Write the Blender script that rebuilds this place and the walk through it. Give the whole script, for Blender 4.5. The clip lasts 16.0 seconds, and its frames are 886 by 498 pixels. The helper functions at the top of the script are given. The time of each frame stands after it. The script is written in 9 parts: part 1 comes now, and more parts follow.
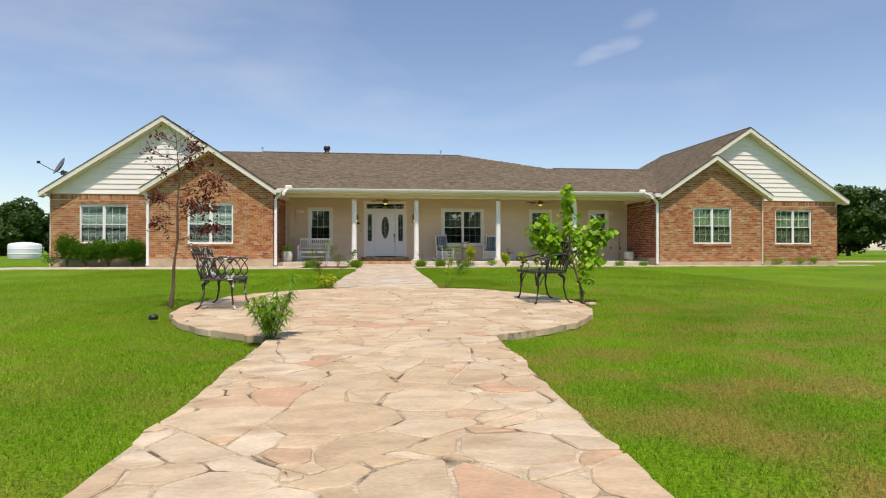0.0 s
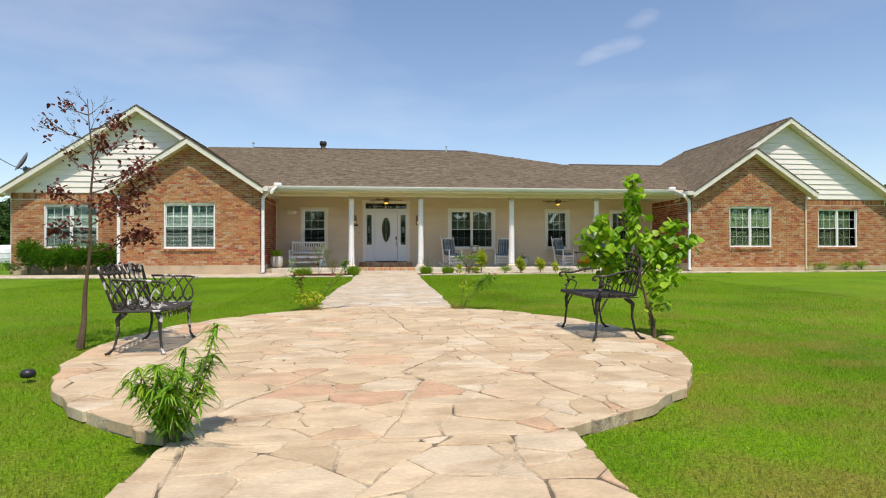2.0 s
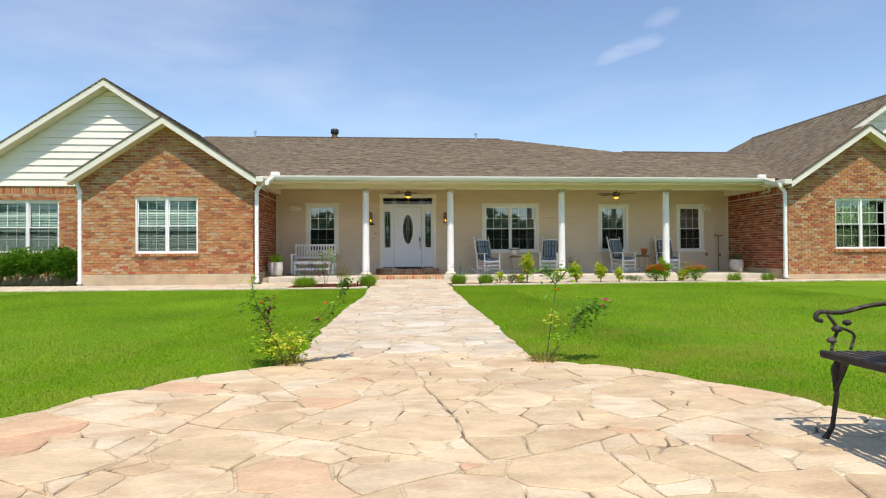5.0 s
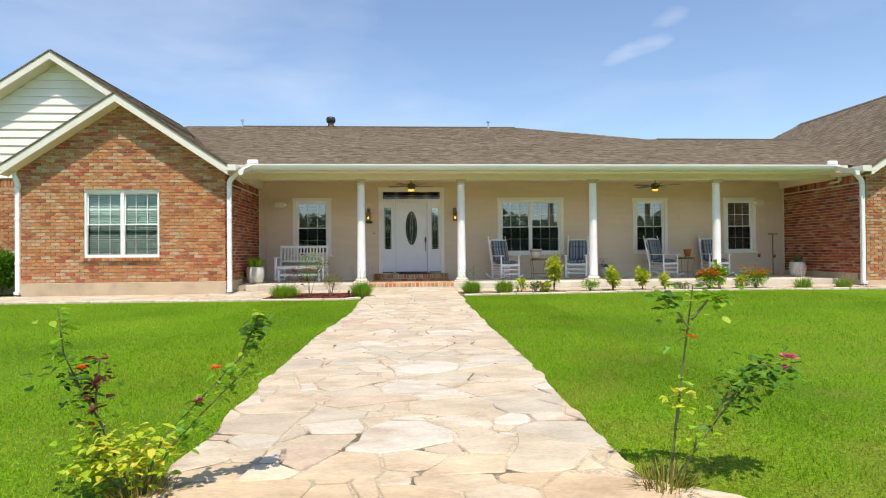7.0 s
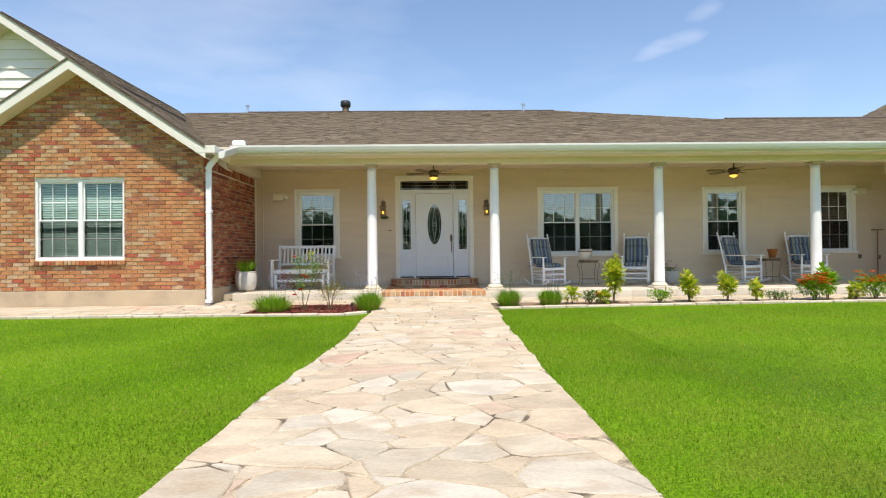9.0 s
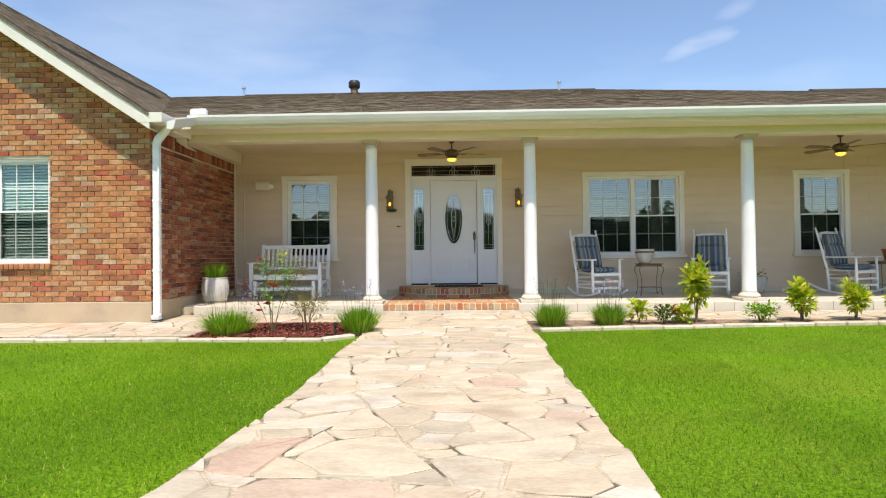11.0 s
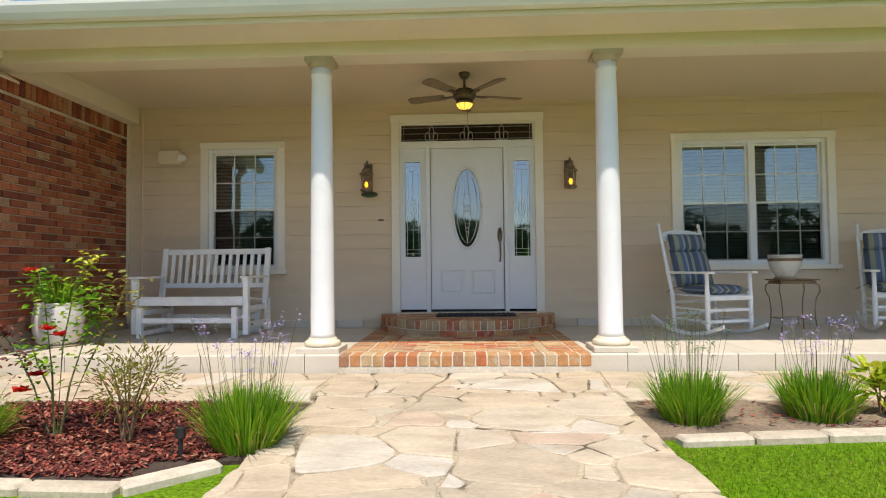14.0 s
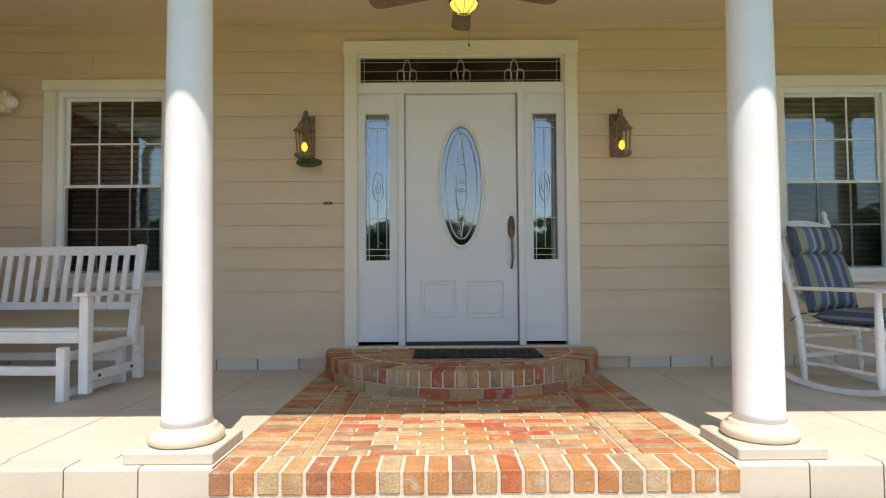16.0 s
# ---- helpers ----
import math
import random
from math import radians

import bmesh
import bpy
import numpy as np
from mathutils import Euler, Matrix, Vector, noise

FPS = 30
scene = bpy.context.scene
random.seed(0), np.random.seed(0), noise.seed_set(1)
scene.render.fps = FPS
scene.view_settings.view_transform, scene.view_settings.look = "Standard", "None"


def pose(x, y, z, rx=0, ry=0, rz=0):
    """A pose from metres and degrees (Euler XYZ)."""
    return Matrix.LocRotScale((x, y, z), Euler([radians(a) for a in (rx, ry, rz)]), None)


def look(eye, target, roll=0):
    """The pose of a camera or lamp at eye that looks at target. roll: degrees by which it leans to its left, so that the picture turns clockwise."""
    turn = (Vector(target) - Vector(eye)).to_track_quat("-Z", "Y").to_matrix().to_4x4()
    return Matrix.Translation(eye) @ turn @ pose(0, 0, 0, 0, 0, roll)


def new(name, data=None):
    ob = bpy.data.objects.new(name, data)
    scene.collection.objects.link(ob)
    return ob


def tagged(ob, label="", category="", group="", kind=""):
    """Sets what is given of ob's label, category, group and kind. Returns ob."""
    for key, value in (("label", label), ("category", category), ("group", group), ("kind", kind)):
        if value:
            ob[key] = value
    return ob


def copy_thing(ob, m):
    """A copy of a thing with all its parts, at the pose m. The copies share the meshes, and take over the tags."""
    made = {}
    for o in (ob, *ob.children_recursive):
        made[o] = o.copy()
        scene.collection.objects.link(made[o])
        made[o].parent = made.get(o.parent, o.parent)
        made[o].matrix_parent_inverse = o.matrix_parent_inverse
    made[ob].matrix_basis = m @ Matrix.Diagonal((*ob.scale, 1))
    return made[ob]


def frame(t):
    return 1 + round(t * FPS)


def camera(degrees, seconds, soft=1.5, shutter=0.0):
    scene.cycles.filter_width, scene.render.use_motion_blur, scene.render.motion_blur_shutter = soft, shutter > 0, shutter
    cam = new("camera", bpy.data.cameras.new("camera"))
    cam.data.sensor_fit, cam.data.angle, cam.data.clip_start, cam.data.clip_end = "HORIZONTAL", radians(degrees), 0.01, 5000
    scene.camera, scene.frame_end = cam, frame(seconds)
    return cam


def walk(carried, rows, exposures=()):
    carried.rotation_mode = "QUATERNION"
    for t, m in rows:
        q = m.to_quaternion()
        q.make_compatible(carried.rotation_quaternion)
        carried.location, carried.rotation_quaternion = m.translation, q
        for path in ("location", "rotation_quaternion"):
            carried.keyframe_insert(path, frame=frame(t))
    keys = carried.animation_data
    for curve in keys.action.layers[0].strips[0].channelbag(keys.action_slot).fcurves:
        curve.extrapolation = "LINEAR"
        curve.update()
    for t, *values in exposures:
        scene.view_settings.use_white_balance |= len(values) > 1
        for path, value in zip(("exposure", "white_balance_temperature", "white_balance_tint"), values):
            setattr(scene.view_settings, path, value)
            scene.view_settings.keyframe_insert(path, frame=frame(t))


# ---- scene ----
cam = camera(74.0, 16.0, soft=1.1)
PATH = [
    (0, (0.476, 0.143, 0.901), (0.707, 2.13, 0.905), 0.0),
    (0.5, (0.46, 0.789, 0.933), (0.686, 2.776, 0.938), 0.0),
    (1, (0.5, 1.375, 0.967), (0.732, 3.362, 0.973), -0.0),
    (1.5, (0.547, 1.994, 1.025), (0.775, 3.981, 1.031), -0.1),
    (2, (0.566, 2.627, 1.061), (0.79, 4.615, 1.066), -0.1),
    (2.5, (0.563, 3.302, 1.066), (0.76, 5.293, 1.073), -0.1),
    (3, (0.536, 3.973, 1.089), (0.704, 5.966, 1.098), -0.2),
    (3.5, (0.527, 4.655, 1.066), (0.693, 6.648, 1.076), -0.3),
    (4, (0.497, 5.329, 1.084), (0.661, 7.322, 1.095), -0.3),
    (6.5, (0.655, 8.676, 1.161), (0.806, 10.67, 1.172), -0.5),
    (7, (0.716, 9.381, 1.164), (0.849, 11.376, 1.179), -0.5),
    (7.5, (0.752, 10.028, 1.203), (0.865, 12.084, 1.215), -0.6),
    (8, (0.799, 10.744, 1.21), (0.894, 12.742, 1.223), -0.6),
    (8.5, (0.839, 11.438, 1.222), (0.894, 13.438, 1.235), -0.5),
    (9, (0.893, 12.141, 1.203), (0.928, 14.141, 1.217), -0.6),
    (11.5, (1.043, 15.583, 1.157), (0.982, 17.581, 1.19), -0.6),
    (12, (1.01, 16.286, 1.092), (0.957, 18.285, 1.144), -0.6),
    (12.5, (1.008, 17.014, 1.128), (0.939, 19.012, 1.177), -0.7),
    (13, (1.044, 17.737, 1.106), (0.951, 19.734, 1.169), -0.6),
    (13.5, (1.046, 18.463, 1.106), (0.952, 20.46, 1.175), -0.7),
    (14, (0.948, 19.09, 1.153), (0.863, 21.087, 1.219), -0.6),
    (14.5, (0.887, 19.743, 1.152), (0.814, 21.74, 1.221), -0.6),
    (15, (0.806, 20.392, 1.172), (0.75, 22.39, 1.241), -0.3),
    (15.5, (0.765, 21.033, 1.166), (0.765, 23.032, 1.246), -0.2),
    (16, (0.779, 21.656, 1.223), (0.784, 23.655, 1.293), -0.4),
]
EXPOSURES = [(0, 0.10), (2, 0.18), (3.5, 0.28), (7, 0.42), (9, 0.46), (12.5, 0.50), (13.5, 0.42), (14.5, 0.28), (15.2, 0.40), (16, 0.52)]
walk(cam, [(t, look(eye, target, roll)) for t, eye, target, roll in PATH], [(t, stops - 0.06, 6980 + max(0, 3.5 - t) * 90, 13.5 + max(0, 3.5 - t) * 1.1) for t, stops in EXPOSURES])

SUN_EL, SUN_AZ = 65.0, 6.0      # degrees; azimuth from straight behind the walker, towards the right
scene.view_settings.exposure = 0.0


def make_world():
    w = bpy.data.worlds.new("sky")
    scene.world = w
    w.use_nodes = True
    nt = w.node_tree
    nt.nodes.clear()
    out = nt.nodes.new("ShaderNodeOutputWorld")
    bg = nt.nodes.new("ShaderNodeBackground")
    sky = nt.nodes.new("ShaderNodeTexSky")
    sky.sky_type = "NISHITA"
    sky.sun_disc = False
    sky.sun_elevation = radians(SUN_EL)
    sky.sun_rotation = radians(180 - SUN_AZ)
    sky.air_density, sky.dust_density, sky.ozone_density = 1.0, 0.5, 2.5
    tc = nt.nodes.new("ShaderNodeTexCoord")
    mp = nt.nodes.new("ShaderNodeMapping")
    mp.inputs["Scale"].default_value = (1.6, 1.6, 5.5)
    mp.inputs["Rotation"].default_value = (0.0, radians(14), radians(30))
    no = nt.nodes.new("ShaderNodeTexNoise")
    no.inputs["Scale"].default_value = 1.5
    no.inputs["Detail"].default_value = 7
    no.inputs["Distortion"].default_value = 0.35
    ramp = nt.nodes.new("ShaderNodeValToRGB")
    ramp.color_ramp.elements[0].position = 0.50
    ramp.color_ramp.elements[1].position = 0.95
    ramp.color_ramp.elements[1].color = (0.22, 0.22, 0.22, 1)
    mix = nt.nodes.new("ShaderNodeMixRGB")
    mix.inputs[2].default_value = (6.0, 6.4, 7.0, 1)
    nt.links.new(tc.outputs["Generated"], mp.inputs[0])
    nt.links.new(mp.outputs[0], no.inputs["Vector"])
    nt.links.new(no.outputs["Fac"], ramp.inputs[0])
    nt.links.new(ramp.outputs[0], mix.inputs[0])
    tintn = nt.nodes.new("ShaderNodeMixRGB")
    tintn.blend_type = "MULTIPLY"
    tintn.inputs[0].default_value = 1.0
    tintn.inputs[2].default_value = (0.95, 1.01, 1.05, 1)
    nt.links.new(sky.outputs[0], tintn.inputs[1])
    nt.links.new(tintn.outputs[0], mix.inputs[1])
    bg.inputs[1].default_value = 0.15

    def cloud(col, centre, wide, tall, thick, tilt=0.0):
        """A wisp of high cloud round one direction of the sky, torn by noise."""
        c = Vector(centre).normalized()
        east = Vector((c.y, -c.x, 0)).normalized()
        up = east.cross(c)
        a, b = east * math.cos(tilt) + up * math.sin(tilt), up * math.cos(tilt) - east * math.sin(tilt)
        total = None
        for axis, size in ((a, wide), (b, tall)):
            dot = nt.nodes.new("ShaderNodeVectorMath")
            dot.operation = "DOT_PRODUCT"
            dot.inputs[1].default_value = axis / size
            nt.links.new(tc.outputs["Generated"], dot.inputs[0])
            sq = nt.nodes.new("ShaderNodeMath")
            sq.operation = "MULTIPLY"
            nt.links.new(dot.outputs["Value"], sq.inputs[0])
            nt.links.new(dot.outputs["Value"], sq.inputs[1])
            if total is None:
                total = sq.outputs[0]
            else:
                add = nt.nodes.new("ShaderNodeMath")
                nt.links.new(total, add.inputs[0])
                nt.links.new(sq.outputs[0], add.inputs[1])
                total = add.outputs[0]
        tear = nt.nodes.new("ShaderNodeTexNoise")
        tear.inputs["Scale"].default_value, tear.inputs["Detail"].default_value = 1.1 / tall ** 0.5, 6
        nt.links.new(mp.outputs[0], tear.inputs["Vector"])
        soft_ = nt.nodes.new("ShaderNodeMath")
        soft_.operation = "MULTIPLY_ADD"
        soft_.inputs[1].default_value = 2.6
        nt.links.new(tear.outputs["Fac"], soft_.inputs[0])
        nt.links.new(total, soft_.inputs[2])
        rng = nt.nodes.new("ShaderNodeMapRange")
        rng.inputs[1].default_value, rng.inputs[2].default_value = 2.3, 0.5
        rng.inputs[3].default_value, rng.inputs[4].default_value = 0.0, thick
        nt.links.new(soft_.outputs[0], rng.inputs[0])
        front = nt.nodes.new("ShaderNodeVectorMath")
        front.operation = "DOT_PRODUCT"
        front.inputs[1].default_value = c
        nt.links.new(tc.outputs["Generated"], front.inputs[0])
        gate = nt.nodes.new("ShaderNodeMath")
        gate.operation = "GREATER_THAN"
        gate.inputs[1].default_value = 0.0
        nt.links.new(front.outputs["Value"], gate.inputs[0])
        f = nt.nodes.new("ShaderNodeMath")
        f.operation = "MULTIPLY"
        nt.links.new(rng.outputs[0], f.inputs[0])
        nt.links.new(gate.outputs[0], f.inputs[1])
        over = nt.nodes.new("ShaderNodeMixRGB")
        over.inputs[2].default_value = (6.2, 6.5, 7.0, 1)
        nt.links.new(f.outputs[0], over.inputs[0])
        nt.links.new(col, over.inputs[1])
        return over.outputs[0]
    sky_col = mix.outputs[0]
    for args in (((0.358, 0.879, 0.311), 0.050, 0.015, 0.32, 0.25), ((0.399, 0.848, 0.348), 0.028, 0.014, 0.18, 0.2), ((-0.33, 0.87, 0.36), 0.32, 0.11, 0.22, 0.3),
                 ((-0.12, 0.95, 0.24), 0.30, 0.05, 0.16, -0.1)):
        sky_col = cloud(sky_col, *args)
    nt.links.new(sky_col, bg.inputs[0])
    nt.links.new(bg.outputs[0], out.inputs[0])


make_world()
sun_data = bpy.data.lights.new("sun", "SUN")
sun_data.energy, sun_data.angle, sun_data.color = 3.9, radians(0.6), (1.0, 0.965, 0.91)
sun = new("sun", sun_data)
el, az = radians(SUN_EL), radians(SUN_AZ)
sun.matrix_world = look((30 * math.sin(az) * math.cos(el), -30 * math.cos(az) * math.cos(el), 30 * math.sin(el)), (0, 0, 0))


# ---- materials ----
def worn_towards(nt, geo, fac, y_none, y_full):
    """Dry patches grow more common from y_none to y_full, away from the house."""
    sep = nt.nodes.new("ShaderNodeSeparateXYZ")
    nt.links.new(geo.outputs["Position"], sep.inputs[0])
    total = fac
    for axis, lo, hi, floor_ in (("Y", y_none, y_full, 0.12), ("X", -1.0, 2.5, 0.45)):
        r = nt.nodes.new("ShaderNodeMapRange")
        r.inputs[1].default_value, r.inputs[2].default_value = lo, hi
        r.inputs[3].default_value, r.inputs[4].default_value = floor_, 1.0
        nt.links.new(sep.outputs[axis], r.inputs[0])
        x = nt.nodes.new("ShaderNodeMath")
        x.operation = "MULTIPLY"
        nt.links.new(total, x.inputs[0])
        nt.links.new(r.outputs[0], x.inputs[1])
        total = x.outputs[0]
    return total


def material(name, base, rough=0.7, metal=0.0, var=0.0, scale=8.0, fine=0.0, fscale=60.0, bump=0.0, bscale=40.0, island=0.0,
             obj_random=0.0, spread=None, spread_from=None, stops=None, spec=0.5, hue=0.0, stretch=(1, 1, 1), trans=0.0, coat=0.0):
    """A surface with two scales of variation; stops: a colour ramp read by the piece's own random number."""
    m = bpy.data.materials.new(name)
    m.use_nodes = True
    nt = m.node_tree
    b = nt.nodes["Principled BSDF"]
    b.inputs["Roughness"].default_value, b.inputs["Metallic"].default_value = rough, metal
    b.inputs["Specular IOR Level"].default_value = spec
    if coat:
        b.inputs["Coat Weight"].default_value = coat
    tc = nt.nodes.new("ShaderNodeTexCoord")
    mp = nt.nodes.new("ShaderNodeMapping")
    mp.inputs["Scale"].default_value = stretch
    geo = nt.nodes.new("ShaderNodeNewGeometry")
    nt.links.new(geo.outputs["Position"], mp.inputs[0])
    if stops:
        ramp = nt.nodes.new("ShaderNodeValToRGB")
        ramp.color_ramp.interpolation = "LINEAR"
        els = ramp.color_ramp.elements
        while len(els) < len(stops):
            els.new(0.5)
        for e, (p, c) in zip(els, stops):
            e.position, e.color = p, (*c, 1)
        src = nt.nodes.new("ShaderNodeObjectInfo").outputs["Random"] if obj_random else geo.outputs["Random Per Island"]
        nt.links.new(src, ramp.inputs[0])
        col = ramp.outputs[0]
    else:
        rgb = nt.nodes.new("ShaderNodeRGB")
        rgb.outputs[0].default_value = (*base, 1)
        col = rgb.outputs[0]

    def modulate(col, sc, amount, detail):
        n = nt.nodes.new("ShaderNodeTexNoise")
        n.inputs["Scale"].default_value, n.inputs["Detail"].default_value = sc, detail
        nt.links.new(mp.outputs[0], n.inputs["Vector"])
        r = nt.nodes.new("ShaderNodeMapRange")
        r.inputs[1].default_value, r.inputs[2].default_value = 0.3, 0.7
        r.inputs[3].default_value, r.inputs[4].default_value = 1 - amount, 1 + amount
        nt.links.new(n.outputs["Fac"], r.inputs[0])
        x = nt.nodes.new("ShaderNodeVectorMath")
        x.operation = "SCALE"
        nt.links.new(col, x.inputs[0])
        nt.links.new(r.outputs[0], x.inputs["Scale"])
        return x.outputs[0], n

    if var:
        col, _ = modulate(col, scale, var, 4)
    if spread:
        n = nt.nodes.new("ShaderNodeTexNoise")
        n.inputs["Scale"].default_value, n.inputs["Detail"].default_value = spread[1], 5
        nt.links.new(mp.outputs[0], n.inputs["Vector"])
        r = nt.nodes.new("ShaderNodeMapRange")
        r.inputs[1].default_value, r.inputs[2].default_value = spread[2], spread[3]
        nt.links.new(n.outputs["Fac"], r.inputs[0])
        fac = r.outputs[0]
        if spread_from:
            fac = worn_towards(nt, geo, fac, *spread_from)
        x = nt.nodes.new("ShaderNodeMixRGB")
        x.inputs[2].default_value = (*spread[0], 1)
        nt.links.new(fac, x.inputs[0])
        nt.links.new(col, x.inputs[1])
        col = x.outputs[0]
    if fine:
        col, _ = modulate(col, fscale, fine, 3)
    nt.links.new(col, b.inputs["Base Color"])
    if bump:
        n = nt.nodes.new("ShaderNodeTexNoise")
        n.inputs["Scale"].default_value, n.inputs["Detail"].default_value = bscale, 5
        nt.links.new(mp.outputs[0], n.inputs["Vector"])
        bp = nt.nodes.new("ShaderNodeBump")
        bp.inputs["Strength"].default_value, bp.inputs["Distance"].default_value = bump, 0.01
        nt.links.new(n.outputs["Fac"], bp.inputs["Height"])
        nt.links.new(bp.outputs[0], b.inputs["Normal"])
    if trans:
        tr = nt.nodes.new("ShaderNodeBsdfTranslucent")
        nt.links.new(col, tr.inputs[0])
        mx = nt.nodes.new("ShaderNodeMixShader")
        mx.inputs[0].default_value = trans
        nt.links.new(b.outputs[0], mx.inputs[1])
        nt.links.new(tr.outputs[0], mx.inputs[2])
        nt.links.new(mx.outputs[0], nt.nodes["Material Output"].inputs[0])
    return m


def glass_material(name, tint, gloss_add=0.04, rough=0.0):
    m = bpy.data.materials.new(name)
    m.use_nodes = True
    nt = m.node_tree
    nt.nodes.remove(nt.nodes["Principled BSDF"])
    t = nt.nodes.new("ShaderNodeBsdfTransparent")
    t.inputs[0].default_value = (*tint, 1)
    g = nt.nodes.new("ShaderNodeBsdfGlossy")
    g.inputs["Roughness"].default_value = rough
    f = nt.nodes.new("ShaderNodeFresnel")
    f.inputs[0].default_value = 1.52
    a = nt.nodes.new("ShaderNodeMath")
    a.inputs[1].default_value = gloss_add
    nt.links.new(f.outputs[0], a.inputs[0])
    mx = nt.nodes.new("ShaderNodeMixShader")
    nt.links.new(a.outputs[0], mx.inputs[0])
    nt.links.new(t.outputs[0], mx.inputs[1])
    nt.links.new(g.outputs[0], mx.inputs[2])
    nt.links.new(mx.outputs[0], nt.nodes["Material Output"].inputs[0])
    return m


def lamp_material(name, colour, strength):
    m = bpy.data.materials.new(name)
    m.use_nodes = True
    b = m.node_tree.nodes["Principled BSDF"]
    b.inputs["Base Color"].default_value = (*colour, 1)
    b.inputs["Emission Color"].default_value = (*colour, 1)
    b.inputs["Emission Strength"].default_value = strength
    return m


BRICKS = [(0.0, (0.26, 0.09, 0.05)), (0.10, (0.39, 0.155, 0.066)), (0.34, (0.47, 0.20, 0.080)), (0.62, (0.50, 0.245, 0.105)), (0.80, (0.48, 0.29, 0.145)),
          (0.92, (0.52, 0.36, 0.225)), (0.94, (0.42, 0.11, 0.055)), (1.0, (0.38, 0.10, 0.052))]
# porch end walls: redder bricks, also darkened for the shade they stand in
BRICKS_RED_SHADED = [(0.0, (0.15, 0.045, 0.032)), (0.2, (0.27, 0.075, 0.040)), (0.5, (0.36, 0.105, 0.050)), (0.8, (0.41, 0.155, 0.075)), (1.0, (0.44, 0.27, 0.16))]
PAVERS = [(0.0, (0.44, 0.12, 0.05)), (0.2, (0.50, 0.25, 0.10)), (0.45, (0.48, 0.33, 0.17)), (0.62, (0.52, 0.38, 0.22)), (0.74, (0.44, 0.09, 0.045)), (0.86, (0.34, 0.22, 0.12)), (1.0, (0.50, 0.35, 0.19))]
STONES_WARM = [(0.0, (0.47, 0.355, 0.215)), (0.2, (0.54, 0.41, 0.255)), (0.4, (0.58, 0.455, 0.295)), (0.55, (0.50, 0.39, 0.255)), (0.70, (0.60, 0.50, 0.35)),
               (0.86, (0.55, 0.42, 0.265)), (0.95, (0.54, 0.36, 0.22)), (1.0, (0.51, 0.31, 0.19))]
STONES = [(0.0, (0.43, 0.36, 0.26)), (0.2, (0.52, 0.42, 0.29)), (0.4, (0.55, 0.46, 0.33)), (0.55, (0.46, 0.40, 0.30)), (0.68, (0.57, 0.51, 0.41)),
          (0.88, (0.53, 0.43, 0.30)), (0.97, (0.50, 0.37, 0.27)), (1.0, (0.48, 0.33, 0.235))]
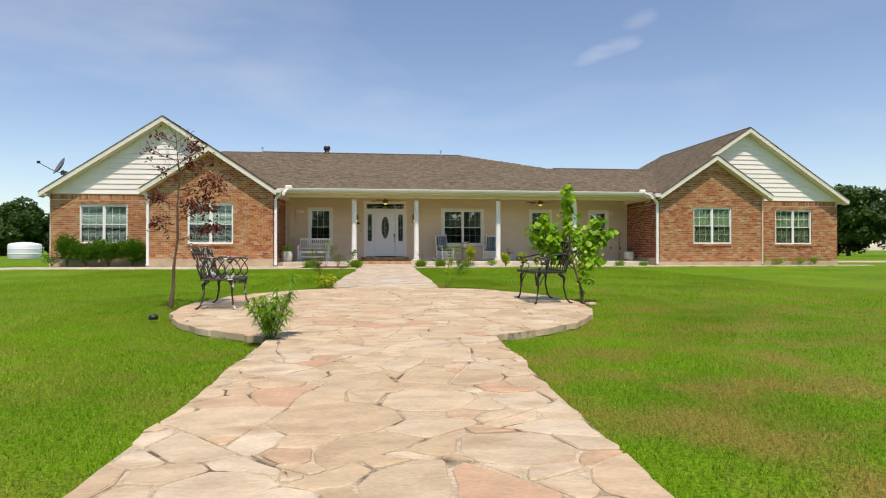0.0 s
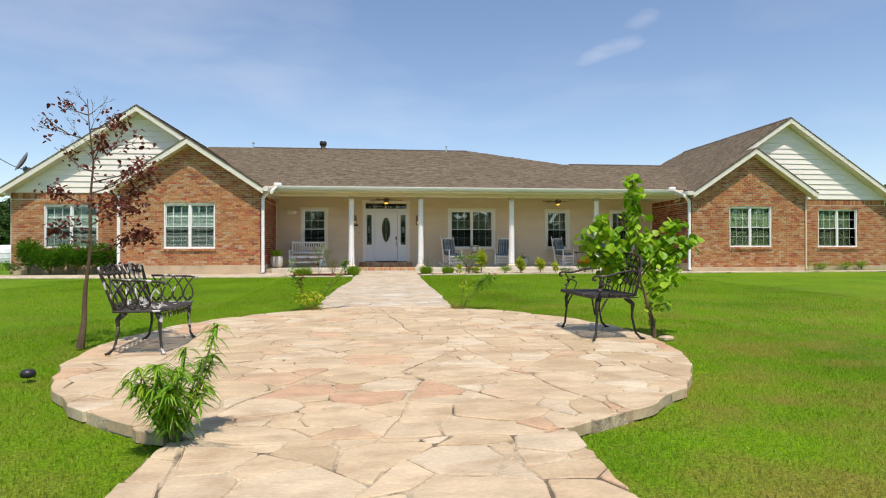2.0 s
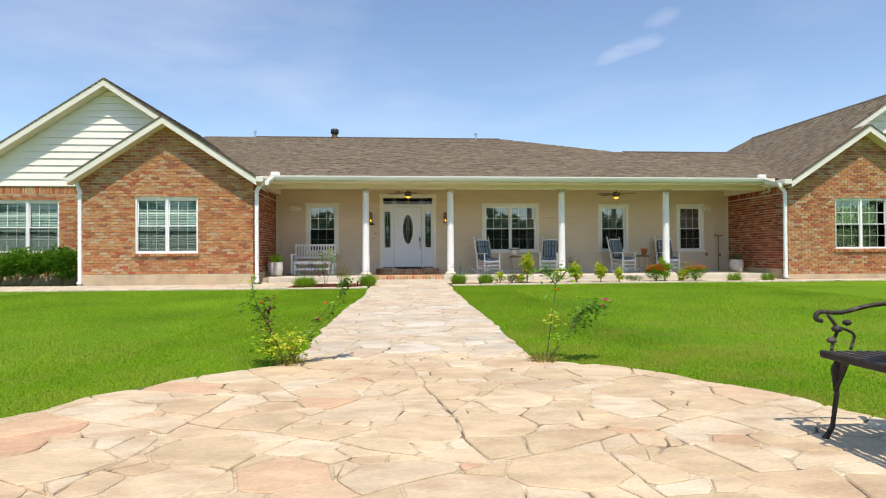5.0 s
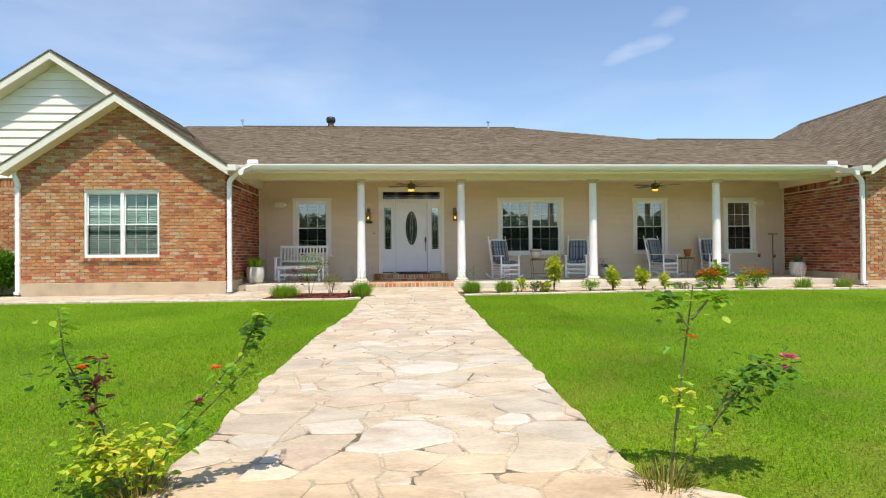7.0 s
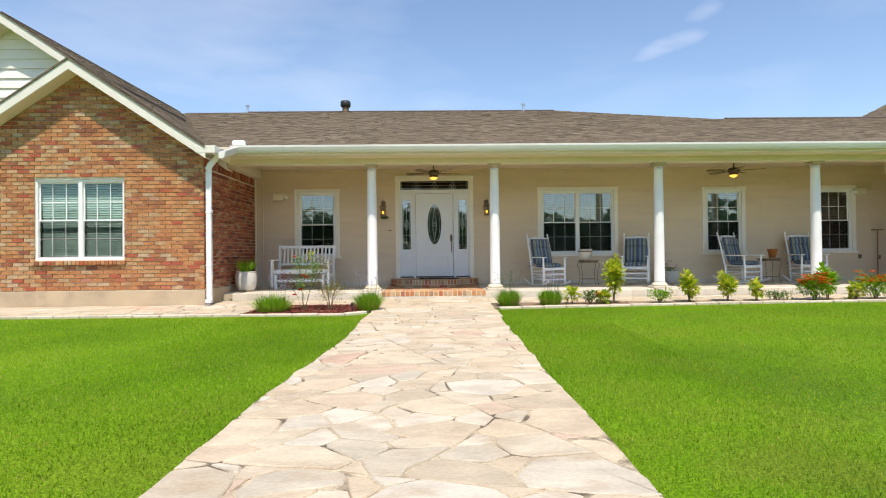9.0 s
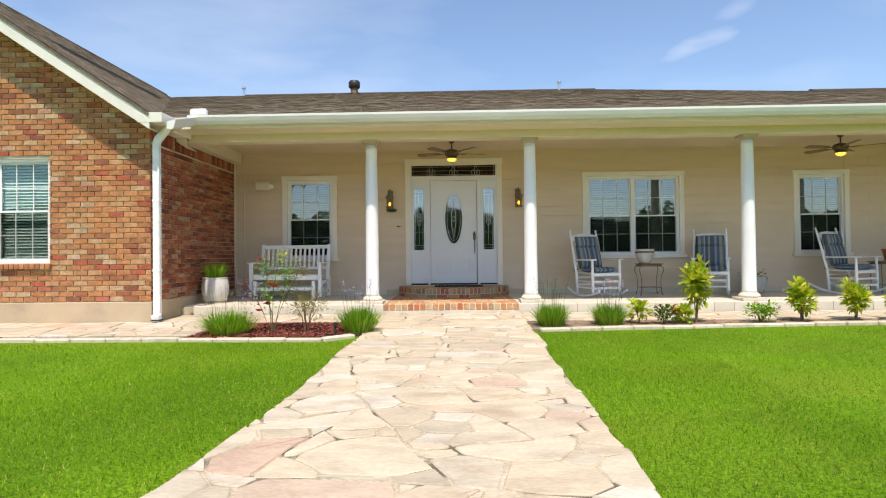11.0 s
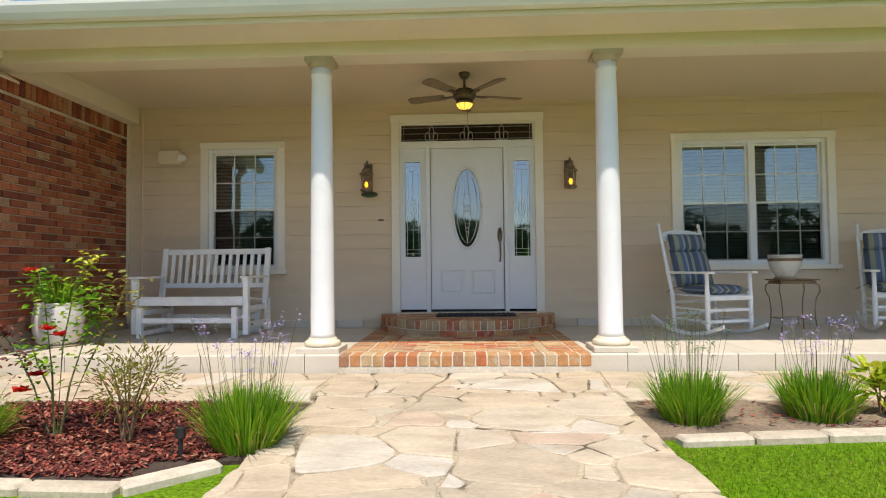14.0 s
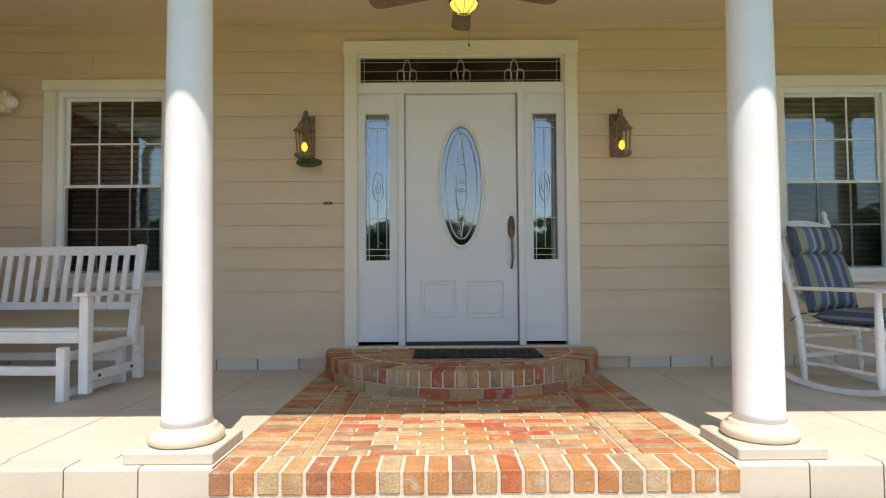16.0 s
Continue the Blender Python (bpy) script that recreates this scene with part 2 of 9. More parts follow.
M = dict(
    brick=material("brick", None, 0.85, stops=BRICKS, var=0.2, scale=11, fine=0.3, fscale=60, bump=0.6, bscale=90, spec=0.25),
    brick_red_shaded=material("brick_red_shaded", None, 0.85, stops=BRICKS_RED_SHADED, var=0.18, scale=9, fine=0.25, fscale=60, bump=0.5, bscale=90, spec=0.25),
    brick_piece=material("brick_piece", None, 0.85, stops=BRICKS, obj_random=1, var=0.2, scale=11, fine=0.3, fscale=60, bump=0.5, bscale=90, spec=0.25),
    paver=material("paver", None, 0.8, stops=PAVERS, obj_random=1, var=0.15, scale=12, fine=0.15, fscale=80, bump=0.5, bscale=100, spec=0.3,
                   spread=((0.50, 0.42, 0.30), 14, 0.55, 0.75)),
    mortar=material("mortar", (0.66, 0.59, 0.47), 0.95, var=0.12, scale=5, fine=0.1, bump=0.4, bscale=120),
    joint=material("joint", (0.47, 0.385, 0.26), 0.95, var=0.22, scale=3, fine=0.25, bump=0.6, bscale=60, spread=((0.13, 0.10, 0.065), 3.6, 0.52, 0.62)),
    stone=material("stone", None, 0.75, stops=STONES, obj_random=1, var=0.13, scale=4.5, fine=0.10, fscale=45, bump=0.7, bscale=14, spec=0.3, stretch=(0.8, 1.5, 1),
                   spread=((0.40, 0.31, 0.21), 3.4, 0.53, 0.76)),
    stone_warm=material("stone_warm", None, 0.75, stops=STONES_WARM, obj_random=1, var=0.14, scale=4.5, fine=0.10, fscale=45, bump=0.7, bscale=14, spec=0.3, stretch=(0.8, 1.6, 1),
                        spread=((0.40, 0.28, 0.17), 3.2, 0.50, 0.75)),
    stone_joined=material("stone_joined", None, 0.75, stops=STONES, var=0.07, scale=3.5, fine=0.05, fscale=45, bump=0.35, bscale=22, spec=0.3),
    edging=material("edging", None, 0.85, stops=[(0, (0.50, 0.42, 0.30)), (1, (0.60, 0.52, 0.39))], obj_random=1, var=0.15, scale=12, fine=0.1, bump=0.4),
    rim=material("rim", (0.30, 0.235, 0.16), 0.95, var=0.3, scale=7, fine=0.25, bump=0.6, bscale=30, spread=((0.10, 0.075, 0.05), 6, 0.5, 0.65)),
    concrete=material("concrete", (0.53, 0.41, 0.265), 0.9, var=0.14, scale=1.5, fine=0.08, bump=0.3, bscale=50, spread=((0.36, 0.27, 0.19), 2.0, 0.55, 0.8)),
    tile=material("tile", None, 0.55, stops=[(0, (0.60, 0.54, 0.43)), (1, (0.67, 0.60, 0.49))], obj_random=1, var=0.06, scale=2, fine=0.03),
    siding=material("siding", (0.70, 0.56, 0.40), 0.6, var=0.035, scale=1.3, fine=0.02, fscale=30, bump=0.06, bscale=30, stretch=(1, 1, 6), spec=0.4),
    siding_white=material("siding_white", (0.83, 0.78, 0.71), 0.6, var=0.04, scale=1.3, fine=0.02, spec=0.4),
    trim=material("trim", (0.76, 0.67, 0.50), 0.5, var=0.03, scale=3, fine=0.02),
    fascia=material("fascia", (0.76, 0.715, 0.61), 0.5, var=0.04, scale=3, fine=0.03),
    casing=material("casing", (0.84, 0.79, 0.69), 0.5, var=0.03, scale=3, fine=0.02),
    capital=material("capital", (0.46, 0.38, 0.25), 0.6, var=0.05, scale=8),
    ceiling=material("ceiling", (0.68, 0.56, 0.39), 0.7, var=0.02, scale=1.5),
    white=material("white", (0.84, 0.84, 0.82), 0.4, var=0.03, scale=4, fine=0.015),
    white_old=material("white_old", (0.87, 0.86, 0.84), 0.45, var=0.06, scale=9, fine=0.03, spread=((0.62, 0.60, 0.55), 18, 0.62, 0.8)),
    door=material("door", (0.78, 0.79, 0.80), 0.35, var=0.02, scale=3),
    gutter=material("gutter", (0.76, 0.74, 0.67), 0.35, var=0.04, scale=2, spec=0.6),
    shingle=material("shingle", None, 0.95, stops=[(0, (0.125, 0.097, 0.066)), (0.4, (0.17, 0.135, 0.092)), (0.7, (0.215, 0.172, 0.12)), (1, (0.13, 0.105, 0.075))],
                     var=0.20, scale=7, fine=0.35, fscale=38, bump=0.5, bscale=120, spec=0.1),
    roof_under=material("roof_under", (0.10, 0.08, 0.065), 0.95),
    dark=material("dark", (0.03, 0.028, 0.026), 0.6),
    black=material("black", (0.02, 0.02, 0.02), 0.45, spec=0.5),
    interior=material("interior", (0.28, 0.26, 0.23), 0.9, var=0.05),
    blind=material("blind", (0.80, 0.82, 0.82), 0.6),
    blade=material("blade", (0.23, 0.16, 0.09), 0.6, var=0.2, scale=10, fine=0.2),
    curtain=material("curtain", (0.74, 0.82, 0.52), 0.8, var=0.1, trans=0.25),
    glass=glass_material("glass", (0.66, 0.74, 0.72), 0.14),
    glass_wing=glass_material("glass_wing", (0.74, 0.88, 0.83), 0.02),
    screen=glass_material("screen", (0.76, 0.76, 0.76), -1.0, 0.5),
    glass_dim=glass_material("glass_dim", (0.30, 0.27, 0.24), 0.02),
    leaded=glass_material("leaded", (0.50, 0.60, 0.62), 0.26, 0.03),
    came=material("came", (0.62, 0.62, 0.60), 0.3, metal=0.8),
    bronze=material("bronze", (0.13, 0.095, 0.065), 0.45, metal=0.6, var=0.3, scale=30),
    bronze_worn=material("bronze_worn", (0.22, 0.165, 0.115), 0.5, metal=0.4, var=0.3, scale=30, spread=((0.42, 0.34, 0.26), 25, 0.55, 0.7)),
    brass=material("brass", (0.28, 0.22, 0.14), 0.35, metal=0.9, var=0.15, scale=30),
    iron=material("iron", (0.032, 0.025, 0.021), 0.62, metal=0.0, spec=0.35, var=0.3, scale=25, spread=((0.16, 0.13, 0.11), 16, 0.56, 0.72), bump=0.3, bscale=80),
    iron_worn=material("iron_worn", (0.045, 0.037, 0.030), 0.62, metal=0.0, spec=0.35, var=0.3, scale=25, spread=((0.60, 0.58, 0.54), 9, 0.55, 0.61), bump=0.3, bscale=80),
    rust=material("rust", (0.26, 0.17, 0.10), 0.7, metal=0.3, var=0.3, scale=30, spread=((0.16, 0.08, 0.04), 20, 0.5, 0.7)),
    bulb=lamp_material("bulb", (1.0, 0.42, 0.03), 2.0),
    amber=lamp_material("amber", (1.0, 0.62, 0.10), 1.2),
    soil=material("soil", (0.07, 0.045, 0.03), 0.95, var=0.3, scale=6, fine=0.3, bump=0.8, bscale=50),
    mulch=material("mulch", None, 0.9, stops=[(0, (0.05, 0.014, 0.010)), (0.4, (0.17, 0.032, 0.020)), (0.8, (0.34, 0.07, 0.04)), (1, (0.46, 0.24, 0.15))], fine=0.2),
    ceramic=material("ceramic", (0.58, 0.56, 0.50), 0.4, var=0.08, scale=8, fine=0.05, coat=0.3),
    terracotta=material("terracotta", (0.45, 0.16, 0.04), 0.7, var=0.15, scale=14),
    tank=material("tank", (0.80, 0.81, 0.82), 0.4, var=0.03, scale=1),
    dish=material("dish", (0.19, 0.19, 0.20), 0.5, metal=0.3),
    bed_soil=material("bed_soil", (0.24, 0.175, 0.115), 0.95, var=0.3, scale=5, fine=0.3, bump=0.8, bscale=50),
    rubber=material("rubber", (0.03, 0.03, 0.032), 0.85, bump=0.8, bscale=60),
    bark=material("bark", (0.15, 0.10, 0.065), 0.95, spec=0.15, var=0.4, scale=11, fine=0.2, bump=0.9, bscale=40, stretch=(1, 1, 0.3)),
    stem=material("stem", (0.13, 0.15, 0.05), 0.7, var=0.2, scale=20),
    stem_brown=material("stem_brown", (0.22, 0.14, 0.07), 0.8, var=0.2, scale=20),
)


def leaf_material(name, stops, rough=0.5, trans=0.42, spec=0.4):
    return material(name, None, rough, stops=stops, trans=trans, spec=spec, fine=0.12, fscale=40)


M["grass"] = material("grass", None, 0.6, stops=[(0, (0.100, 0.235, 0.006)), (0.4, (0.165, 0.345, 0.009)), (0.75, (0.240, 0.43, 0.014)), (0.93, (0.33, 0.40, 0.03)), (1, (0.48, 0.40, 0.14))], trans=0.3, spec=0.08,
                      var=0.25, scale=0.55, spread=((0.42, 0.31, 0.07), 1.5, 0.43, 0.64), spread_from=(17.0, 3.0))
M["leaf_bright"] = leaf_material("leaf_bright", [(0, (0.18, 0.38, 0.010)), (0.6, (0.28, 0.52, 0.015)), (1, (0.42, 0.60, 0.03))])
M["leaf_vine"] = leaf_material("leaf_vine", [(0, (0.11, 0.28, 0.008)), (0.5, (0.23, 0.46, 0.012)), (1, (0.42, 0.62, 0.03))])
M["leaf_rose"] = leaf_material("leaf_rose", [(0, (0.06, 0.17, 0.012)), (0.6, (0.12, 0.29, 0.02)), (1, (0.24, 0.42, 0.04))])
M["leaf_yellow"] = leaf_material("leaf_yellow", [(0, (0.28, 0.44, 0.02)), (0.45, (0.48, 0.58, 0.03)), (1, (0.74, 0.64, 0.08))])
M["leaf_shrub"] = leaf_material("leaf_shrub", [(0, (0.045, 0.14, 0.008)), (0.6, (0.085, 0.23, 0.012)), (1, (0.16, 0.33, 0.02))], 0.5)
M["leaf_dark"] = leaf_material("leaf_dark", [(0, (0.035, 0.10, 0.010)), (0.5, (0.07, 0.18, 0.013)), (1, (0.12, 0.25, 0.022))], 0.45)
M["leaf_red"] = leaf_material("leaf_red", [(0, (0.07, 0.014, 0.012)), (0.5, (0.16, 0.030, 0.022)), (1, (0.26, 0.07, 0.04))])
M["leaf_wood"] = leaf_material("leaf_wood", [(0, (0.022, 0.058, 0.008)), (0.5, (0.042, 0.098, 0.011)), (1, (0.07, 0.14, 0.018))], 0.6, 0.25)
M["leaf_corn"] = leaf_material("leaf_corn", [(0, (0.10, 0.27, 0.010)), (0.6, (0.20, 0.42, 0.016)), (1, (0.38, 0.52, 0.035))])
M["leaf_straw"] = leaf_material("leaf_straw", [(0, (0.30, 0.30, 0.05)), (1, (0.52, 0.42, 0.15))])
M["leaf_grey"] = leaf_material("leaf_grey", [(0, (0.10, 0.16, 0.06)), (1, (0.19, 0.27, 0.11))])
M["leaf_olive"] = leaf_material("leaf_olive", [(0, (0.22, 0.13, 0.03)), (0.4, (0.30, 0.27, 0.05)), (1, (0.38, 0.40, 0.09))])
M["petal_red"] = leaf_material("petal_red", [(0, (0.50, 0.008, 0.008)), (1, (0.72, 0.03, 0.015))])
M["petal_orange"] = leaf_material("petal_orange", [(0, (0.62, 0.10, 0.01)), (1, (0.82, 0.22, 0.02))])
M["petal_pink"] = leaf_material("petal_pink", [(0, (0.62, 0.12, 0.17)), (1, (0.72, 0.25, 0.28))])
M["petal_lilac"] = leaf_material("petal_lilac", [(0, (0.46, 0.32, 0.68)), (1, (0.66, 0.54, 0.80))])


def lawn_material():
    m = bpy.data.materials.new("lawn")
    m.use_nodes = True
    nt = m.node_tree
    b = nt.nodes["Principled BSDF"]
    b.inputs["Roughness"].default_value = 0.9
    b.inputs["Specular IOR Level"].default_value = 0.15
    geo = nt.nodes.new("ShaderNodeNewGeometry")

    def noise_ramp(scale, stops, detail=4, stretch=(1, 1, 1)):
        mp = nt.nodes.new("ShaderNodeMapping")
        mp.inputs["Scale"].default_value = stretch
        n = nt.nodes.new("ShaderNodeTexNoise")
        n.inputs["Scale"].default_value, n.inputs["Detail"].default_value = scale, detail
        r = nt.nodes.new("ShaderNodeValToRGB")
        while len(r.color_ramp.elements) < len(stops):
            r.color_ramp.elements.new(0.5)
        for e, (p, c) in zip(r.color_ramp.elements, stops):
            e.position, e.color = p, (*c, 1)
        nt.links.new(geo.outputs["Position"], mp.inputs[0])
        nt.links.new(mp.outputs[0], n.inputs["Vector"])
        nt.links.new(n.outputs["Fac"], r.inputs[0])
        return r.outputs[0], n
    big, _ = noise_ramp(0.45, [(0.3, (0.090, 0.20, 0.003)), (0.5, (0.14, 0.28, 0.005)), (0.72, (0.19, 0.31, 0.010))])
    dry, _ = noise_ramp(1.5, [(0.43, (0, 0, 0)), (0.64, (1, 1, 1))], 5)
    fine, fn = noise_ramp(55, [(0.3, (0.45, 0.45, 0.45)), (0.7, (1.25, 1.25, 1.25))], 4, (1, 1, 1))
    mix = nt.nodes.new("ShaderNodeMixRGB")
    mix.inputs[2].default_value = (0.26, 0.21, 0.045, 1)
    fac = nt.nodes.new("ShaderNodeMath")
    fac.operation = "MULTIPLY"
    fac.inputs[1].default_value = 0.8
    nt.links.new(worn_towards(nt, geo, dry, 17.0, 3.0), fac.inputs[0])
    nt.links.new(fac.outputs[0], mix.inputs[0])
    nt.links.new(big, mix.inputs[1])
    mul = nt.nodes.new("ShaderNodeMixRGB")
    mul.blend_type = "MULTIPLY"
    mul.inputs[0].default_value = 1
    nt.links.new(mix.outputs[0], mul.inputs[1])
    nt.links.new(fine, mul.inputs[2])
    nt.links.new(mul.outputs[0], b.inputs["Base Color"])
    bp = nt.nodes.new("ShaderNodeBump")
    bp.inputs["Strength"].default_value, bp.inputs["Distance"].default_value = 0.9, 0.03
    nt.links.new(fn.outputs["Fac"], bp.inputs["Height"])
    nt.links.new(bp.outputs[0], b.inputs["Normal"])
    return m


M["lawn"] = lawn_material()


def stripes_material():
    m = bpy.data.materials.new("striped_fabric")
    m.use_nodes = True
    nt = m.node_tree
    b = nt.nodes["Principled BSDF"]
    b.inputs["Roughness"].default_value = 0.9
    tc = nt.nodes.new("ShaderNodeTexCoord")
    sep = nt.nodes.new("ShaderNodeSeparateXYZ")
    nt.links.new(tc.outputs["Object"], sep.inputs[0])
    mul = nt.nodes.new("ShaderNodeMath")
    mul.operation = "MULTIPLY_ADD"
    mul.inputs[1].default_value, mul.inputs[2].default_value = 2.9, 10.0
    fr = nt.nodes.new("ShaderNodeMath")
    fr.operation = "FRACT"
    r = nt.nodes.new("ShaderNodeValToRGB")
    r.color_ramp.interpolation = "CONSTANT"
    bands = [(0.0, (0.08, 0.105, 0.165)), (0.20, (0.21, 0.26, 0.32)), (0.31, (0.08, 0.105, 0.165)), (0.43, (0.26, 0.28, 0.20)), (0.57, (0.10, 0.15, 0.25)),
             (0.70, (0.31, 0.34, 0.33)), (0.77, (0.08, 0.105, 0.165)), (0.90, (0.28, 0.30, 0.22))]
    while len(r.color_ramp.elements) < len(bands):
        r.color_ramp.elements.new(0.5)
    for e, (p, c) in zip(r.color_ramp.elements, bands):
        e.position, e.color = p, (*c, 1)
    nt.links.new(sep.outputs[0], mul.inputs[0])
    nt.links.new(mul.outputs[0], fr.inputs[0])
    nt.links.new(fr.outputs[0], r.inputs[0])
    nt.links.new(r.outputs[0], b.inputs["Base Color"])
    n = nt.nodes.new("ShaderNodeTexNoise")
    n.inputs["Scale"].default_value = 400
    bp = nt.nodes.new("ShaderNodeBump")
    bp.inputs["Strength"].default_value, bp.inputs["Distance"].default_value = 0.3, 0.002
    nt.links.new(n.outputs["Fac"], bp.inputs["Height"])
    nt.links.new(bp.outputs[0], b.inputs["Normal"])
    return m


M["stripes"] = stripes_material()


# ---- mesh helpers ----
RNG = random.Random(7)
NPR = np.random.default_rng(5)


def gz(y):
    """Height of the walk's paving at a distance y."""
    return 0.012 * min(max(y, -6.0), 25.0)


def lawn_z(y):
    return gz(y) - 0.035


def dip(x, y):
    """The lawn lies lower along the near side of the patio."""
    d = np.sqrt(((x - 0.70) / 2.95) ** 2 + ((y - 8.93) / 3.30) ** 2)
    return 0.045 * np.clip((1.75 - d) / 0.6, 0, 1) * np.clip((10.5 - y) / 2.5, 0, 1) * np.clip((y - 4.0) / 1.5, 0, 1)


def mesh_of(bm, name, material_, smooth=False):
    me = bpy.data.meshes.new(name)
    bm.normal_update()
    bm.to_mesh(me)
    bm.free()
    if material_ is not None:
        me.materials.append(material_)
    if smooth:
        me.polygons.foreach_set("use_smooth", [True] * len(me.polygons))
    return me


def part(name, bm, material_, parent=None, label="", kind="", smooth=False, place=None):
    """One mesh object out of a bmesh or a mesh, under a thing or a part."""
    me = bm if isinstance(bm, bpy.types.Mesh) else mesh_of(bm, name, material_, smooth)
    ob = new(name, me)
    if parent is not None:
        ob.parent = parent
    if place is not None:
        ob.matrix_basis = place
    return tagged(ob, label=label, kind=kind)


def thing(name, place, label, category, group=""):
    ob = new(name)
    ob.empty_display_size = 0.1
    ob.matrix_basis = place
    return tagged(ob, label, category, group)


def structure(name, bm, material_, smooth=False):
    return tagged(part(name, bm, material_, smooth=smooth), kind="structure")


def box(bm, x0, x1, y0, y1, z0, z1, m=None):
    vs = [bm.verts.new(p) for p in ((x0, y0, z0), (x1, y0, z0), (x1, y1, z0), (x0, y1, z0), (x0, y0, z1), (x1, y0, z1), (x1, y1, z1), (x0, y1, z1))]
    for f in ((3, 2, 1, 0), (4, 5, 6, 7), (0, 1, 5, 4), (1, 2, 6, 5), (2, 3, 7, 6), (3, 0, 4, 7)):
        bm.faces.new([vs[i] for i in f])
    if m is not None:
        for v in vs:
            v.co = m @ v.co
    return vs


def prism(bm, outline, axis_from, axis_to):
    """outline: points (a, b) as offsets in the plane; axis_from, axis_to map them to the two end faces."""
    a = [bm.verts.new(axis_from(*p)) for p in outline]
    b = [bm.verts.new(axis_to(*p)) for p in outline]
    n = len(outline)
    bm.faces.new(a)
    bm.faces.new(b[::-1])
    for i in range(n):
        bm.faces.new((a[i], b[i], b[(i + 1) % n], a[(i + 1) % n]))
    bmesh.ops.recalc_face_normals(bm, faces=bm.faces)


def rod(bm, p0, p1, r0, r1=None, seg=8):
    """A tapered round bar from p0 to p1."""
    r1 = r0 if r1 is None else r1
    p0, p1 = Vector(p0), Vector(p1)
    d = (p1 - p0)
    if d.length < 1e-6:
        return
    q = d.to_track_quat("Z", "Y")
    rings = []
    for p, r in ((p0, r0), (p1, r1)):
        rings.append([bm.verts.new(p + q @ Vector((r * math.cos(2 * math.pi * k / seg), r * math.sin(2 * math.pi * k / seg), 0))) for k in range(seg)])
    for k in range(seg):
        bm.faces.new((rings[0][k], rings[0][(k + 1) % seg], rings[1][(k + 1) % seg], rings[1][k]))
    bm.faces.new(rings[0][::-1])
    bm.faces.new(rings[1])


def tube(bm, pts, radii, seg=8):
    """A round bar along points."""
    pts = [Vector(p) for p in pts]
    if not hasattr(radii, "__len__"):
        radii = [radii] * len(pts)
    rings = []
    for i, p in enumerate(pts):
        d = pts[min(i + 1, len(pts) - 1)] - pts[max(i - 1, 0)]
        q = d.to_track_quat("Z", "Y")
        rings.append([bm.verts.new(p + q @ Vector((radii[i] * math.cos(2 * math.pi * k / seg), radii[i] * math.sin(2 * math.pi * k / seg), 0))) for k in range(seg)])
    for a, b in zip(rings, rings[1:]):
        off = min(range(seg), key=lambda s: (a[0].co - b[s].co).length)
        for k in range(seg):
            bm.faces.new((a[k], a[(k + 1) % seg], b[(k + 1 + off) % seg], b[(k + off) % seg]))
    bm.faces.new(rings[0][::-1])
    bm.faces.new(rings[-1])


def lathe(bm, profile, centre=(0, 0, 0), seg=24, squash=1.0):
    """profile: (radius, height) from bottom to top."""
    rings = []
    for r, z in profile:
        rings.append([bm.verts.new((centre[0] + r * math.cos(2 * math.pi * k / seg), centre[1] + squash * r * math.sin(2 * math.pi * k / seg), centre[2] + z)) for k in range(seg)])
    for a, b in zip(rings, rings[1:]):
        for k in range(seg):
            bm.faces.new((a[k], a[(k + 1) % seg], b[(k + 1) % seg], b[k]))
    bm.faces.new(rings[0][::-1])
    bm.faces.new(rings[-1])


def soften(bm, width=0.004, segments=1):
    bmesh.ops.bevel(bm, geom=bm.edges[:], offset=width, segments=segments, affect="EDGES", clamp_overlap=True)
    return bm


def boxed(*dims, bevel=0.0):
    bm = bmesh.new()
    box(bm, *dims)
    if bevel:
        soften(bm, bevel)
    return bm


def soup(name, verts, faces, material_, kind="stuff"):
    me = bpy.data.meshes.new(name)
    me.from_pydata(verts, [], faces)
    me.materials.append(material_)
    ob = new(name, me)
    return tagged(ob, kind=kind) if kind else ob


# ---- the house: main numbers ----
Y_WALL = 26.40            # siding wall at the back of the porch
Y_WING = 23.21            # brick fronts of the wings
Y_OUT = 24.37             # set-back parts of the wings
Y_POST = 24.28
Y_EDGE = 24.06            # front edge of the porch floor
Z_FLOOR = 0.43
Z_BRICK = 0.58            # lowest brick course
Z_BRICK_RIGHT = Z_BRICK - 2 * 0.0755      # it starts lower on the right wing's fronts
Z_EAVE = 3.08             # top of the brickwork under the eaves
WL = (-11.93, -7.97, -3.38)
WR = (12.15, 16.70, 21.15)
DOOR_X = (0.0, 1.89)
PITCH = 0.667
BAY = 0.09                # the front gables stand this much higher at the eaves


def holed_wall(name, x0, x1, z0, z1, y0, y1, holes, mat):
    """A wall with openings going through it; holes: (x0, x1, z0, z1)."""
    bm = bmesh.new()
    xs = sorted({x0, x1, *[h[0] for h in holes], *[h[1] for h in holes]})
    for a, b in zip(xs, xs[1:]):
        cuts = sorted((h[2], h[3]) for h in holes if h[0] < (a + b) / 2 < h[1])
        z = z0
        for c, d in cuts:
            box(bm, a, b, y0, y1, z, c)
            z = d
        box(bm, a, b, y0, y1, z, z1)
    bmesh.ops.remove_doubles(bm, verts=bm.verts, dist=1e-5)
    return structure(name, bm, mat)


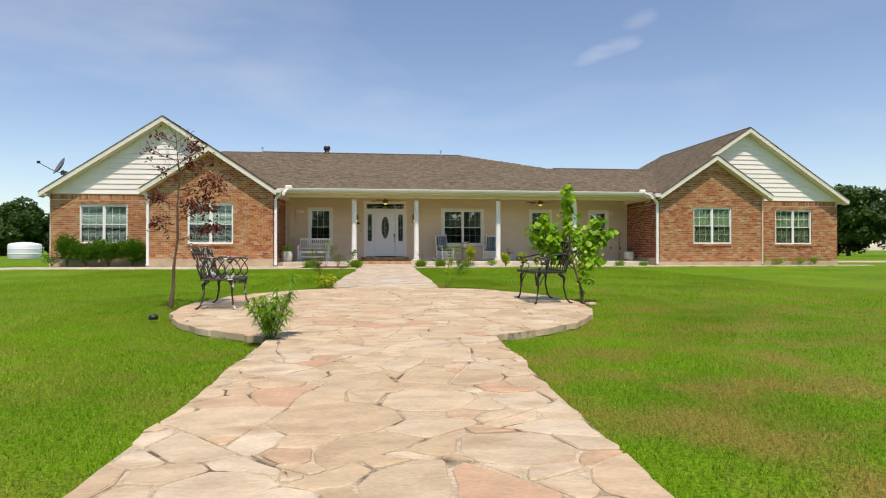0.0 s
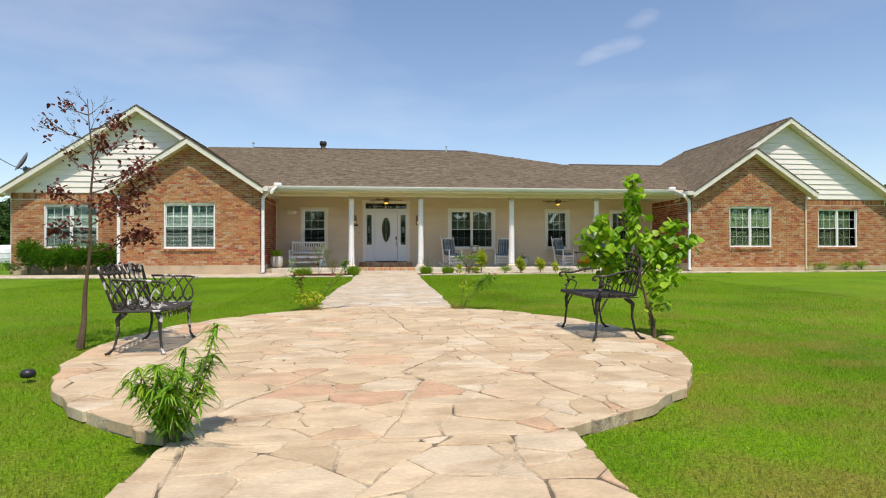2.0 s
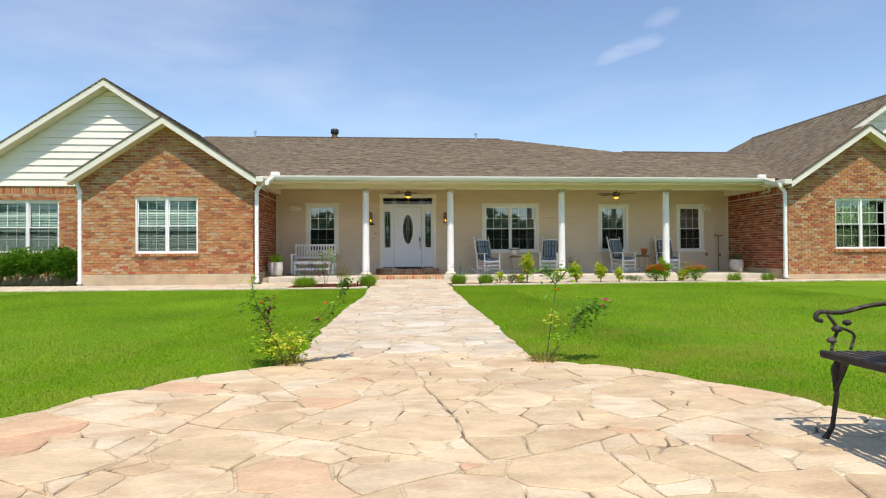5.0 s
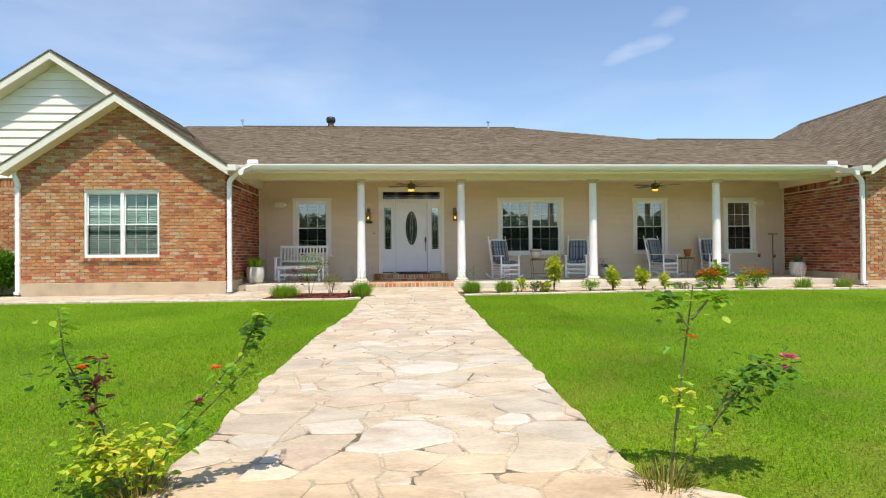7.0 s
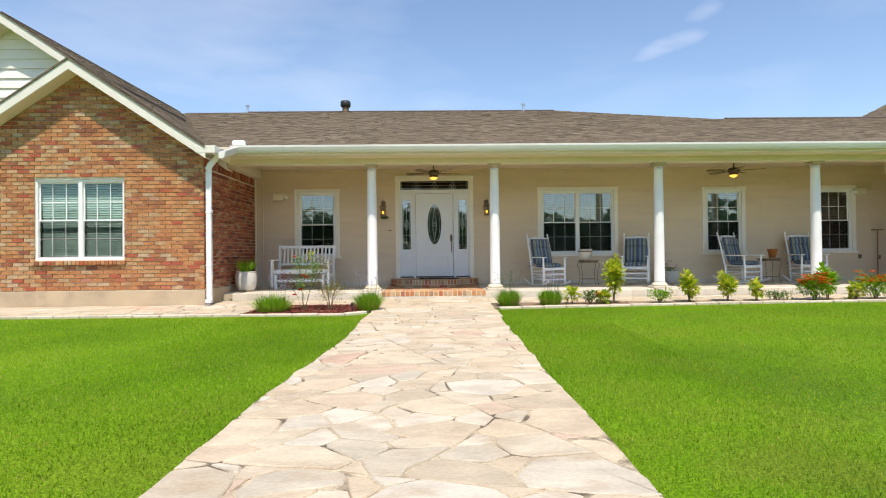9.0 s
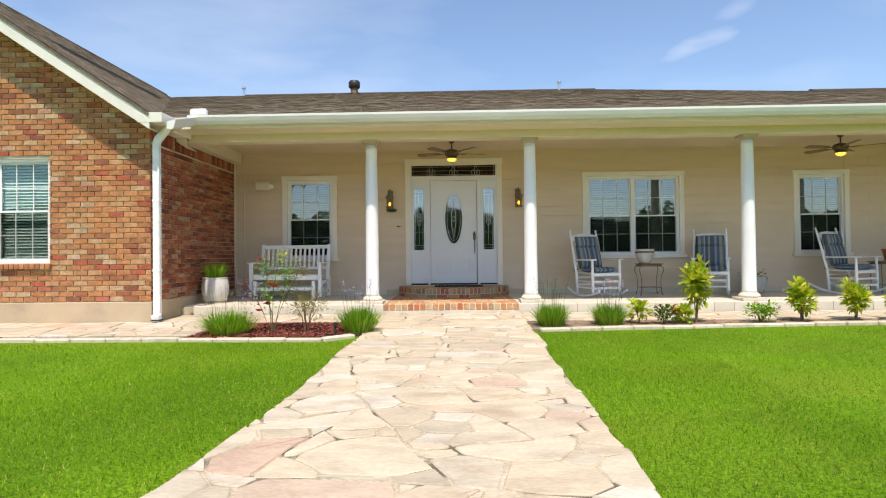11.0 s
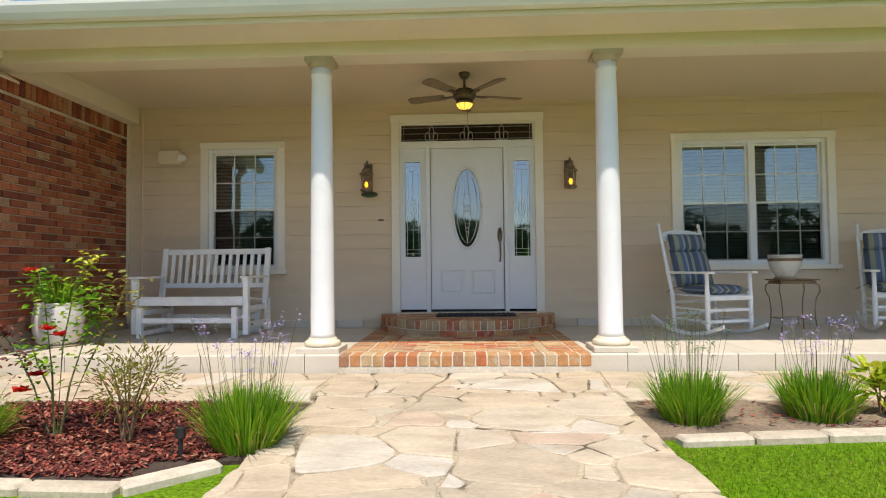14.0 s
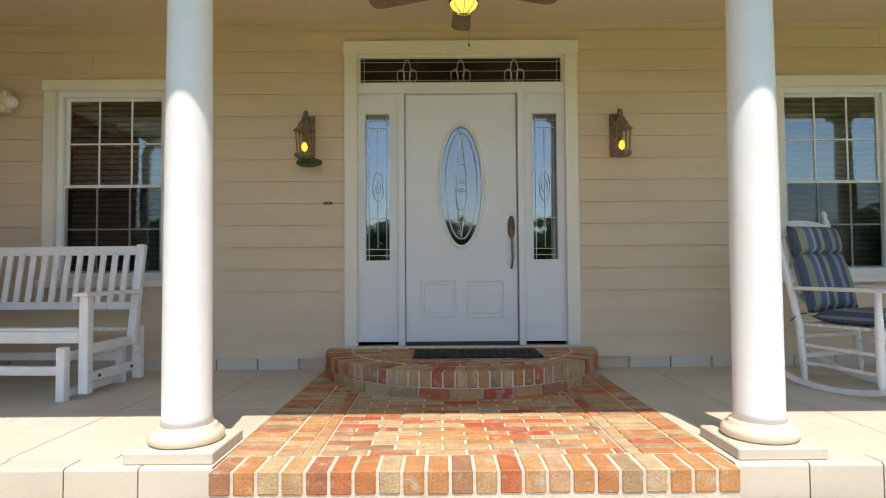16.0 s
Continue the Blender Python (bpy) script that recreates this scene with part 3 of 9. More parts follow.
def brick_boxes(u0, u1, z0, z1, holes=(), top=None, place=None, soldier=None):
    """Running bond: yields (u, width, z, height) of bricks; top(u) is the height of a sloping top."""
    row, course = 0, 0.0755
    n = int(round((z1 - z0) / course))
    out = []
    for j in range(n + 1):
        z = z0 + j * course
        if z + course > z1 + 0.03:
            break
        u = u0 - (0.105 if j % 2 else 0.0)
        while u < u1:
            a, b = max(u, u0), min(u + 0.200, u1)
            u += 0.210
            spans = [(a, b)]
            for h in holes:
                if h[2] - 0.01 < z + 0.035 < h[3] + 0.01:
                    cut = []
                    for s in spans:
                        if s[1] <= h[0] or s[0] >= h[1]:
                            cut.append(s)
                        else:
                            if s[0] < h[0]:
                                cut.append((s[0], h[0]))
                            if s[1] > h[1]:
                                cut.append((h[1], s[1]))
                    spans = cut
            for s in spans:
                if s[1] - s[0] < 0.02:
                    continue
                if top and z + course > top((s[0] + s[1]) / 2) + 0.02:
                    continue
                out.append((s[0], s[1] - s[0], z, course - 0.010))
    return out


def brick_mesh(w, h, d=0.02, name="brick"):
    bm = bmesh.new()
    box(bm, 0, w, -d, 0, 0, h)
    front = [f for f in bm.faces if f.normal.y < -0.5 or f.calc_center_median().y < -d + 1e-4]
    bmesh.ops.bevel(bm, geom=list({e for f in front for e in f.edges}), offset=0.0035, segments=1, affect="EDGES")
    return bm


def brick_face(name, bricks, place, mat, near=None, parent=None, mesh_cache={}):
    """Bricks proud of a wall: those that near() picks are parts of their own, the rest one joined mesh."""
    verts, faces = [], []
    for u, w, z, h in bricks:
        jit = NPR.uniform(-0.0025, 0.0025)
        if near and near(u, z):
            key = (round(w, 2), round(h, 3))
            if key not in mesh_cache:
                mesh_cache[key] = mesh_of(brick_mesh(w, h), "brick", M["brick_piece"])
            part("brick", mesh_cache[key], None, parent, place=place @ Matrix.Translation((u, jit, z)))
            continue
        d, e = 0.019 - jit, 0.003
        i = len(verts)
        p = [(u, 0, z), (u + w, 0, z), (u + w, 0, z + h), (u, 0, z + h), (u + e, -d, z + e), (u + w - e, -d, z + e), (u + w - e, -d, z + h - e), (u + e, -d, z + h - e)]
        verts += [tuple(place @ Vector(q)) for q in p]
        faces += [(i + 4, i + 5, i + 6, i + 7), (i, i + 1, i + 5, i + 4), (i + 1, i + 2, i + 6, i + 5), (i + 2, i + 3, i + 7, i + 6), (i + 3, i, i + 4, i + 7)]
    if verts:
        ob = soup(name, verts, faces, mat, kind="stuff")
        ob.parent = parent
        return ob


def window(number, x0, x1, z0, z1, y, units=1, brick=False, backing="blind", group="windows"):
    """A single-hung window: frame, two sashes a unit with grids, panes and blinds. y: the wall's face. It stands in a real opening."""
    mat = M["white"]
    w = tagged(new("window_%d" % number), kind="structure")
    w.matrix_basis = pose((x0 + x1) / 2, y, z0)
    W, H = x1 - x0, z1 - z0
    a, b = -W / 2, W / 2
    if not brick:
        t = 0.085
        bm = bmesh.new()
        box(bm, a - 0.01, a + t, -0.032, 0.03, 0.06, H - t)
        box(bm, b - t, b + 0.01, -0.032, 0.03, 0.06, H - t)
        box(bm, a - 0.02, b + 0.02, -0.036, 0.03, H - t, H)
        soften(bm, 0.003)
        part("window_casing", bm, M["casing"], w, "cream painted window casing")
        bm = bmesh.new()
        box(bm, a - 0.04, b + 0.04, -0.062, 0.03, 0.0, 0.06)
        soften(bm, 0.004)
        part("window_sill", bm, M["casing"], w)
        a, b, zb, zt, dep = a + t, b - t, 0.06, H - t, 0.02
    else:
        zb, zt, dep = 0.0, H, 0.05
        bm = bmesh.new()
        for k in range(int(W / 0.0755) + 2):
            u = a - 0.04 + k * 0.0755
            if u + 0.065 < b + 0.06:
                box(bm, u, u + 0.066, -0.045, 0.03, -0.085, -0.012)
        soften(bm, 0.004)
        part("window_sill", bm, M["brick"], w, "rowlock sill of red-brown bricks")
    bm = bmesh.new()
    f = 0.045
    box(bm, a, a + f, dep - 0.01, dep + 0.06, zb, zt)
    box(bm, b - f, b, dep - 0.01, dep + 0.06, zb, zt)
    box(bm, a + f, b - f, dep - 0.01, dep + 0.06, zb, zb + f)
    box(bm, a + f, b - f, dep - 0.01, dep + 0.06, zt - f, zt)
    soften(bm, 0.003)
    part("window_frame", bm, mat, w, "white vinyl window frame")
    mull = 0.075
    uw = (b - a - 2 * f - (units - 1) * mull) / units
    zm = zb + (zt - zb) * 0.49
    for k in range(units):
        ux = a + f + k * (uw + mull)
        if k:
            bm = boxed(ux - mull, ux, dep - 0.008, dep + 0.055, zb + f, zt - f, bevel=0.003)
            part("mullion", bm, mat, w)
        for s, (s0, s1, yy) in enumerate(((zb + f, zm + 0.02, dep + 0.012), (zm - 0.02, zt - f, dep + 0.034))):
            bm = bmesh.new()
            r = 0.026
            box(bm, ux, ux + r, yy, yy + 0.02, s0, s1)
            box(bm, ux + uw - r, ux + uw, yy, yy + 0.02, s0, s1)
            box(bm, ux + r, ux + uw - r, yy, yy + 0.02, s0, s0 + r)
            box(bm, ux + r, ux + uw - r, yy, yy + 0.02, s1 - r, s1)
            soften(bm, 0.002)
            sash = part("sash", bm, mat, w)
            part("pane", boxed(ux + r - 0.004, ux + uw - r + 0.004, yy + 0.007, yy + 0.010, s0 + r - 0.004, s1 - r + 0.004), M["glass"] if not brick else M["glass_wing"], sash).visible_shadow = False
            bm = bmesh.new()
            for c in (1, 2):
                x = ux + uw * c / 3
                box(bm, x - 0.0065, x + 0.0065, yy + 0.0005, yy + 0.006, s0 + r, s1 - r)
            zc = (s0 + s1) / 2
            box(bm, ux + r, ux + uw - r, yy + 0.001, yy + 0.0055, zc - 0.0065, zc + 0.0065)
            part("window_grid", bm, M["white"], sash, "white bars dividing the panes")
            if s == 0:
                part("insect_screen", boxed(ux + 0.01, ux + uw - 0.01, yy - 0.008, yy - 0.006, s0 + 0.01, s1 - r), M["screen"], sash, "dark insect screen").visible_shadow = False
    if backing:
        bm = bmesh.new()
        if backing == "blind":
            n = int((zt - zb) / 0.045)
            for k in range(n):
                zz = zt - 0.06 - k * 0.045
                m = pose(0, dep + 0.12, zz, 52)
                box(bm, a + f, b - f, -0.022, 0.022, -0.001, 0.001, m)
            part("blind", bm, M["blind"], w, "white slatted window blind", kind="")
        else:
            pts, n = [], 60
            top, bot = [], []
            for k in range(n + 1):
                x = a + (b - a) * k / n
                yy = dep + 0.075 + 0.006 * math.sin(k * 1.9)
                top.append(bm.verts.new((x, yy, zt)))
                bot.append(bm.verts.new((x, yy, zb)))
            for k in range(n):
                bm.faces.new((bot[k], bot[k + 1], top[k + 1], top[k]))
            bmesh.ops.solidify(bm, geom=bm.faces[:], thickness=0.003)
            part("curtain", bm, M["curtain"], w, "pale green gathered window curtain")
    return w


# windows: x0, x1, z0, z1, units
WIN_PORCH = [(-2.42, -1.36, 1.10, 2.78, 1), (3.46, 5.40, 1.10, 2.78, 2), (7.50, 8.54, 1.10, 2.76, 1), (10.30, 11.27, 1.10, 2.76, 1)]
WIN_LEFT = [(-6.52, -4.86, 1.14, 2.65, 2)]
WIN_LEFT_OUT = [(-10.88, -9.12, 1.16, 2.66, 2)]
WIN_RIGHT = [(13.65, 15.34, 1.16, 2.68, 2)]
WIN_RIGHT_OUT = [(18.17, 19.90, 1.16, 2.70, 2)]


def gable_top(xa, xb, zb):
    """Height of a gable's underside over x, for eave tips at xa and xb."""
    return lambda x: zb + PITCH * (min(x - xa, xb - x))


def holes_of(wins):
    return [(a, b, c, d) for a, b, c, d, _ in wins]


def build_walls():
    # porch wall
    holes = [(a + 0.03, b - 0.03, c + 0.03, d - 0.03) for a, b, c, d, _ in WIN_PORCH]
    d_hole = (DOOR_X[0] + 0.05, DOOR_X[1] - 0.05, 0.60, 3.02)
    holed_wall("wall_porch", WL[2] - 0.02, WR[0] + 0.02, 0.2, 3.5, Y_WALL + 0.012, Y_WALL + 0.16, holes + [d_hole], M["siding"])
    # brick fronts
    for nm, x0, x1, y, wins in (("wall_wing_left", WL[1], WL[2], Y_WING, WIN_LEFT), ("wall_wing_left_set_back", WL[0], WL[1], Y_OUT, WIN_LEFT_OUT),
                                ("wall_wing_right", WR[0], WR[1], Y_WING, WIN_RIGHT), ("wall_wing_right_set_back", WR[1], WR[2], Y_OUT, WIN_RIGHT_OUT)):
        holed_wall(nm, x0 + 0.012, x1 - 0.012, (Z_BRICK if x0 < 5 else Z_BRICK_RIGHT) - 0.01, 3.10, y + 0.02, y + 0.22, holes_of(wins), M["mortar"])
    # foundations
    for k, (x0, x1, y) in enumerate(((WL[1], WL[2], Y_WING), (WL[0], WL[1] - 0.002, Y_OUT), (WR[0], WR[1], Y_WING), (WR[1] + 0.002, WR[2], Y_OUT))):
        structure("foundation", boxed(x0 - 0.015, x1 + 0.015, y - 0.012, y + 0.28, -0.1, (Z_BRICK if x0 < 5 else Z_BRICK_RIGHT) - 0.012, bevel=0.008), M["concrete"])
    structure("foundation", boxed(WL[2] - 0.27, WL[2] + 0.014, Y_WING + 0.282, Y_WALL - 0.01, -0.1, Z_BRICK - 0.012), M["concrete"])
    structure("foundation", boxed(WR[0] - 0.014, WR[0] + 0.27, Y_WING + 0.282, Y_WALL - 0.01, -0.1, Z_BRICK - 0.012), M["concrete"])
    # gables above the fronts
    for nm, xa, xb, y, mat in (("wall_gable_left", -8.12, -3.25, Y_WING + 0.02, M["mortar"]), ("wall_gable_right", 12.08, 16.97, Y_WING + 0.02, M["mortar"]),
                               ("wall_gable_left_large", -12.08, -3.25, Y_OUT + 0.02, M["siding_white"]), ("wall_gable_right_large", 12.08, 21.38, Y_OUT + 0.02, M["siding_white"])):
        top = gable_top(xa, xb, 3.05 + (BAY if mat is M["mortar"] else 0.0))
        mid = (xa + xb) / 2
        bm = bmesh.new()
        a, b = xa + 0.14, xb - 0.14
        prism(bm, [(a, 3.101), (b, 3.101), (b, top(b) - 0.02), (mid, top(mid) - 0.02), (a, top(a) - 0.02)], lambda x, z: (x, y, z), lambda x, z: (x, y + 0.14, z))
        structure(nm, bm, mat)
    # side walls and the back of the house
    for nm, dims in (("wall_side_left", (WL[0] + 0.01, WL[0] + 0.2, Y_OUT + 0.23, 36.3, 0.0, 3.1)), ("wall_side_right", (WR[2] - 0.2, WR[2] - 0.01, Y_OUT + 0.23, 36.3, 0.0, 3.1)),
                     ("wall_back", (WL[0], WR[2], 36.3, 36.5, 0.0, 3.2)),
                     ("wall_porch_end_left", (WL[2] - 0.22, WL[2] - 0.02, Y_WING + 0.23, Y_WALL + 0.01, Z_BRICK - 0.012, 3.1)),
                     ("wall_porch_end_right", (WR[0] + 0.02, WR[0] + 0.22, Y_WING + 0.23, Y_WALL + 0.01, Z_BRICK - 0.012, 3.1)),
                     ("wall_return_left", (WL[1] + 0.015, WL[1] + 0.2, Y_WING + 0.23, Y_OUT + 0.0, 0.2, 3.1)),
                     ("wall_return_right", (WR[1] - 0.2, WR[1] - 0.015, Y_WING + 0.23, Y_OUT + 0.0, 0.2, 3.1))):
        structure(nm, boxed(*dims), M["mortar"])
    structure("floor_inside", boxed(WL[0] + 0.2, WR[2] - 0.2, Y_WALL + 0.17, 36.29, 0.3, 0.55), M["interior"])
    structure("floor_inside", boxed(WL[0] + 0.2, WL[2] - 0.23, Y_OUT + 0.23, Y_WALL + 0.16, 0.3, 0.55), M["interior"])
    structure("floor_inside", boxed(WR[0] + 0.23, WR[2] - 0.2, Y_OUT + 0.23, Y_WALL + 0.16, 0.3, 0.55), M["interior"])
    structure("wall_inside", boxed(WL[0] + 0.2, WR[2] - 0.2, 29.6, 29.7, 0.55, 3.2), M["interior"])
    structure("ceiling_inside", boxed(WL[0] + 0.2, WR[2] - 0.2, Y_WALL + 0.17, 36.29, 3.12, 3.18), M["interior"])


def build_windows():
    n = 1
    for wins, y, brick, back in ((WIN_PORCH, Y_WALL, False, "blind"), (WIN_LEFT, Y_WING, True, "blind"), (WIN_LEFT_OUT, Y_OUT, True, "blind"),
                                 (WIN_RIGHT, Y_WING, True, "curtain"), (WIN_RIGHT_OUT, Y_OUT, True, "curtain")):
        for a, b, c, d, units in wins:
            window(n, a, b, c, d, y, units, brick, back)
            n += 1


def build_roof():
    # one closed roof: front slope with two ridges, and the two wings
    def slab(name, pts, thick=0.10, mat=None):
        bm = bmesh.new()
        top = [bm.verts.new(p) for p in pts]
        bot = [bm.verts.new((p[0], p[1], p[2] - thick)) for p in pts]
        bm.faces.new(top)
        bm.faces.new(bot[::-1])
        n = len(pts)
        for i in range(n):
            bm.faces.new((top[i], bot[i], bot[(i + 1) % n], top[(i + 1) % n]))
        bmesh.ops.recalc_face_normals(bm, faces=bm.faces)
        return structure(name, bm, mat or M["roof_under"])
    s = 0.313
    ye, ze = 23.72, 3.33
    R = lambda y: ze + s * (y - ye)
    slabs = []
    main = [(-3.32, ye, ze), (12.10, ye, ze), (15.2, 29.2, R(29.2)), (9.2, 29.2, R(29.2)), (5.4, 33.0, R(33)), (-7.6, 33.0, R(33)), (-5.9, 28.8, R(28.8))]
    slab("roof_main", main, 0.05)
    slab("roof_main_back", [(5.4, 33.0, R(33)), (9.2, 36.8, 5.0), (-7.6, 36.8, 5.0), (-7.6, 33.0, R(33))], 0.1)
    slab("roof_main_hip", [(5.4, 33.0, R(33) - 0.01), (9.2, 29.2, R(29.2) - 0.01), (9.2, 36.8, R(29.2) - 0.01)], 0.1)
    slab("roof_right_back", [(9.2, 29.2, R(29.2) - 0.02), (15.0, 29.2, R(29.2) - 0.02), (15.0, 36.8, 3.3), (9.2, 36.8, 3.3)], 0.1)
    zr = lambda x0, x1: 3.10 + PITCH * (x1 - x0) / 2
    for side, xa, xb in (("left", -12.16, -3.25), ("right", 12.08, 21.40)):
        mid, zt = (xa + xb) / 2, 3.15 + PITCH * (xb - xa) / 2
        yb, yh = 36.7, 32.1
        y0 = 24.02
        slab("roof_wing_" + side, [(xa, y0, 3.15), (mid, y0, zt), (mid, yh, zt), (xa, yb, 3.15)], 0.09)
        slab("roof_wing_" + side, [(mid, y0, zt), (xb, y0, 3.15), (xb, yb, 3.15), (mid, yh, zt)], 0.09)
        slab("roof_wing_" + side, [(mid, yh, zt - 0.004), (xb, yb, 3.146), (xa, yb, 3.146)], 0.09)
    for side, xa, xb in (("left", -8.12, -3.25), ("right", 12.08, 16.97)):
        mid, zt = (xa + xb) / 2, 3.12 + PITCH * (xb - xa) / 2
        y0 = 22.93
        d = 0.004 + BAY
        slab("roof_bay_" + side, [(xa, y0, 3.12 + d), (mid, y0, zt + d), (mid, 28.0 if side == "left" else 28.0, zt + d), (xa, 24.02, 3.12 + d)] if side == "left" else
             [(xa, y0, 3.12 + d), (mid, y0, zt + d), (mid, 24.02, zt + d), (xa, 24.02, 3.12 + d)], 0.09)
        slab("roof_bay_" + side, [(mid, y0, zt + d), (xb, y0, 3.12 + d), (xb, 24.02, 3.12 + d), (mid, 24.02, zt + d)], 0.09)


def shingles(name, origin, u, v, length, height, inside, exposure=0.143):
    """Courses of asphalt tabs on a roof plane. u along the eave, v up the slope."""
    u, v = Vector(u).normalized(), Vector(v).normalized()
    n = u.cross(v).normalized()
    if n.z < 0:
        n = -n
    o = Vector(origin)
    verts, faces = [], []
    rows = int(height / exposure) + 1
    for j in range(rows):
        x = -NPR.uniform(0, 0.3)
        vv = j * exposure
        while x < length:
            w = NPR.uniform(0.09, 0.24)
            c0, c1 = max(x, 0), min(x + w - 0.004, length)
            x += w
            if c1 - c0 < 0.03 or not inside((c0 + c1) / 2, vv + exposure / 2):
                continue
            lift = 0.006 + NPR.uniform(0, 0.006)
            i = len(verts)
            a = o + u * c0 + v * vv
            b = o + u * c1 + v * vv
            vt = min(vv + exposure * 1.04, height)
            c = o + u * c1 + v * vt
            d = o + u * c0 + v * vt
            verts += [tuple(p) for p in (a + n * lift, b + n * lift, c + n * 0.004, d + n * 0.004, a, b)]
            faces += [(i, i + 1, i + 2, i + 3), (i + 4, i + 5, i + 1, i)]
    soup(name, verts, faces, M["shingle"])


def build_shingles():
    s, ye, ze = 0.313, 23.72, 3.335
    k = math.hypot(1, s)

    def in_main(u, vv):
        x, y = -7.7 + u, ye + vv / k
        if y > 29.2 and x > 9.2 - (y - 29.2):
            return False
        zl = 3.15 + PITCH * (-3.25 - x)
        z = ze + s * (y - ye)
        if z < zl - 0.02 and x < -3.25:
            return False
        zr = 3.15 + PITCH * (x - 12.08)
        return not (x > 12.08 and z < zr - 0.02)
    shingles("roof_shingles", (-7.7, ye, ze), (1, 0, 0), (0, 1, s), 22.7, (33.0 - ye) * k, in_main)
    kk = math.hypot(1, PITCH)
    for side, xa, xb in (("left", -12.16, -3.25), ("right", 12.08, 21.40)):
        half = (xb - xa) / 2
        L = 36.6 - 24.02
        hip = lambda u, vv: True if u < 32.1 - 24.02 else (vv / kk) < half * (36.7 - 24.02 - u) / 4.6
        # slope facing the middle of the house
        if side == "left":
            shingles("roof_shingles", (xb, 24.02, 3.156), (0, 1, 0), (-1, 0, PITCH), L, half * kk, hip)
        else:
            shingles("roof_shingles", (xa, 24.02, 3.156), (0, 1, 0), (1, 0, PITCH), L, half * kk, hip)
        a, b = (-8.12, -3.25) if side == "left" else (12.08, 16.97)
        h2 = (b - a) / 2
        inner_x, sgn = (b, -1) if side == "left" else (a, 1)
        shingles("roof_shingles", (inner_x, 22.93, 3.130 + BAY), (0, 1, 0), (sgn, 0, PITCH), 24.02 - 22.93, h2 * kk, lambda u, vv: True)
        outer_x = a if side == "left" else b
        shingles("roof_shingles", (outer_x, 22.93, 3.130 + BAY), (0, 1, 0), (-sgn, 0, PITCH), 24.02 - 22.93, h2 * kk, lambda u, vv: True)


def sloped_board(bm, p0, p1, y0, y1, h, drop=0.0):
    """A raked board between two points (x, z), its top edge on them."""
    (xa, za), (xb, zb) = p0, p1
    prism(bm, [(xa, za - drop), (xb, zb - drop), (xb, zb - h - drop), (xa, za - h - drop)], lambda x, z: (x, y0, z), lambda x, z: (x, y1, z))


def build_trim():
    """Fascias, soffits and frieze boards of the gables and the porch."""
    for side, xa, xb, y0, ywall in (("left", -12.16, -3.25, 24.00, Y_OUT), ("right", 12.08, 21.40, 24.00, Y_OUT),
                                    ("left_bay", -8.12, -3.25, 22.90, Y_WING), ("right_bay", 12.08, 16.97, 22.90, Y_WING)):
        mid = (xa + xb) / 2
        ze = 3.12 + BAY if "bay" in side else 3.15
        zt = ze + PITCH * (xb - xa) / 2
        for a, b in (((xa - 0.02, ze - 0.013), (mid, zt)), ((mid, zt), (xb + 0.02, ze - 0.013))):
            bm = bmesh.new()
            sloped_board(bm, a, b, y0, y0 + 0.026, 0.205, 0.012)
            structure("fascia", bm, M["fascia"])
            bm = bmesh.new()
            sloped_board(bm, a, b, y0 + 0.028, ywall, 0.02, 0.20)
            structure("soffit", bm, M["trim"])
            bm = bmesh.new()
            sloped_board(bm, a, b, y0 - 0.018, y0 + 0.004, 0.035, -0.004)
            structure("drip_edge", bm, M["shingle"])
    # boxed returns at the lower ends of the gables
    for x0, x1, y0, y1 in ((-3.40, -3.05, 22.90, 23.50), (11.83, 12.17, 22.90, 23.50), (-3.40, -3.21, 23.502, 24.15), (11.98, 12.17, 23.502, 24.15), (-8.20, -7.96, 22.90, 24.3), (16.78, 17.02, 22.90, 24.3),
                           (-12.14, -11.92, 24.03, 36.4), (21.22, 21.46, 24.03, 36.4)):
        up = BAY if y0 < 23.6 else 0.0
        structure("eave_box", boxed(x0, x1, y0 - 0.004, y1, 2.985 + up, 3.12 + up, bevel=0.004), M["fascia"])
    # porch ceiling, beam and eave
    structure("ceiling_porch", boxed(WL[2] + 0.0, WR[0] - 0.0, Y_POST + 0.13, Y_WALL + 0.01, 3.24, 3.30), M["ceiling"])
    structure("beam", boxed(WL[2] - 0.0, WR[0] + 0.0, Y_POST - 0.125, Y_POST + 0.128, 3.035, 3.25, bevel=0.004), M["trim"])
    structure("soffit", boxed(WL[2] + 0.02, WR[0] - 0.02, 23.74, Y_POST - 0.127, 3.155, 3.175), M["trim"])
    structure("fascia", boxed(WL[2] + 0.05, WR[0] - 0.05, 23.715, 23.738, 3.15, 3.33), M["trim"])
    for x0, x1 in ((WL[2] + 0.001, WL[2] + 0.03), (WR[0] - 0.03, WR[0] - 0.001)):
        wide = (x0, x0 + 0.15) if x0 < 0 else (x1 - 0.15, x1)
        structure("frieze_board", boxed(*wide, Y_POST + 0.13, Y_WALL - 0.03, 3.03, 3.238, bevel=0.003), M["trim"])
        structure("frieze_board", boxed(wide[0] - 0.01, wide[1] + 0.01, 24.155, Y_POST - 0.13, 3.03, 3.153, bevel=0.003), M["trim"])
        structure("corner_board", boxed(x0, x1, Y_WALL - 0.05, Y_WALL - 0.012, 0.5, 3.05), M["trim"])


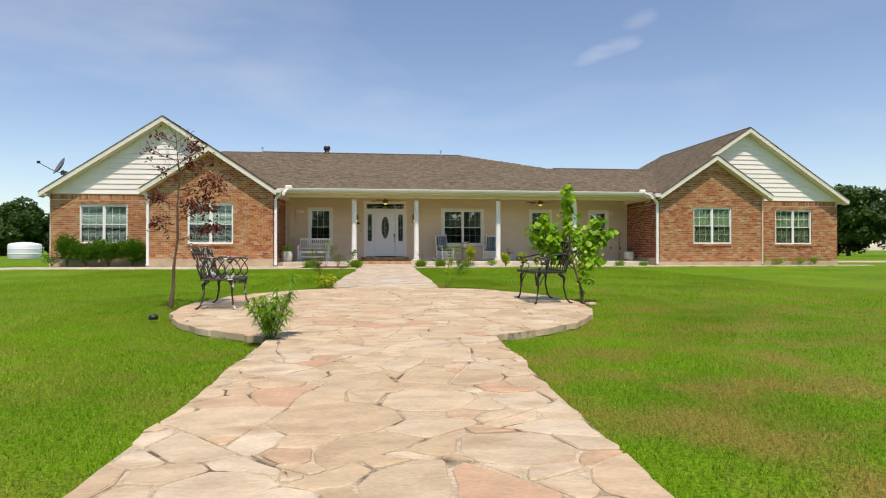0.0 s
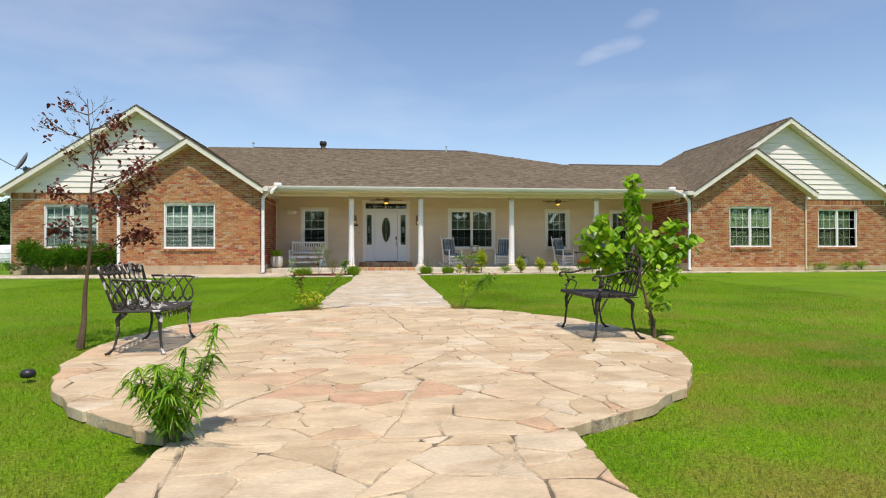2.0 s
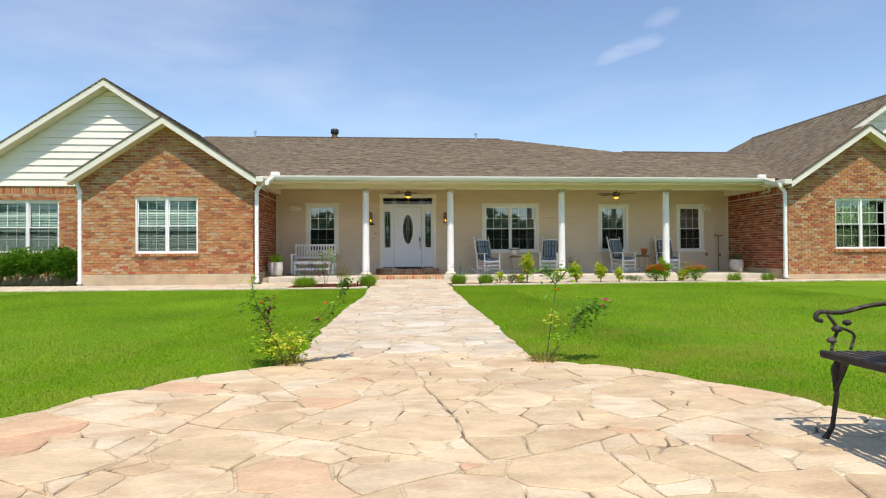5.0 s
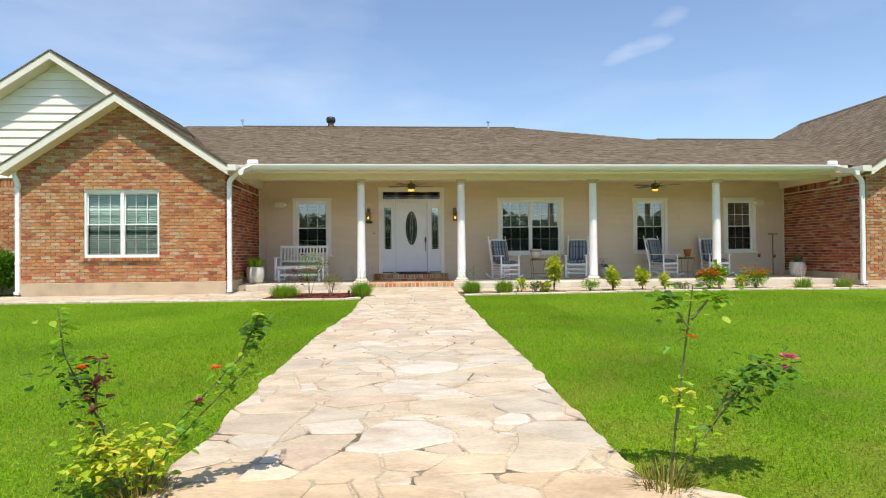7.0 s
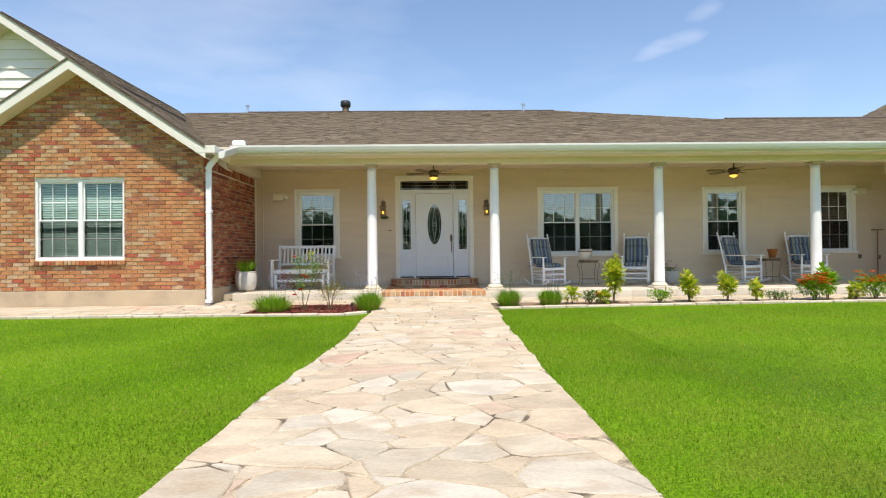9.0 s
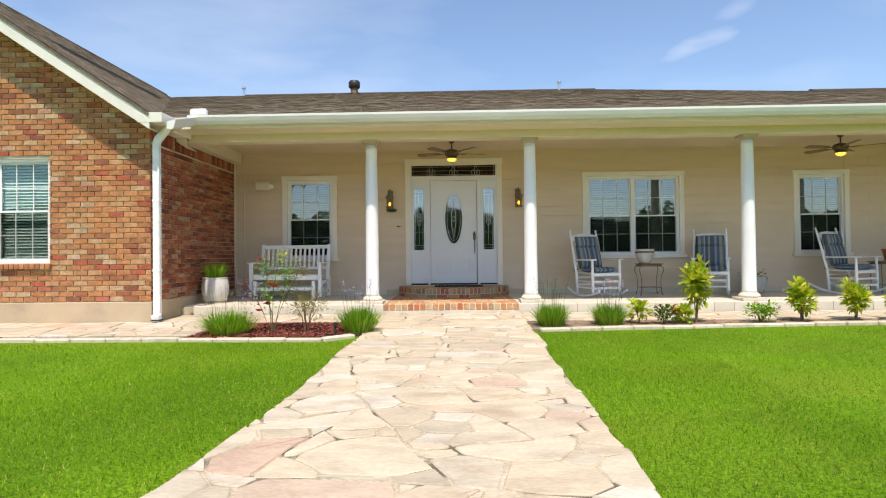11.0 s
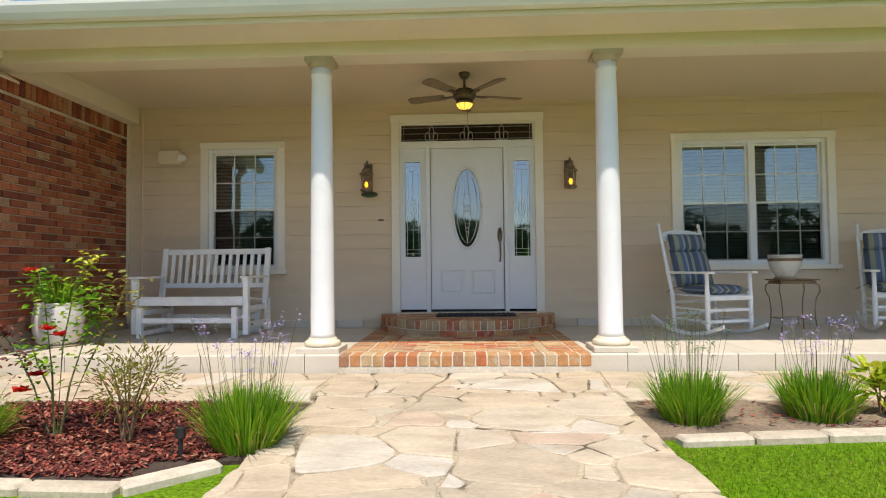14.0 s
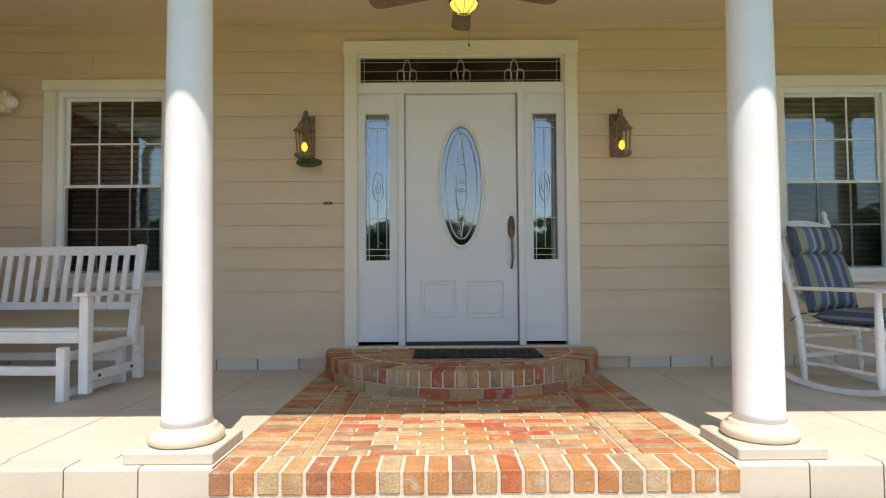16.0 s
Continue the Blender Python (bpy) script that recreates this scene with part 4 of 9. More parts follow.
def gutter_run(label, x0, x1, y, z):
    bm = bmesh.new()
    prof = [(0.0, 0.0), (0.0, 0.125), (-0.012, 0.125), (-0.012, 0.012), (-0.075, 0.012), (-0.095, 0.05), (-0.115, 0.10), (-0.115, 0.13), (-0.128, 0.13), (-0.128, 0.098), (-0.108, 0.045), (-0.08, 0.0)]
    prism(bm, prof, lambda a, b: (x0, y + a, z + b), lambda a, b: (x1, y + a, z + b))
    return structure("gutter", bm, M["gutter"])


def downspout(x, y, top, bottom, lead, slim=1.0, mat="white_old", label="cream painted metal downspout strapped to the brick wall corner"):
    """Rectangular leader with two elbows; lead: offset of the outlet (dx, dy)."""
    sp = thing("downspout", pose(x, y, bottom) @ Matrix.Diagonal((slim, slim, 1, 1)), label, "downspout", "downspouts on the house")
    bm = bmesh.new()
    box(bm, -0.048, 0.048, -0.038, 0.038, 0.09, top - bottom - 0.36)
    soften(bm, 0.008, 2)
    part("leader", bm, M[mat], sp)
    bm = bmesh.new()
    dx, dy = lead
    H = top - bottom
    tube(bm, [(0, 0, H - 0.37), (0, 0, H - 0.33), (dx * 0.12, dy * 0.12, H - 0.27), (dx * 0.85, dy * 0.85, H - 0.12), (dx, dy, H - 0.06), (dx, dy, H + 0.0)], 0.058, 10)
    part("elbow", bm, M[mat], sp, smooth=True)
    bm = bmesh.new()
    box(bm, -0.054, 0.054, -0.06, 0.042, 0.0, 0.09, pose(0, -0.01, 0, 12))
    soften(bm, 0.006)
    part("outlet", bm, M[mat], sp)
    part("outlet_ring", boxed(-0.058, 0.058, -0.076, 0.04, 0.0, 0.018), M["black"], sp, "black rubber ring")
    for z in (0.7, 1.7):
        part("strap", boxed(-0.053, 0.053, -0.042, 0.042, z, z + 0.03), M[mat], sp)
    return sp


def column(place, number):
    c = thing("porch_column", place, "round white tapered porch column on a square plinth", "column", "porch columns")
    H = 3.035 - Z_FLOOR
    part("plinth", boxed(-0.185, 0.185, -0.185, 0.185, 0, 0.05, bevel=0.006), M["tile"], c, "square stone-coloured plinth")
    bm = bmesh.new()
    lathe(bm, [(0.145, 0.05), (0.158, 0.062), (0.158, 0.085), (0.145, 0.1), (0.128, 0.104), (0.128, 0.118), (0.118, 0.124)], seg=32)
    part("base_ring", bm, M["trim"], c, smooth=True)
    bm = bmesh.new()
    prof = [(0.112, 0.124), (0.105, 0.16), (0.103, 0.9), (0.1, 1.5), (0.094, 2.1), (0.088, H - 0.16), (0.094, H - 0.155), (0.094, H - 0.14), (0.087, H - 0.135), (0.087, H - 0.085)]
    lathe(bm, prof, seg=40)
    part("shaft", bm, M["white"], c, smooth=True)
    bm = bmesh.new()
    lathe(bm, [(0.09, H - 0.085), (0.105, H - 0.07), (0.118, H - 0.045), (0.12, H - 0.04)], seg=32)
    box(bm, -0.125, 0.125, -0.125, 0.125, H - 0.04, H - 0.001)
    part("capital", bm, M["capital"], c, "tan moulded column capital")
    return c


def build_porch_floor():
    structure("floor_porch", boxed(WL[2] + 0.015, DOOR_X[0] - 0.15, Y_EDGE + 0.03, Y_WALL + 0.0, 0.0, Z_FLOOR - 0.016), M["joint"])
    structure("floor_porch", boxed(DOOR_X[0] - 0.148, 1.958, 24.006, Y_WALL + 0.0, 0.0, Z_FLOOR - 0.003), M["mortar"])
    structure("floor_porch", boxed(1.96, WR[0] - 0.015, Y_EDGE + 0.03, Y_WALL + 0.0, 0.0, Z_FLOOR - 0.016), M["joint"])
    structure("threshold", boxed(DOOR_X[0] - 0.02, DOOR_X[1] + 0.02, Y_WALL - 0.03, Y_WALL + 0.1, 0.58, 0.612), M["trim"])


def clip_poly(poly, n, d):
    """Keeps the part of a polygon where n . p <= d."""
    out = []
    for i in range(len(poly)):
        p, q = poly[i], poly[(i + 1) % len(poly)]
        a, b = n[0] * p[0] + n[1] * p[1] - d, n[0] * q[0] + n[1] * q[1] - d
        if a <= 0:
            out.append(p)
        if a * b < 0:
            t = a / (a - b)
            out.append((p[0] + t * (q[0] - p[0]), p[1] + t * (q[1] - p[1])))
    return out


def split_stones(poly, rnd, big, small):
    """Breaks a convex outline again and again, across its longer side, until the pieces are stones of mixed size."""
    out, work = [], [poly]
    while work:
        p = work.pop()
        A = area(p)
        if A < 0.004:
            continue
        limit = small + (big - small) * rnd.random() ** 1.6
        n = len(p)
        cx = sum(q[0] for q in p) / n
        cy = sum(q[1] for q in p) / n
        sxx = sum((q[0] - cx) ** 2 for q in p)
        syy = sum((q[1] - cy) ** 2 for q in p)
        sxy = sum((q[0] - cx) * (q[1] - cy) for q in p)
        long_ = 0.5 * math.atan2(2 * sxy, sxx - syy)
        L = math.cos(long_) ** 2 * sxx + math.sin(long_) ** 2 * syy + 2 * math.sin(long_) * math.cos(long_) * sxy
        ratio = math.sqrt(max(L, 1e-9) / max(sxx + syy - L, 1e-9))
        if A < limit and ratio < 2.0:
            out.append(p)
            continue
        ang = long_ + rnd.gauss(0, 0.20)
        nx, ny = math.cos(ang), math.sin(ang)
        lo, hi = min(q[0] * nx + q[1] * ny for q in p), max(q[0] * nx + q[1] * ny for q in p)
        d = lo + (hi - lo) * rnd.choice((rnd.uniform(0.35, 0.65), rnd.uniform(0.22, 0.5), rnd.uniform(0.4, 0.6)))
        work.append(clip_poly(p, (nx, ny), d))
        work.append(clip_poly(p, (-nx, -ny), -d))
    return out


def area(poly):
    return 0.5 * abs(sum(p[0] * q[1] - q[0] * p[1] for p, q in zip(poly, poly[1:] + poly[:1])))


def stone_mesh(poly, gap, thick, rough, seed):
    """A flat stone with a wavering, worn outline. Returns verts and faces about its own centre."""
    cx = sum(p[0] for p in poly) / len(poly)
    cy = sum(p[1] for p in poly) / len(poly)
    pts = []
    n = len(poly)
    for i in range(n):
        p, q = poly[i], poly[(i + 1) % n]
        L = math.hypot(q[0] - p[0], q[1] - p[1])
        k = max(1, int(L / 0.11))
        for s in range(k):
            t = s / k
            pts.append((p[0] + t * (q[0] - p[0]), p[1] + t * (q[1] - p[1])))
    # the cracks waver: neighbours share the shift, and each stone keeps a little back
    m = len(pts)
    moved = []
    for x, y in pts:
        q = Vector((x * 2.3, y * 2.3, 0))
        f = Vector((x * 9.0, y * 9.0, 4))
        moved.append(Vector((x + 0.06 * noise.noise(q) + 0.018 * noise.noise(f), y + 0.06 * noise.noise(q + Vector((31, 7, 2))) + 0.018 * noise.noise(f + Vector((3, 17, 2))))))
    cx, cy = sum(p.x for p in moved) / m, sum(p.y for p in moved) / m
    ring = []
    for i in range(m):
        a, b = moved[i - 1], moved[(i + 1) % m]
        t = (b - a)
        nrm = Vector((-t.y, t.x)).normalized() if t.length > 1e-6 else Vector((0, 0))
        c = moved[i]
        w = abs(noise.noise(Vector((c.x * 7, c.y * 7, seed * 3.7)))) * rough
        ring.append(c + nrm * (gap + w))
    verts, faces = [], []
    tilt = (noise.noise(Vector((cx, cy, 9))) * 0.008, noise.noise(Vector((cx, cy, 19))) * 0.008)
    for inset, z in ((0.0, -thick), (0.0, -0.006), (0.008, 0.0)):
        for c in ring:
            d = Vector((cx, cy)) - c
            p = c + d.normalized() * min(inset, d.length * 0.3)
            zz = z + (tilt[0] * (p.x - cx) + tilt[1] * (p.y - cy) if z > -thick else 0)
            verts.append((p.x - cx, p.y - cy, zz))
    for r in range(2):
        for i in range(m):
            faces.append((r * m + i, r * m + (i + 1) % m, (r + 1) * m + (i + 1) % m, (r + 1) * m + i))
    faces.append(tuple(2 * m + i for i in range(m)))
    return verts, faces, (cx, cy)


def orient(poly):
    s = sum(p[0] * q[1] - q[0] * p[1] for p, q in zip(poly, poly[1:] + poly[:1]))
    return poly if s > 0 else poly[::-1]


PATIO = (0.68, 8.93, 2.91, 3.29)      # centre and half widths of the round patio


LEFT_EDGE = ((-6, 2.4, 5.6, 12.3, 16.0, 17.3, 18.4, 19.3, 24.0), (-0.66, -0.63, -0.53, -0.41, -0.37, -0.27, -0.18, -0.15, -0.10))
RIGHT_EDGE = ((-6, 3.7, 5.8, 12.3, 16.0, 18.6, 20.7, 24.0), (1.52, 1.57, 1.65, 1.81, 1.87, 1.85, 1.91, 1.98))


def path_left(y):
    return np.interp(y, *LEFT_EDGE) + 0.012 * np.sin(y * 2.1)


def path_right(y):
    return np.interp(y, *RIGHT_EDGE) + 0.012 * np.sin(y * 1.7 + 1)


def inside_poly(p, poly, margin=0.0):
    """Whether a point lies in a convex outline that runs counter-clockwise, or just outside it."""
    return all((b[0] - a[0]) * (p[1] - a[1]) - (b[1] - a[1]) * (p[0] - a[0]) > -margin for a, b in zip(poly, poly[1:] + poly[:1]))


def lay_stones(outline, rnd, big=0.36, sides=False):
    """Flagstones as they are laid: large ones first, then fillers in the gaps left; every stone takes the ground nearest to it.
    sides: keep to the winding edges of the walk."""
    sx = 0.84
    x0, x1 = min(p[0] for p in outline), max(p[0] for p in outline)
    y0, y1 = min(p[1] for p in outline), max(p[1] for p in outline)
    seeds = []
    for size, tries in ((big, 1.6), (big * 0.72, 5), (big * 0.48, 9), (big * 0.28, 9)):
        for _ in range(int(tries * (x1 - x0 + 0.6) * (y1 - y0 + 0.6) / size ** 2)):
            r = size * rnd.uniform(0.85, 1.15)
            p = (rnd.uniform(x0 - 0.3, x1 + 0.3), rnd.uniform(y0 - 0.3, y1 + 0.3))
            if size < big * 0.4 and rnd.random() < 0.5:
                continue
            if inside_poly(p, outline, 0.03) and all(math.hypot((p[0] - q[0]) * sx, p[1] - q[1]) > (r + q[2]) * 0.86 for q in seeds):
                seeds.append((*p, r))
    out = []
    for i, (px, py, pr) in enumerate(seeds):
        cell = list(outline)
        for j, (qx, qy, qr) in enumerate(seeds):
            if i == j or abs(px - qx) > 1.8 or abs(py - qy) > 1.8 or not cell:
                continue
            n = (2 * (qx - px) * sx * sx, 2 * (qy - py))
            d = (qx * qx - px * px) * sx * sx + qy * qy - py * py + 0.8 * (pr * pr - qr * qr)
            cell = clip_poly(cell, n, d)
        if sides and len(cell) > 2:
            for k in (-0.3, 0.3):
                ya_, yb_ = py + min(k, 0), py + max(k, 0)
                for edge, sign in ((path_left, -1), (path_right, 1)):
                    xa_, xb_ = float(edge(ya_)), float(edge(yb_))
                    n = (sign * (yb_ - ya_), -sign * (xb_ - xa_))
                    cell = clip_poly(cell, n, n[0] * xa_ + n[1] * ya_) if cell else cell
        if len(cell) > 2 and area(cell) > 0.006:
            out.append(cut_corners(orient(cell), rnd))
    return out


def lay_fields(outline, rnd, big, sides=False):
    """A large outline is laid field by field, so that some joints run on past several stones."""
    out = []
    for field in split_stones(outline, rnd, 2.2, 0.7):
        out += lay_stones(orient(field), rnd, big, sides)
    return out


def cut_corners(poly, rnd):
    """Knocks the corners off a stone, some more than others."""
    out = []
    n = len(poly)
    for i in range(n):
        a, p, b = poly[i - 1], poly[i], poly[(i + 1) % n]
        for q in (a, b):
            L = math.hypot(q[0] - p[0], q[1] - p[1])
            if L < 1e-4:
                continue
            k = min(rnd.uniform(0.004, 0.045), 0.3 * L) / L
            out.append((p[0] + k * (q[0] - p[0]), p[1] + k * (q[1] - p[1])))
    return out


def build_paving():
    """Flagstones: the walk, the round patio and the aprons along the house."""
    cx, cy, rx, ry = PATIO
    rnd = random.Random(21)
    ya, yb = cy - ry + 0.12, cy + ry - 0.12
    ring = [(cx + rx * math.cos(t), cy + ry * math.sin(t)) for t in np.linspace(0, 2 * math.pi, 40, endpoint=False)]
    patio = clip_poly(clip_poly(ring, (0, -1), -ya), (0, 1), yb)

    rect = lambda x0, x1, y0, y1: [(x0, y0), (x1, y0), (x1, y1), (x0, y1)]
    areas = [("stone_walk", lay_fields(rect(-0.8, 1.8, -4.95, ya), rnd, 0.27, True), True),
             ("stone_walk", lay_fields(rect(-0.6, 2.1, yb, 24.0), rnd, 0.28, True), True),
             ("stone_patio", lay_fields(patio, rnd, 0.26), True),
             ("stone_apron", split_stones(rect(-12.6, -7.2, 21.85, 23.2), rnd, 0.4, 0.05) + split_stones(rect(-7.2, -2.15, 21.85, 23.2), rnd, 0.4, 0.05), False),
             ("stone_apron", split_stones(rect(-2.13, -0.15, 23.02, 24.02), rnd, 0.3, 0.04) + split_stones(rect(-3.34, -2.15, 23.24, 24.02), rnd, 0.3, 0.04), True),
             ("stone_apron", split_stones(rect(1.99, 7.0, 23.05, 24.02), rnd, 0.3, 0.04) + split_stones(rect(7.0, 12.1, 23.05, 24.02), rnd, 0.3, 0.04), False),
             ("stone_apron", split_stones(rect(12.12, 21.4, 22.6, 23.18), rnd, 0.3, 0.04), False)]
    for base, stones, big in areas:
        parent = tagged(new(base), kind="structure")
        allv, allf = [], []
        for i, poly in enumerate(stones):
            v, f, c = stone_mesh(orient(poly), 0.003, 0.07, 0.012 if base == "stone_patio" else 0.020, i)
            z = gz(c[1]) + NPR.uniform(-0.003, 0.004)
            if big or c[0] > -6 and c[0] < 5:
                me = bpy.data.meshes.new("flagstone")
                me.from_pydata(v, [], f)
                me.materials.append(M["stone_warm" if c[1] < 12.3 else "stone"])
                part("flagstone", me, None, parent, place=pose(c[0], c[1], z, math.degrees(math.atan(0.012))))
            else:
                k = len(allv)
                allv += [(p[0] + c[0], p[1] + c[1], p[2] + z) for p in v]
                allf += [tuple(a + k for a in g) for g in f]
        if allv:
            soup("flagstones", allv, allf, M["stone_joined"]).parent = parent
    # bedding under the stones, 8 mm below their tops
    def bed(name, outline):
        bm = bmesh.new()
        prism(bm, orient(outline), lambda x, y: (x, y, gz(y) - 0.007), lambda x, y: (x, y, gz(y) - 0.20))
        structure(name, bm, M["joint"])
    ys = np.linspace(-4.98, cy - ry + 0.3, 14)
    bed("bedding", [(path_left(y) + 0.015, y) for y in ys] + [(path_right(y) - 0.015, y) for y in ys[::-1]])
    ys = np.linspace(cy + ry - 0.3, 24.04, 16)
    bed("bedding", [(path_left(y) + 0.015, y) for y in ys] + [(path_right(y) - 0.015, y) for y in ys[::-1]])
    bed("bedding", [(-0.22, 23.0), (-0.22, 24.03), (2.08, 24.03), (2.08, 23.0)])
    bm = bmesh.new()
    ring = [(cx + (rx - 0.03) * math.cos(a), cy + (ry - 0.03) * math.sin(a)) for a in np.linspace(0, 2 * math.pi, 60, endpoint=False)]
    prism(bm, ring, lambda x, y: (x, y, gz(y) - 0.0085), lambda x, y: (x, y, gz(y) - 0.20))
    structure("bedding", bm, M["joint"])
    for x0, x1, y0, y1 in ((-12.58, -2.17, 21.87, 23.2), (-2.17, -0.17, 23.04, 24.03), (-3.33, -2.17, 23.2, 24.03), (2.0, 12.1, 23.07, 24.03), (12.1, 21.38, 22.62, 23.22)):
        structure("bedding", boxed(x0, x1, y0, y1, 0.0, gz(y0) - 0.008), M["joint"])


def build_ground():
    """One sheet out to the horizon, a little rolling, flat by the house."""
    bm = bmesh.new()
    xs = sorted(set([-1500, -700, -350, -200, -120, -80, -60, -45, -35, -28] + [round(v, 2) for v in np.arange(-22, 30.1, 1.0)] + [round(v, 2) for v in np.arange(-4.5, 6.6, 1.0)] + [36, 45, 60, 80, 120, 200, 350, 700, 1500]))
    ys = sorted(set([-1500, -700, -350, -200, -120, -80, -50, -30, -20, -14] + [round(v, 2) for v in np.arange(-10, 40.1, 1.0)] + [round(v, 2) for v in np.arange(3.5, 13.6, 1.0)] + [45, 52, 60, 75, 95, 130, 200, 350, 700, 1500]))
    grid = []
    for y in ys:
        row = []
        for x in xs:
            z = lawn_z(y) - float(dip(x, y))
            far = max(0.0, min(1.0, (max(abs(x - 4) - 22, abs(y - 12) - 20)) / 60))
            z += far * 0.35 * noise.noise(Vector((x * 0.02, y * 0.02, 3)))
            row.append(bm.verts.new((x, y, z)))
        grid.append(row)
    for a, b in zip(grid, grid[1:]):
        for k in range(len(xs) - 1):
            bm.faces.new((a[k], a[k + 1], b[k + 1], b[k]))
    for f in bm.faces:
        f.smooth = True
    structure("ground", bm, M["lawn"])
    structure("road", boxed(21.9, 70, 27.5, 31.5, 0.0, 0.285), M["concrete"])


def build_ridges():
    """Dark ridge vents along the level ridges."""
    for x0, x1, y, z in ((-5.6, 5.25, 33.0, 3.33 + 0.313 * 9.28), (9.5, 14.6, 29.2, 3.33 + 0.313 * 5.48)):
        bm = bmesh.new()
        prism(bm, [(-0.14, -0.035), (-0.14, -0.005), (0.0, 0.045), (0.14, -0.005), (0.14, -0.035)], lambda a, b: (x0, y + a, z + b), lambda a, b: (x1, y + a, z + b))
        structure("ridge_vent", bm, M["roof_under"])
    for mid, zt in ((-7.705, 3.15 + PITCH * 4.455), (16.74, 3.15 + PITCH * 4.66)):
        bm = bmesh.new()
        prism(bm, [(-0.13, -0.08), (-0.13, -0.055), (0.0, 0.03), (0.13, -0.055), (0.13, -0.08)], lambda a, b: (mid + a, 24.05, zt + b), lambda a, b: (mid + a, 32.1, zt + b))
        structure("ridge_vent", bm, M["roof_under"])


build_ridges()
build_ground()
build_walls()
build_windows()
build_roof()
build_trim()
build_porch_floor()
for k, x in enumerate((-0.35, 2.18, 5.60, 8.90)):
    column(pose(x, Y_POST, Z_FLOOR), k)
gutter_run("porch", WL[2] + 0.36, WR[0] - 0.36, 23.713, 3.20)
for xg in (-3.0, 11.78):
    bm = bmesh.new()
    prism(bm, [(0.0, 0.0), (0.0, 0.11), (0.115, 0.13), (0.128, 0.13), (0.10, 0.02), (0.08, 0.0)], (lambda a, b, s=(1 if xg < 0 else -1): (xg + s * a, 22.93, 2.98 + b)), (lambda a, b, s=(1 if xg < 0 else -1): (xg + s * a, 23.60, 3.17 + b)))
    structure("gutter", bm, M["gutter"])
downspout(-3.28, 23.2, 3.16, 0.30, (0.16, 0.02))
downspout(12.05, 23.2, 3.16, 0.30, (-0.16, 0.02))
downspout(-7.93, 23.19, 3.1, 0.30, (-0.1, 0.06))
downspout(16.70, 23.19, 3.1, 0.30, (0.1, 0.06), 0.6, "siding", "thin tan painted downspout on the brick wing corner")
downspout(-11.98, 24.55, 3.1, 0.30, (-0.05, 0.06))
downspout(21.2, 24.55, 3.1, 0.30, (0.05, 0.06))


